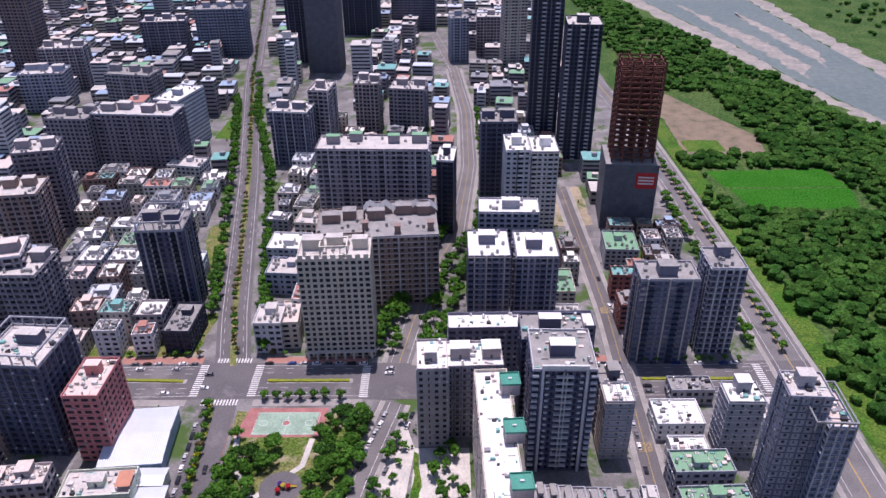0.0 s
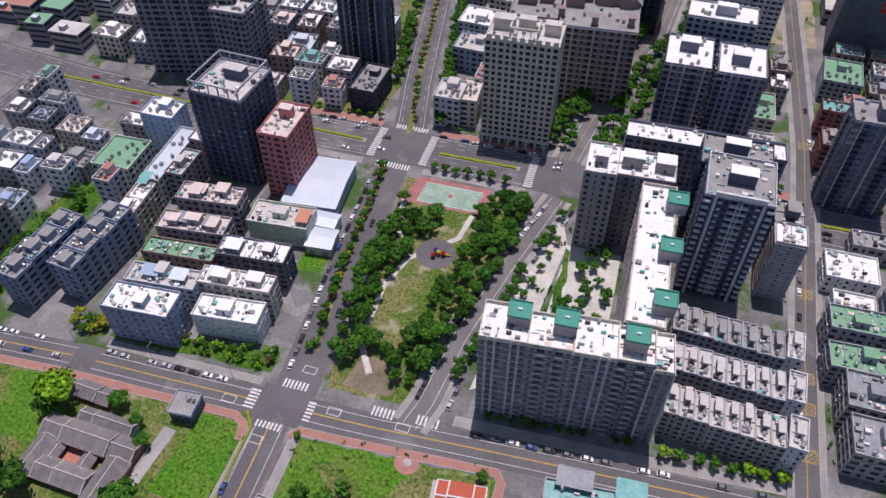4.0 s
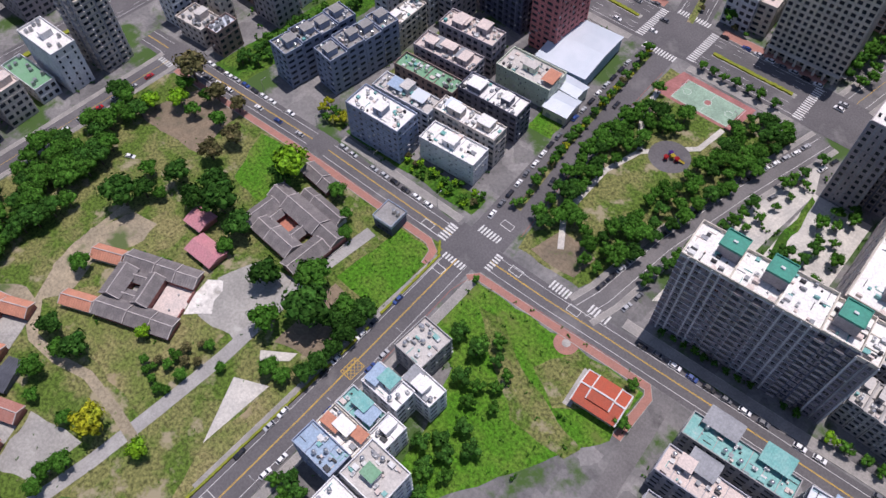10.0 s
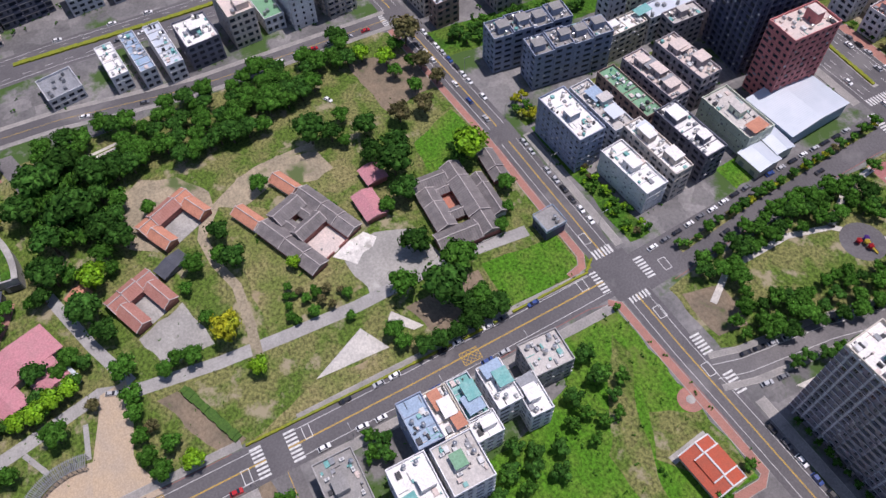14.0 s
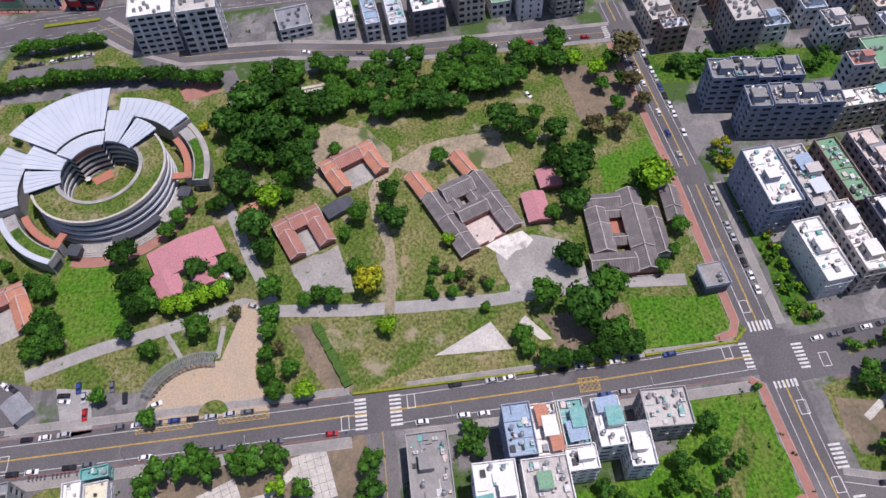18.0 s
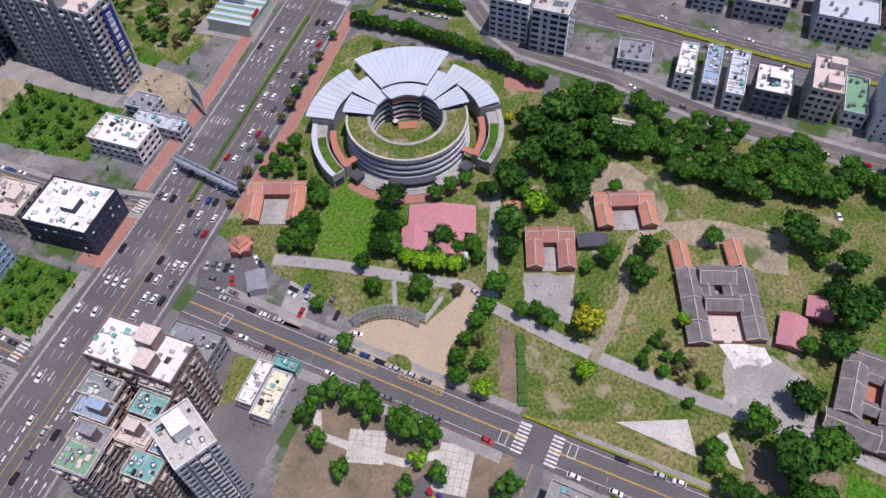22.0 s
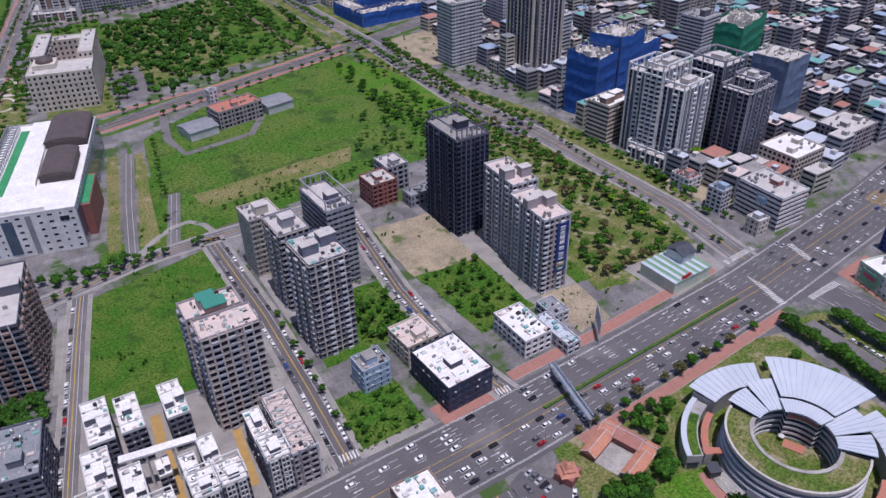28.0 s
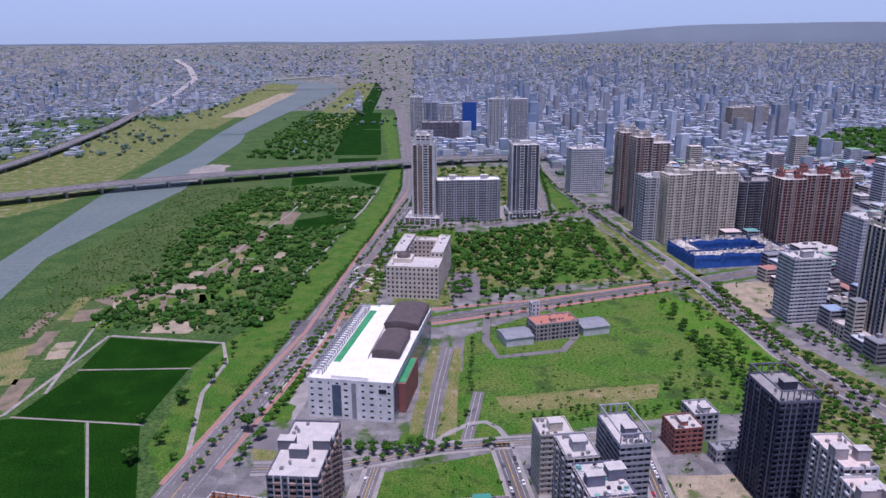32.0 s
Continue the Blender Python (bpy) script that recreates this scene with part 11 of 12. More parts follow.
material("leaf_reed", (0.058, 0.125, 0.022), (0.088, 0.155, 0.034), 0.06, 0.9, 0.95, 0.9, spec=0.05, island=0.4)
material("leaf_woods", (0.022, 0.075, 0.013), (0.046, 0.118, 0.021), 0.06, 0.9, 0.95, 0.9, spec=0.05, island=0.35)
PADDIES = [[(200, 455), (300, 455), (300, 532), (200, 532)], [(176, 556), (268, 556), (268, 720), (176, 720)]]
woods("river_woods", [(200, 300), (205, 450), (200, 740), (190, 1250), (235, 1250), (300, 930), (360, 680), (430, 300), (430, 60), (200, 60)], 2600, "dense green river woods and bushes", 60, 3.0, 6.0, PADDIES)
woods("river_woods", [(192, 310), (192, 450), (188, 740), (330, 740), (385, 620), (420, 300), (420, 130), (206, 200)], 2000, "dense green river woods and bushes", 68, 2.5, 5.5, PADDIES)
woods("scrub_wood", [(-48, -664), (-108, -690), (-118, -740), (-140, -940), (-60, -925), (-20, -900), (-12, -770), (-44, -755)], 520, "dense dark green scrub wood behind offices", 69, 1.8, 4.2)
woods("river_reeds", [(350, -570), (392, -715), (408, -817), (402, -878), (404, -996), (420, -1118), (420, -1190), (290, -1200), (312, -1046), (326, -918), (303, -772)], 1900, "low olive reeds and bushes along the river", 70, 0.5, 1.3, leaf="leaf_reed")
woods("river_woods", [(520, 500), (900, 500), (900, 1400), (520, 1400)], 500, "dense green woods across the river", 61, 3, 6)
SOUTH_FIELDS = PLOTS + [[(160, -320), (350, -320), (300, -580), (165, -575)], [(194, -915), (135, -944), (151, -1008), (226, -1027), (217, -945)]]
woods("river_scrub", [(150, -590), (190, -590), (300, -590), (310, -760), (335, -918), (320, -1046), (300, -1200), (110, -1200), (140, -900)], 1500, "mixed dark green trees on the river flats", 62, 1.5, 4.4, SOUTH_FIELDS)
woods("river_scrub", [(150, -590), (190, -590), (300, -590), (310, -760), (335, -918), (320, -1046), (300, -1200), (110, -1200), (140, -900)], 1100, "mixed pale green scrub on the river flats", 162, 0.8, 2.6, SOUTH_FIELDS, leaf="leaf_reed")
woods("river_scrub", [(230, -1460), (400, -1500), (410, -1900), (420, -2400), (280, -2400), (230, -1900)], 500, "mixed green scrub on the river flats", 63, 3, 7)
woods("river_scrub", [(152, -610), (180, -610), (150, -800), (138, -960), (112, -1150), (104, -1150), (130, -900)], 260, "mixed green scrub at the levee foot", 92, 1.4, 3.6)
woods("levee_bushes", [(184, -330), (300, -590), (180, -640), (150, -700), (142, -700), (170, -600)], 90, "bushes along the foot of the levee", 64, 1.0, 2.2, SOUTH_FIELDS)
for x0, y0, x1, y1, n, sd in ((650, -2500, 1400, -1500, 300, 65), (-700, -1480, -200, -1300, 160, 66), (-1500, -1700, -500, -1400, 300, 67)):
    woods("distant_trees", [(x0, y0), (x1, y0), (x1, y1), (x0, y1)], n, "scattered trees among distant fields and houses", sd, 4, 9, leaf="leaf_haze")


WEST_WOOD = [(-1063, -1935), (-1904, -1823), (-941, -871), (-962, -1042), (-1039, -1330), (-728, -1574)]
woods("park_wood", WEST_WOOD, 1500, "dense green park wood round sports grounds", 90, 5, 10)
FOOT.append((-1150, -1330, 180, 900, radians(24)))
FOOT.append((-1400, -1650, 330))


# ---- cars ----
def car_meshes(paint):
    s = Shape()
    prof = [(-2.2, 0.35), (-2.25, 0.75), (-1.9, 0.92), (-0.9, 0.98), (1.0, 0.98), (2.0, 0.86), (2.25, 0.6), (2.2, 0.35)]
    for a, b in zip(prof, prof[1:]):
        s.face([(a[0], -0.86, a[1]), (a[0], 0.86, a[1]), (b[0], 0.86, b[1]), (b[0], -0.86, b[1])])
    s.face([(x, -0.86, z) for x, z in prof][::-1])
    s.face([(x, 0.86, z) for x, z in prof])
    s.face([(-1.35, -0.66, 1.46), (0.35, -0.66, 1.46), (0.35, 0.66, 1.46), (-1.35, 0.66, 1.46)])
    s.face([(2.2, -0.86, 0.35), (-2.2, -0.86, 0.35), (-2.2, 0.86, 0.35), (2.2, 0.86, 0.35)][::-1])
    body = s.mesh("car_body", paint)
    s = Shape()
    lo = [(-2.0, -0.78, 0.95), (1.15, -0.78, 0.96), (1.15, 0.78, 0.96), (-2.0, 0.78, 0.95)]
    hi = [(-1.35, -0.66, 1.455), (0.35, -0.66, 1.455), (0.35, 0.66, 1.455), (-1.35, 0.66, 1.455)]
    for k in range(4):
        j = (k + 1) % 4
        s.face([lo[k], lo[j], hi[j], hi[k]])
    return body, s.mesh("car_glass", "glass_dark")


s = Shape()
i = len(s.v)
for yy in (-0.1, 0.1):
    s.v += [(0.31 * math.cos(k * math.pi / 5), yy, 0.31 + 0.31 * math.sin(k * math.pi / 5)) for k in range(10)]
for k in range(10):
    s.f.append((k, (k + 1) % 10, 10 + (k + 1) % 10, 10 + k))
s.f += [tuple(range(9, -1, -1)), tuple(range(10, 20))]
s.m = [0] * len(s.f)
WHEEL = s.mesh("wheel", "rubber")
CARS = {k: car_meshes(k) for k in ("car_white", "car_silver", "car_black", "car_grey", "car_red", "car_blue", "car_yellow")}
car_rnd = random.Random(8)
CAR_COUNT, MORE_CARS = [0], []


def car(x, y, a, wheels=True, kind=None, where="parked at the kerb", z=0.06):
    kind = kind or car_rnd.choice(("car_white",) * 7 + ("car_silver",) * 3 + ("car_black",) * 4 + ("car_grey",) * 3 + ("car_red", "car_blue"))
    body, glass = CARS[kind]
    CAR_COUNT[0] += 1
    if CAR_COUNT[0] > 300:
        MORE_CARS.append((kind, x, y, z, a))
        return
    t = new("car", body)
    k = car_rnd.uniform(0.94, 1.06)
    t.matrix_basis = pose(x, y, z, 0, 0, math.degrees(a)) @ Matrix.Diagonal((k, 1, k, 1))
    tagged(t, f"{kind[4:]} car {where}", "car")
    part("car_glass", glass, None, t)
    for u, v in (((-1.4, -0.8), (1.4, -0.8), (1.4, 0.8), (-1.4, 0.8)) if wheels else ()):
        part("wheel", WHEEL, None, t, at=Matrix.Translation((u, v, 0)))


def parked(pts, step, shift, fill, flip=False, wheels=False, seed=1, start=2.0, stop=0.0, where="parked at the kerb"):
    rnd = random.Random(seed)
    for x, y, a in along(pts, step, start, shift, stop):
        if rnd.random() < fill:
            car(x + rnd.uniform(-0.2, 0.2), y + rnd.uniform(-0.2, 0.2), a + (math.pi if flip else 0) + rnd.uniform(-0.03, 0.03), wheels, where=where)


parked([(-98, -150), (-98.5, -30)], 6.2, 5.9, 0.45, True, True, 1)
parked([(-98.5, -4), (-99.3, 35), (-101.4, 108)], 6.4, 5.7, 0.6, True, True, 2)
parked([(-98.5, -4), (-99.3, 35), (-101.4, 106)], 7, -5.7, 0.35, False, True, 3)
parked([(-98, -140), (-98.5, -30)], 6.2, -5.8, 0.5, False, True, 4)
parked([(-178, 121), (-118, 122.8)], 6.0, 4.8, 0.85, False, True, 5)
parked([(-262, 115.6), (-196, 120.2)], 5.8, 4.8, 0.9, False, True, 6)
parked([(-262, 115.6), (-196, 120.2)], 6.4, -1.6, 0.6, True, True, 7, where="driving along the street")
parked([(-30, 127), (11, 129.6), (63, 132.4), (80, 133.7)], 6.6, 4.8, 0.7, False, True, 8)
parked([(-98, 140), (-104, 194), (-108, 260)], 6.4, 7.2, 0.75, False, False, 9)
parked([(-98, 150), (-104, 194), (-108, 255)], 18, -3, 0.5, True, False, 10, where="driving along the street")
parked([(-50, 140), (-46, 174), (-36, 219), (-24, 258)], 5.8, 3.8, 0.8, False, False, 11)
parked([(-47, 140), (-43, 174), (-33, 219), (-21, 258)], 7, -5.6, 0.5, False, False, 12)
for off, fl, sd in ((3.6, True, 13), (7.7, True, 14), (11.1, True, 15), (14.6, True, 16), (-3.6, False, 17), (-7.7, False, 18), (-11.1, False, 19), (-14.6, False, 20)):
    parked([(12, -171), (-58, -180), (-116, -187), (-198, -199), (-274, -212)], 8.5 if off < 0 else 15, off, 0.30 if off > 0 else 0.38, fl, False, sd, where="driving on the avenue")
    parked([(-320, -222), (-424, -245), (-560, -285)], 12, off, 0.4, fl, False, sd + 30, where="driving on the avenue")
for off, fl, sd in ((5, True, 21), (9, True, 22), (-5, False, 23), (-9, False, 24)):
    parked([(-300, 286), (-166, 281), (0, 281), (130, 281)], 18, off, 0.3, fl, False, sd, where="driving on the avenue")
parked([(-92, 282), (-40, 282)], 6, 12.2, 0.75, True, False, 25)
parked([(-160, 282), (-124, 282)], 6, 12.2, 0.75, True, False, 26)
parked([(96, 281), (150, 281)], 6, 12.2, 0.7, True, False, 27)
parked([(-51, -208), (-50, -249), (-46, -313), (-38, -390)], 6, 3.9, 0.7, False, False, 28)
parked([(-51, -208), (-50, -249), (-46, -313), (-38, -390)], 6, -3.9, 0.7, True, False, 29)
parked([(-127, -215), (-121, -242), (-117, -302), (-119, -400)], 6, 3.4, 0.75, False, False, 30)
parked([(-127, -215), (-121, -242), (-117, -302), (-119, -400)], 6, -3.4, 0.75, True, False, 31)
parked([(56, -200), (53, -240), (48, -290), (43, -340), (40, -368)], 6, 3.0, 0.8, False, False, 32)
parked([(86, 150), (86, 200), (88, 256)], 7, 2.6, 0.5, False, False, 33)
parked([(88, 300), (90, 336), (88, 400)], 7, -2.6, 0.5, False, False, 34)
parked([(-292, -178), (-296, -142)], 3.4, 2.5, 0.85, False, False, 35, where="parked in the car park")
parked([(-288, -40), (-279, 11), (-278, 100)], 9, -2.6, 0.4, False, False, 36)
parked([(-336, -50), (-334, 0), (-332, 60)], 9, 8, 0.5, False, False, 37)
parked([(-336, -50), (-334, 0), (-332, 60)], 12, -6, 0.4, True, False, 38, where="driving on the avenue")
for k in range(5):
    car(-114.5 - k * 0.7, -163.5 + k * 2.6, 0.25, True, where="parked beside the shrine", z=0.07)
for x, y, a in ((-125, -147, 0.9), (-123.5, -144, 0.9), (-120.5, -141.6, 0.7), (-110, -157, 1.7), (-106.5, -152, 1.6), (-107.5, -146, 1.5), (-112, -150, 0.6), (-118.6, -125.6, 1.5), (-116.2, -125.2, 1.5), (-110.6, -117.2, 0.1), (-117, -118.4, 0.1), (-121, -120.8, 0.1)):
    car(x, y, a, True, where="parked in the small car park", z=0.07)
for x, y, a in ((-111, -93, 1.9), (-146, -60, 1.2), (-115, -104, 0.1), (-120, -109, 0.1), (-241, 62, 0.5)):
    car(x, y, a, True, where="standing in the park", z=0.05)
for off, sd in ((4, 40), (-4, 41)):
    parked([(133, -437), (104, -581), (83, -812), (45, -1150)], 30, off, 0.3, False, False, sd, where="driving on the parkway")
for kind in CARS:
    mine = [q for q in MORE_CARS if q[0] == kind]
    if mine:
        joined("distant_cars", [(arrays(CARS[kind][0]), x, y, z - 0.2, 1.0, a) for _, x, y, z, a in mine], kind, f"small {kind[4:]} cars further along the roads", "cars")
if MORE_CARS:
    joined("distant_car_glass", [(arrays(CARS["car_white"][1]), x, y, z - 0.2, 1.0, a) for _, x, y, z, a in MORE_CARS], "glass_dark", "dark windows of small cars further off", "cars")
# scooters on the footpath
def scooter_meshes():
    s = Shape()
    s.box(-0.75, 0.1, -0.16, 0.16, 0.35, 0.75)
    s.box(0.1, 0.5, -0.14, 0.14, 0.25, 0.4)
    s.box(0.5, 0.62, -0.2, 0.2, 0.3, 1.0)
    s.box(0.48, 0.56, -0.33, 0.33, 1.0, 1.08)
    w = Shape()
    w.box(-0.24, 0.24, -0.06, 0.06, 0, 0.46)
    return s.mesh("scooter", "car_grey"), w.mesh("wheel", "rubber")


SCOOTER, SCOOTER_WHEEL = scooter_meshes()
for k, (x, y, a) in enumerate(along([(34, -190.5), (-46, -200.5)], 1.35, 1.0, 1.2) + along([(-90, -134), (-90, -112)], 1.3, 0.5, 0)):
    if k % 6 == 5:
        continue
    t = new("scooter", SCOOTER)
    t.matrix_basis = pose(x, y, 0.18, 0, 0, math.degrees(a) + 90 + 6 * math.sin(k * 2.3))
    tagged(t, "small dark scooter parked on the footpath", "scooter", "parked scooters")
    for u in (-0.55, 0.62):
        part("wheel", SCOOTER_WHEEL, None, t, at=Matrix.Translation((u, 0, 0)))
# street lamps
lamp = thing("street_lamp", -91.5, -100, 0, "tall grey street lamp with curved arm", "street lamp", "street lamps")
s = Shape()
s.tube(0, 0, 0, 8.5, 0.11, 0.07, 7)
part("pole", s, "frame_metal", lamp)
s = Shape()
s.box(-2.2, 0.1, -0.05, 0.05, 8.4, 8.55)
s.box(-2.8, -1.9, -0.16, 0.16, 8.36, 8.52)
part("arm", s, "frame_metal", lamp)
for x, y, a in along([(-98, -60), (-99.3, 35), (-101.4, 104)], 34, 0, -7.9):
    copy_thing(lamp, pose(x, y, 0, 0, 0, math.degrees(a) - 90))
for x, y, a in along([(-260, 116), (-120, 122.5)], 34, 0, 6.9):
    copy_thing(lamp, pose(x, y, 0, 0, 0, math.degrees(a) - 90))
for x, y, a in along([(-60, -160), (-198, -180), (-270, -192)], 34, 0, 2):
    copy_thing(lamp, pose(x, y, 0, 0, 0, math.degrees(a) - 90))

# ---- filler town: low houses in the blocks further off ----
fill_rnd = random.Random(21)
WALL_PICK = ("tile_light", "tile_white", "tile_grey", "tile_cream", "concrete_wall", "tile_taupe", "tile_beige", "tile_brown")
ROOF_PICK = ("roof_pale", "roof_white", "roof_white", "roof_white", "tile_roof_brick", "roof_grey", "roof_pale", "roof_green", "metal_grey", "metal_white", "metal_teal", "roof_pinkish", "metal_blue", "metal_white")


def town(x0, x1, y0, y1, turn, keep, bw=15, bd=13, lo=8, hi=18, rows=True):
    x = x0
    while x < x1:
        y, step = y0, 0
        while y < y1:
            w, d = bw * fill_rnd.uniform(0.7, 1.15), bd * fill_rnd.uniform(0.7, 1.15)
            if fill_rnd.random() < 0.3:
                w, d = w * 0.62, d * 0.8
            px, py = x + fill_rnd.uniform(-1.5, 1.5), y + fill_rnd.uniform(-1.5, 1.5)
            r = 0.5 * math.hypot(w, d)
            if fill_rnd.random() < keep and clear_of(px, py, min(w, d) * 0.5) and not near_road(px, py, r * 0.7):
                yield px, py, w, d, fill_rnd.uniform(lo, hi), turn + fill_rnd.uniform(-4, 4)
            step += 1
            y += bd + (6 if rows and step % 2 == 0 else 0.6)
        x += bw + 1.2


def lane_houses(*zone, limit=400):
    for k, (x, y, w, d, h, a) in enumerate(town(*zone)):
        if k >= limit:
            break
        building(x, y, w, d, h, a, fill_rnd.choice(WALL_PICK), fill_rnd.choice(ROOF_PICK), fine=1, pent=fill_rnd.choice((0, 1, 1)), tanks=fill_rnd.choice((2, 3)), units=3, ww=fill_rnd.uniform(0.4, 0.6), foot=True, far=True)


lane_houses(-300, -128, 305, 520, 3, 0.85, 17, 15, 8, 18)
lane_houses(-110, -70, 320, 620, -4, 0.75, 15, 14, 8, 18)
lane_houses(-300, -195, 205, 268, 2, 0.8, 14, 12, 8, 18)
lane_houses(60, 82, 300, 420, 0, 0.8, 13, 12, 7, 14)
lane_houses(98, 150, 330, 430, -2, 0.7, 14, 12, 7, 14)
lane_houses(96, 150, 150, 262, 0, 0.7, 15, 13, 7, 14)
lane_houses(4, 80, 60, 126, 6, 0.7, 18, 12, 9, 15)
lane_houses(-420, -352, -110, 240, 4, 0.8, 17, 15, 8, 22)
lane_houses(-352, -296, 110, 270, 3, 0.7, 16, 14, 10, 22)
lane_houses(-368, -346, -126, -60, 5, 1.0, 11, 9.5, 8, 14)
lane_houses(-480, -362, -134, -70, -14, 0.95, 12, 11, 6, 12)
lane_houses(-470, -372, -230, -152, -13, 0.95, 14, 12, 8, 14)
lane_houses(-298, -256, 132, 272, 3, 0.8, 16, 14, 9, 18)
lane_houses(-128, -112, 310, 420, -6, 0.6, 12, 12, 8, 14)
lane_houses(-40, -8, 480, 600, -4, 0.8, 15, 14, 9, 18)
lane_houses(34, 84, 490, 640, -2, 0.8, 15, 14, 9, 18)
lane_houses(-330, -292, -320, -250, 8, 0.7, 15, 13, 9, 16)


def far_town(name, zone, seed, label):
    """Distant houses joined into a few meshes."""
    s = Shape()
    rnd = random.Random(seed)
    for x, y, w, d, h, a in town(*zone):
        if rnd.random() < 0.06:
            h *= rnd.uniform(1.6, 3.2)
        g0 = far_rise(math.hypot(x, y))
        i = rnd.randrange(5)
        t = radians(a)
        s.box(-w / 2, w / 2, -d / 2, d / 2, g0, g0 + h, i, t, (x, y), rnd.choice((5, 5, 5, 6, 6, 7, 7, 8, 9, 9, 9, 11, 12, 13, 14)))
        n = max(1, int(h / 3.4))
        for j in range(n):
            z = g0 + j * h / n + h / n * 0.35
            c_, s_ = math.cos(t), math.sin(t)
            for ax, ay, bx, by in ((-w / 2 + 0.8, -d / 2 - 0.06, w / 2 - 0.8, -d / 2 - 0.06), (w / 2 + 0.06, -d / 2 + 0.8, w / 2 + 0.06, d / 2 - 0.8), (w / 2 - 0.8, d / 2 + 0.06, -w / 2 + 0.8, d / 2 + 0.06), (-w / 2 - 0.06, d / 2 - 0.8, -w / 2 - 0.06, -d / 2 + 0.8)):
                a_, b_ = (x + c_ * ax - s_ * ay, y + s_ * ax + c_ * ay), (x + c_ * bx - s_ * by, y + s_ * bx + c_ * by)
                s.face([(*a_, z), (*b_, z), (*b_, z + h / n * 0.42), (*a_, z + h / n * 0.42)], 10)
        if rnd.random() < 0.7:
            u, v = rnd.uniform(-0.25, 0.25) * w, rnd.uniform(-0.25, 0.25) * d
            s.box(u - 2, u + 2, v - 1.8, v + 1.8, g0 + h, g0 + h + 2.8, i, t, (x, y), rnd.choice((5, 6, 7, 9, 11)))
    return tagged(part(name, s, ("tile_grey", "tile_light", "tile_mauve", "tile_cream", "tile_taupe", "roof_pale", "roof_pinkish", "roof_grey", "metal_teal", "metal_white", "glass_dark", "metal_grey", "tile_roof_brick", "metal_blue", "roof_green")), label, "houses", kind="stuff")


far_town("distant_houses", (-560, -140, 540, 1300, 3, 0.75, 19, 17, 8, 20), 70, "crowded low houses of the northern town")
far_town("distant_houses", (-80, 130, 480, 1300, -4, 0.7, 18, 16, 8, 20), 71, "crowded low houses of the northern town")
far_town("distant_houses", (-620, -310, 280, 560, 3, 0.8, 18, 16, 8, 20), 72, "crowded low houses of the northern town")
far_town("distant_houses", (-640, -430, -300, 260, 6, 0.8, 18, 16, 8, 20), 73, "crowded low houses of the western town")
far_town("distant_houses", (-900, -330, -760, -250, 10, 0.92, 16, 14, 8, 20), 74, "crowded low houses of the southern town")
far_town("distant_houses", (-1500, -330, -1350, -760, 8, 0.6, 24, 21, 9, 24), 75, "crowded low houses of the southern town")


def horizon_town(name, a0, a1, r0, r1, count, seed, label, lo=10, hi=30, pale=False):
    s = Shape()
    rnd = random.Random(seed)
    for _ in range(count):
        b, r = radians(rnd.uniform(a0, a1)), r0 + (r1 - r0) * rnd.random() ** 0.9
        x, y = r * math.cos(b), r * math.sin(b)
        if near_road(x, y, 14) or inside(river_s, x, y) or inside(WEST_WOOD, x, y) or not clear_of(x, y, 12) or (330 < x < 800 and -3700 < y < -1880):
            continue
        k = max(0.45, 1 - (r - 2600) / 2600 * 0.55) if r > 2600 else 1.0
        w, d, h = rnd.uniform(8, 24) * k, rnd.uniform(7, 18) * k, rnd.uniform(lo, hi) * k * 0.55
        if rnd.random() < 0.035:
            h *= rnd.uniform(2.5, 5.5)
        g0 = far_rise(r)
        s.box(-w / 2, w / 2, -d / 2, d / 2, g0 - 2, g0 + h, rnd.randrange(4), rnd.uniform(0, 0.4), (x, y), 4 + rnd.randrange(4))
    return tagged(part(name, s, ("haze_grey", "haze_white", "haze_tan", "haze_blue", "haze_white", "haze_grey", "haze_tan", "haze_green")), label, "houses", kind="stuff")


# far walls and roofs: haze is painted into these pale, bluish base colours
M("haze_grey", (0.30, 0.345, 0.42), (0.26, 0.305, 0.38), 0.01, 0.5, 0.9, 0.05)
M("haze_white", (0.52, 0.56, 0.63), (0.46, 0.50, 0.57), 0.01, 0.5, 0.9, 0.05)
M("haze_tan", (0.34, 0.345, 0.38), (0.29, 0.30, 0.335), 0.01, 0.5, 0.9, 0.05)
M("haze_blue", (0.24, 0.31, 0.42), (0.21, 0.275, 0.38), 0.01, 0.5, 0.9, 0.05)
M("haze_green", (0.19, 0.25, 0.22), (0.16, 0.22, 0.19), 0.01, 0.5, 0.9, 0.05)
horizon_town("distant_city", 232, 264, 1350, 2700, 5200, 80, "distant city of low blocks and towers, haze put into its colours")
horizon_town("distant_city", 262, 271, 1500, 2650, 700, 85, "distant town beside the river, painted pale with haze")
horizon_town("distant_city", 228, 272, 2600, 4850, 13000, 81, "city spreading to the horizon, painted pale with haze", 8, 26)
horizon_town("distant_city", 276, 305, 2500, 4850, 7000, 82, "town across the river, painted pale with haze", 7, 18)
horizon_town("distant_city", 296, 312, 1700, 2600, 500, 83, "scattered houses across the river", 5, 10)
woods("distant_woods", [(-1500, -4500), (-300, -4700), (300, -4700), (1900, -4200), (1700, -2500), (-1500, -1500)], 1500, "distant trees between houses, haze painted into their green", 84, 4, 9, leaf="leaf_haze")
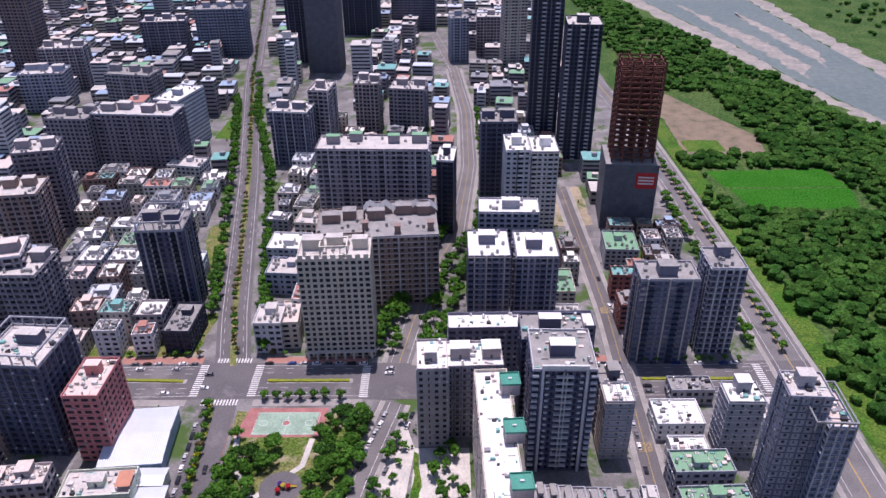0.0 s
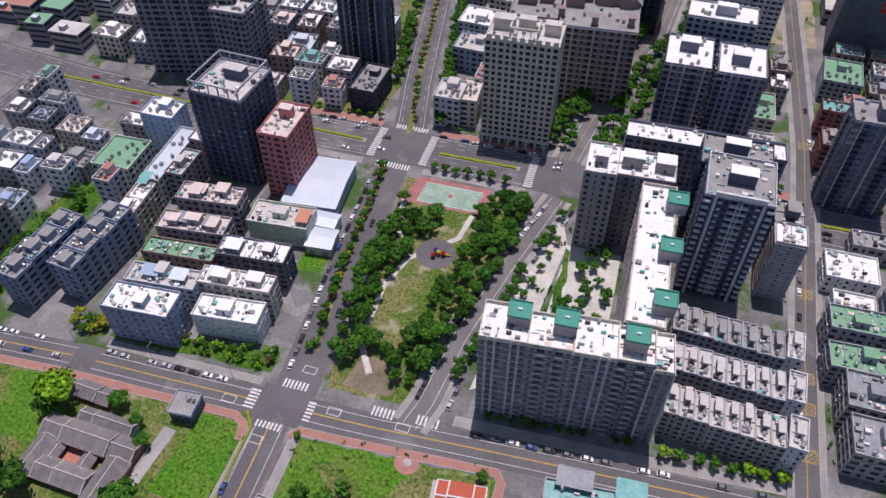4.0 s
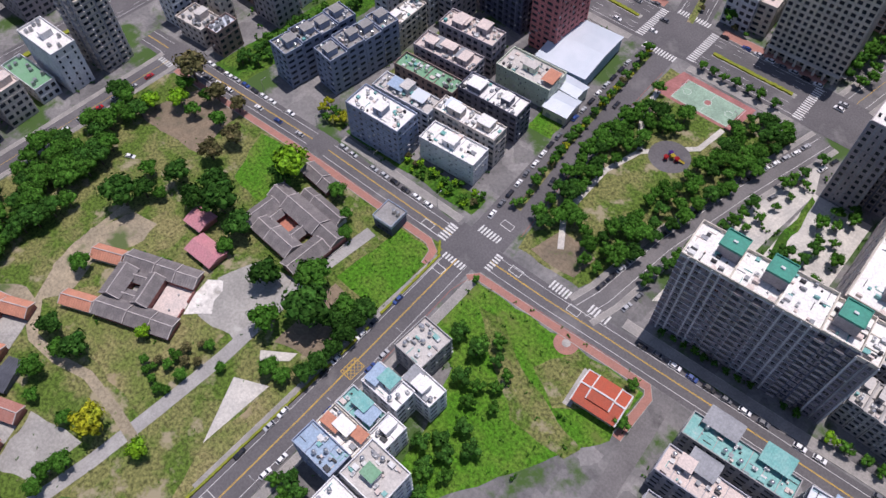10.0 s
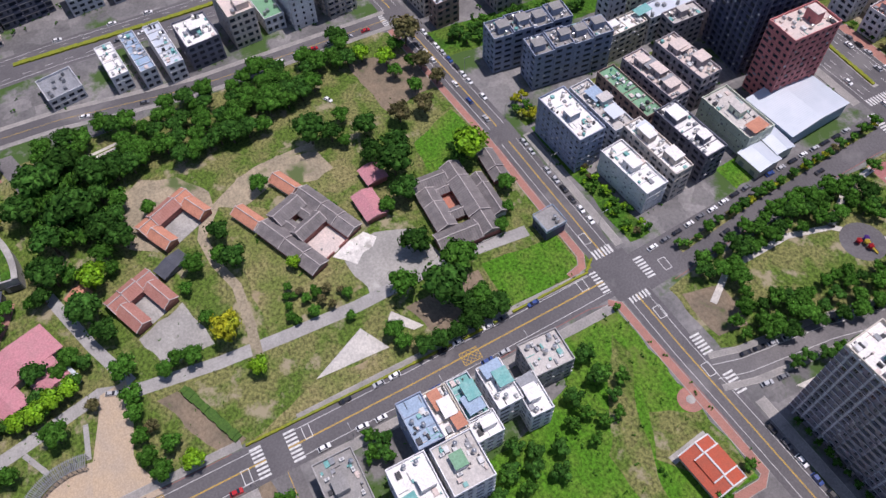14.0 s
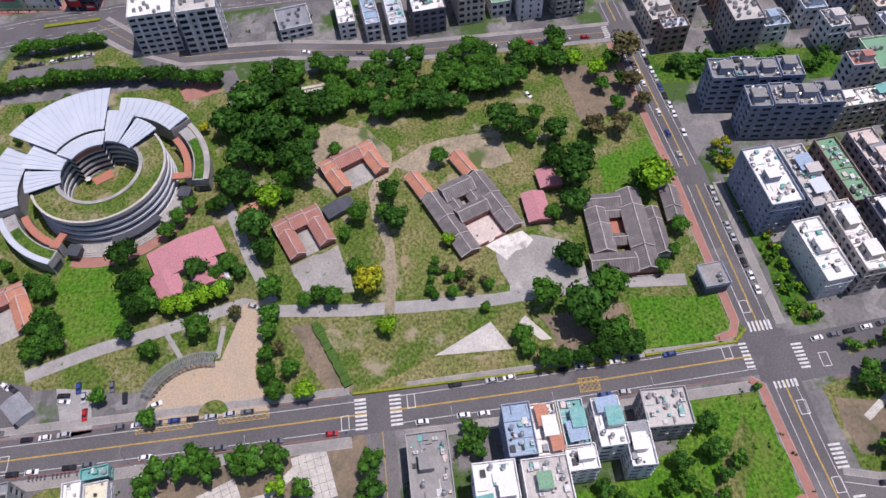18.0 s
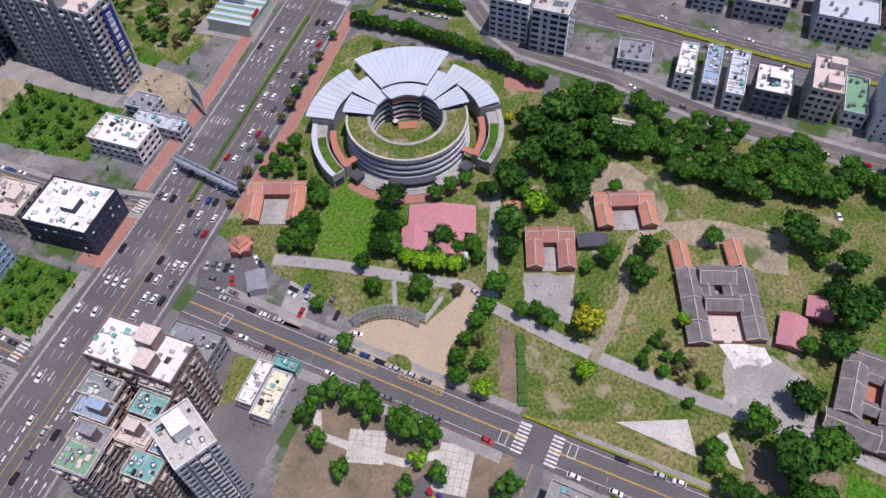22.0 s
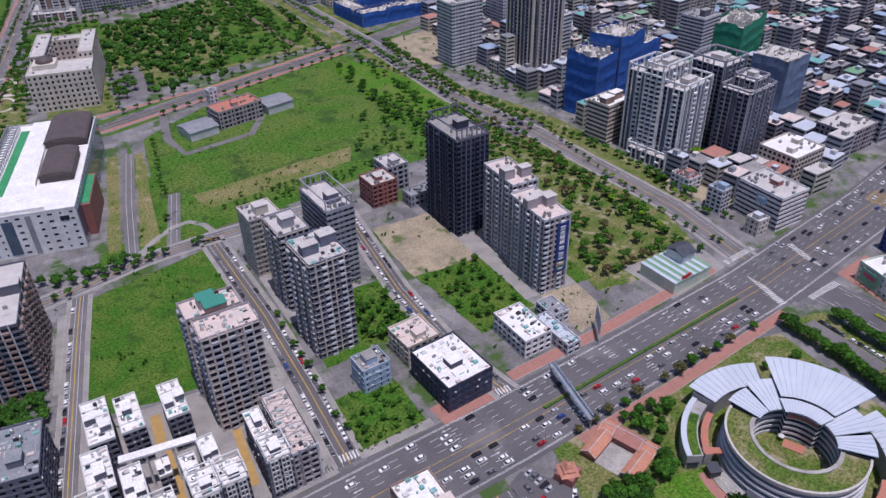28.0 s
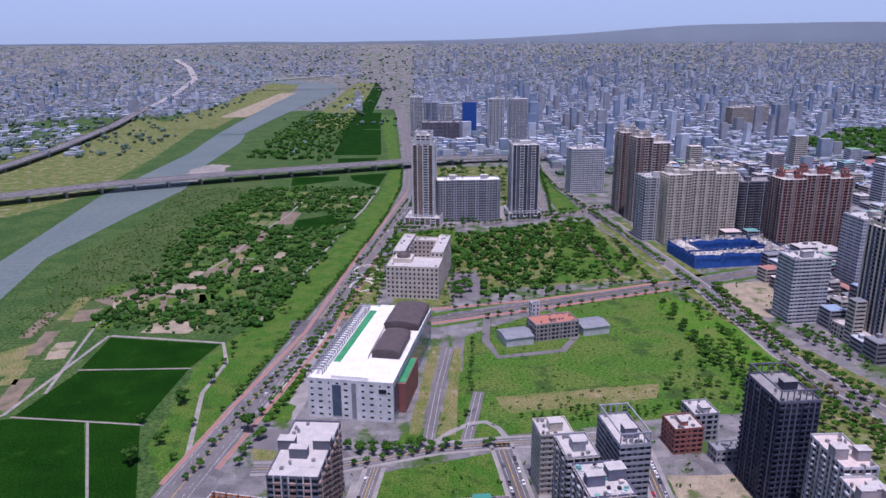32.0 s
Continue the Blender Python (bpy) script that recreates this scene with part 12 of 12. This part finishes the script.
# low hills at the skyline; haze is painted into their pale blue colour
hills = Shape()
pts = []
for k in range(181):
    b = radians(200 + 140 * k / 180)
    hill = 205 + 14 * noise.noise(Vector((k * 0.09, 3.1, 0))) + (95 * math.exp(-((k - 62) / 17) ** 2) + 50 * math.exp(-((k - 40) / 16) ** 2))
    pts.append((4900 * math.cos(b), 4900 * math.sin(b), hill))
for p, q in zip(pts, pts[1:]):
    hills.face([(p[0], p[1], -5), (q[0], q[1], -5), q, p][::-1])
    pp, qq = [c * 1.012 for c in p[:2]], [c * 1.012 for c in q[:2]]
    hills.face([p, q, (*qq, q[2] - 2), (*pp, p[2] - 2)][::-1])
s = Shape()
rows = [[(4975 * math.cos(radians(190 + 160 * k / 80)), 4975 * math.sin(radians(190 + 160 * k / 80)), z) for k in range(81)] for z in (-20, 150, 320, 560)]
for a, b in zip(rows, rows[1:]):
    for k in range(80):
        s.weld([a[k + 1], a[k], b[k], b[k + 1]])
haze = bpy.data.materials.new("sky_haze")
haze.use_nodes = True
hn, hl = haze.node_tree.nodes, haze.node_tree.links
hn.clear()
ho, he, hr, hs, ht = hn.new("ShaderNodeOutputMaterial"), hn.new("ShaderNodeEmission"), hn.new("ShaderNodeValToRGB"), hn.new("ShaderNodeSeparateXYZ"), hn.new("ShaderNodeTexCoord")
hm = hn.new("ShaderNodeMapRange")
hm.inputs["From Min"].default_value, hm.inputs["From Max"].default_value = 150, 560
hr.color_ramp.elements[0].color, hr.color_ramp.elements[1].color = (0.34, 0.46, 0.60, 1), (0.40, 0.55, 0.74, 1)
hl.new(ht.outputs["Object"], hs.inputs[0])
hl.new(hs.outputs["Z"], hm.inputs["Value"])
hl.new(hm.outputs["Result"], hr.inputs["Fac"])
hl.new(hr.outputs["Color"], he.inputs["Color"])
hl.new(he.outputs[0], ho.inputs["Surface"])
MATS["sky_haze"] = haze
tagged(part("backdrop_sky", s, "sky_haze"), "pale blue hazy sky low over the horizon", "backdrop", kind="structure")
M("haze_hill", (0.40, 0.47, 0.54), (0.44, 0.51, 0.57), 0.002, 0.6, 1.0, 0.0)
tagged(part("backdrop_hills", hills, "haze_hill"), "low hills at the skyline, haze painted in as pale blue", "backdrop", kind="structure")
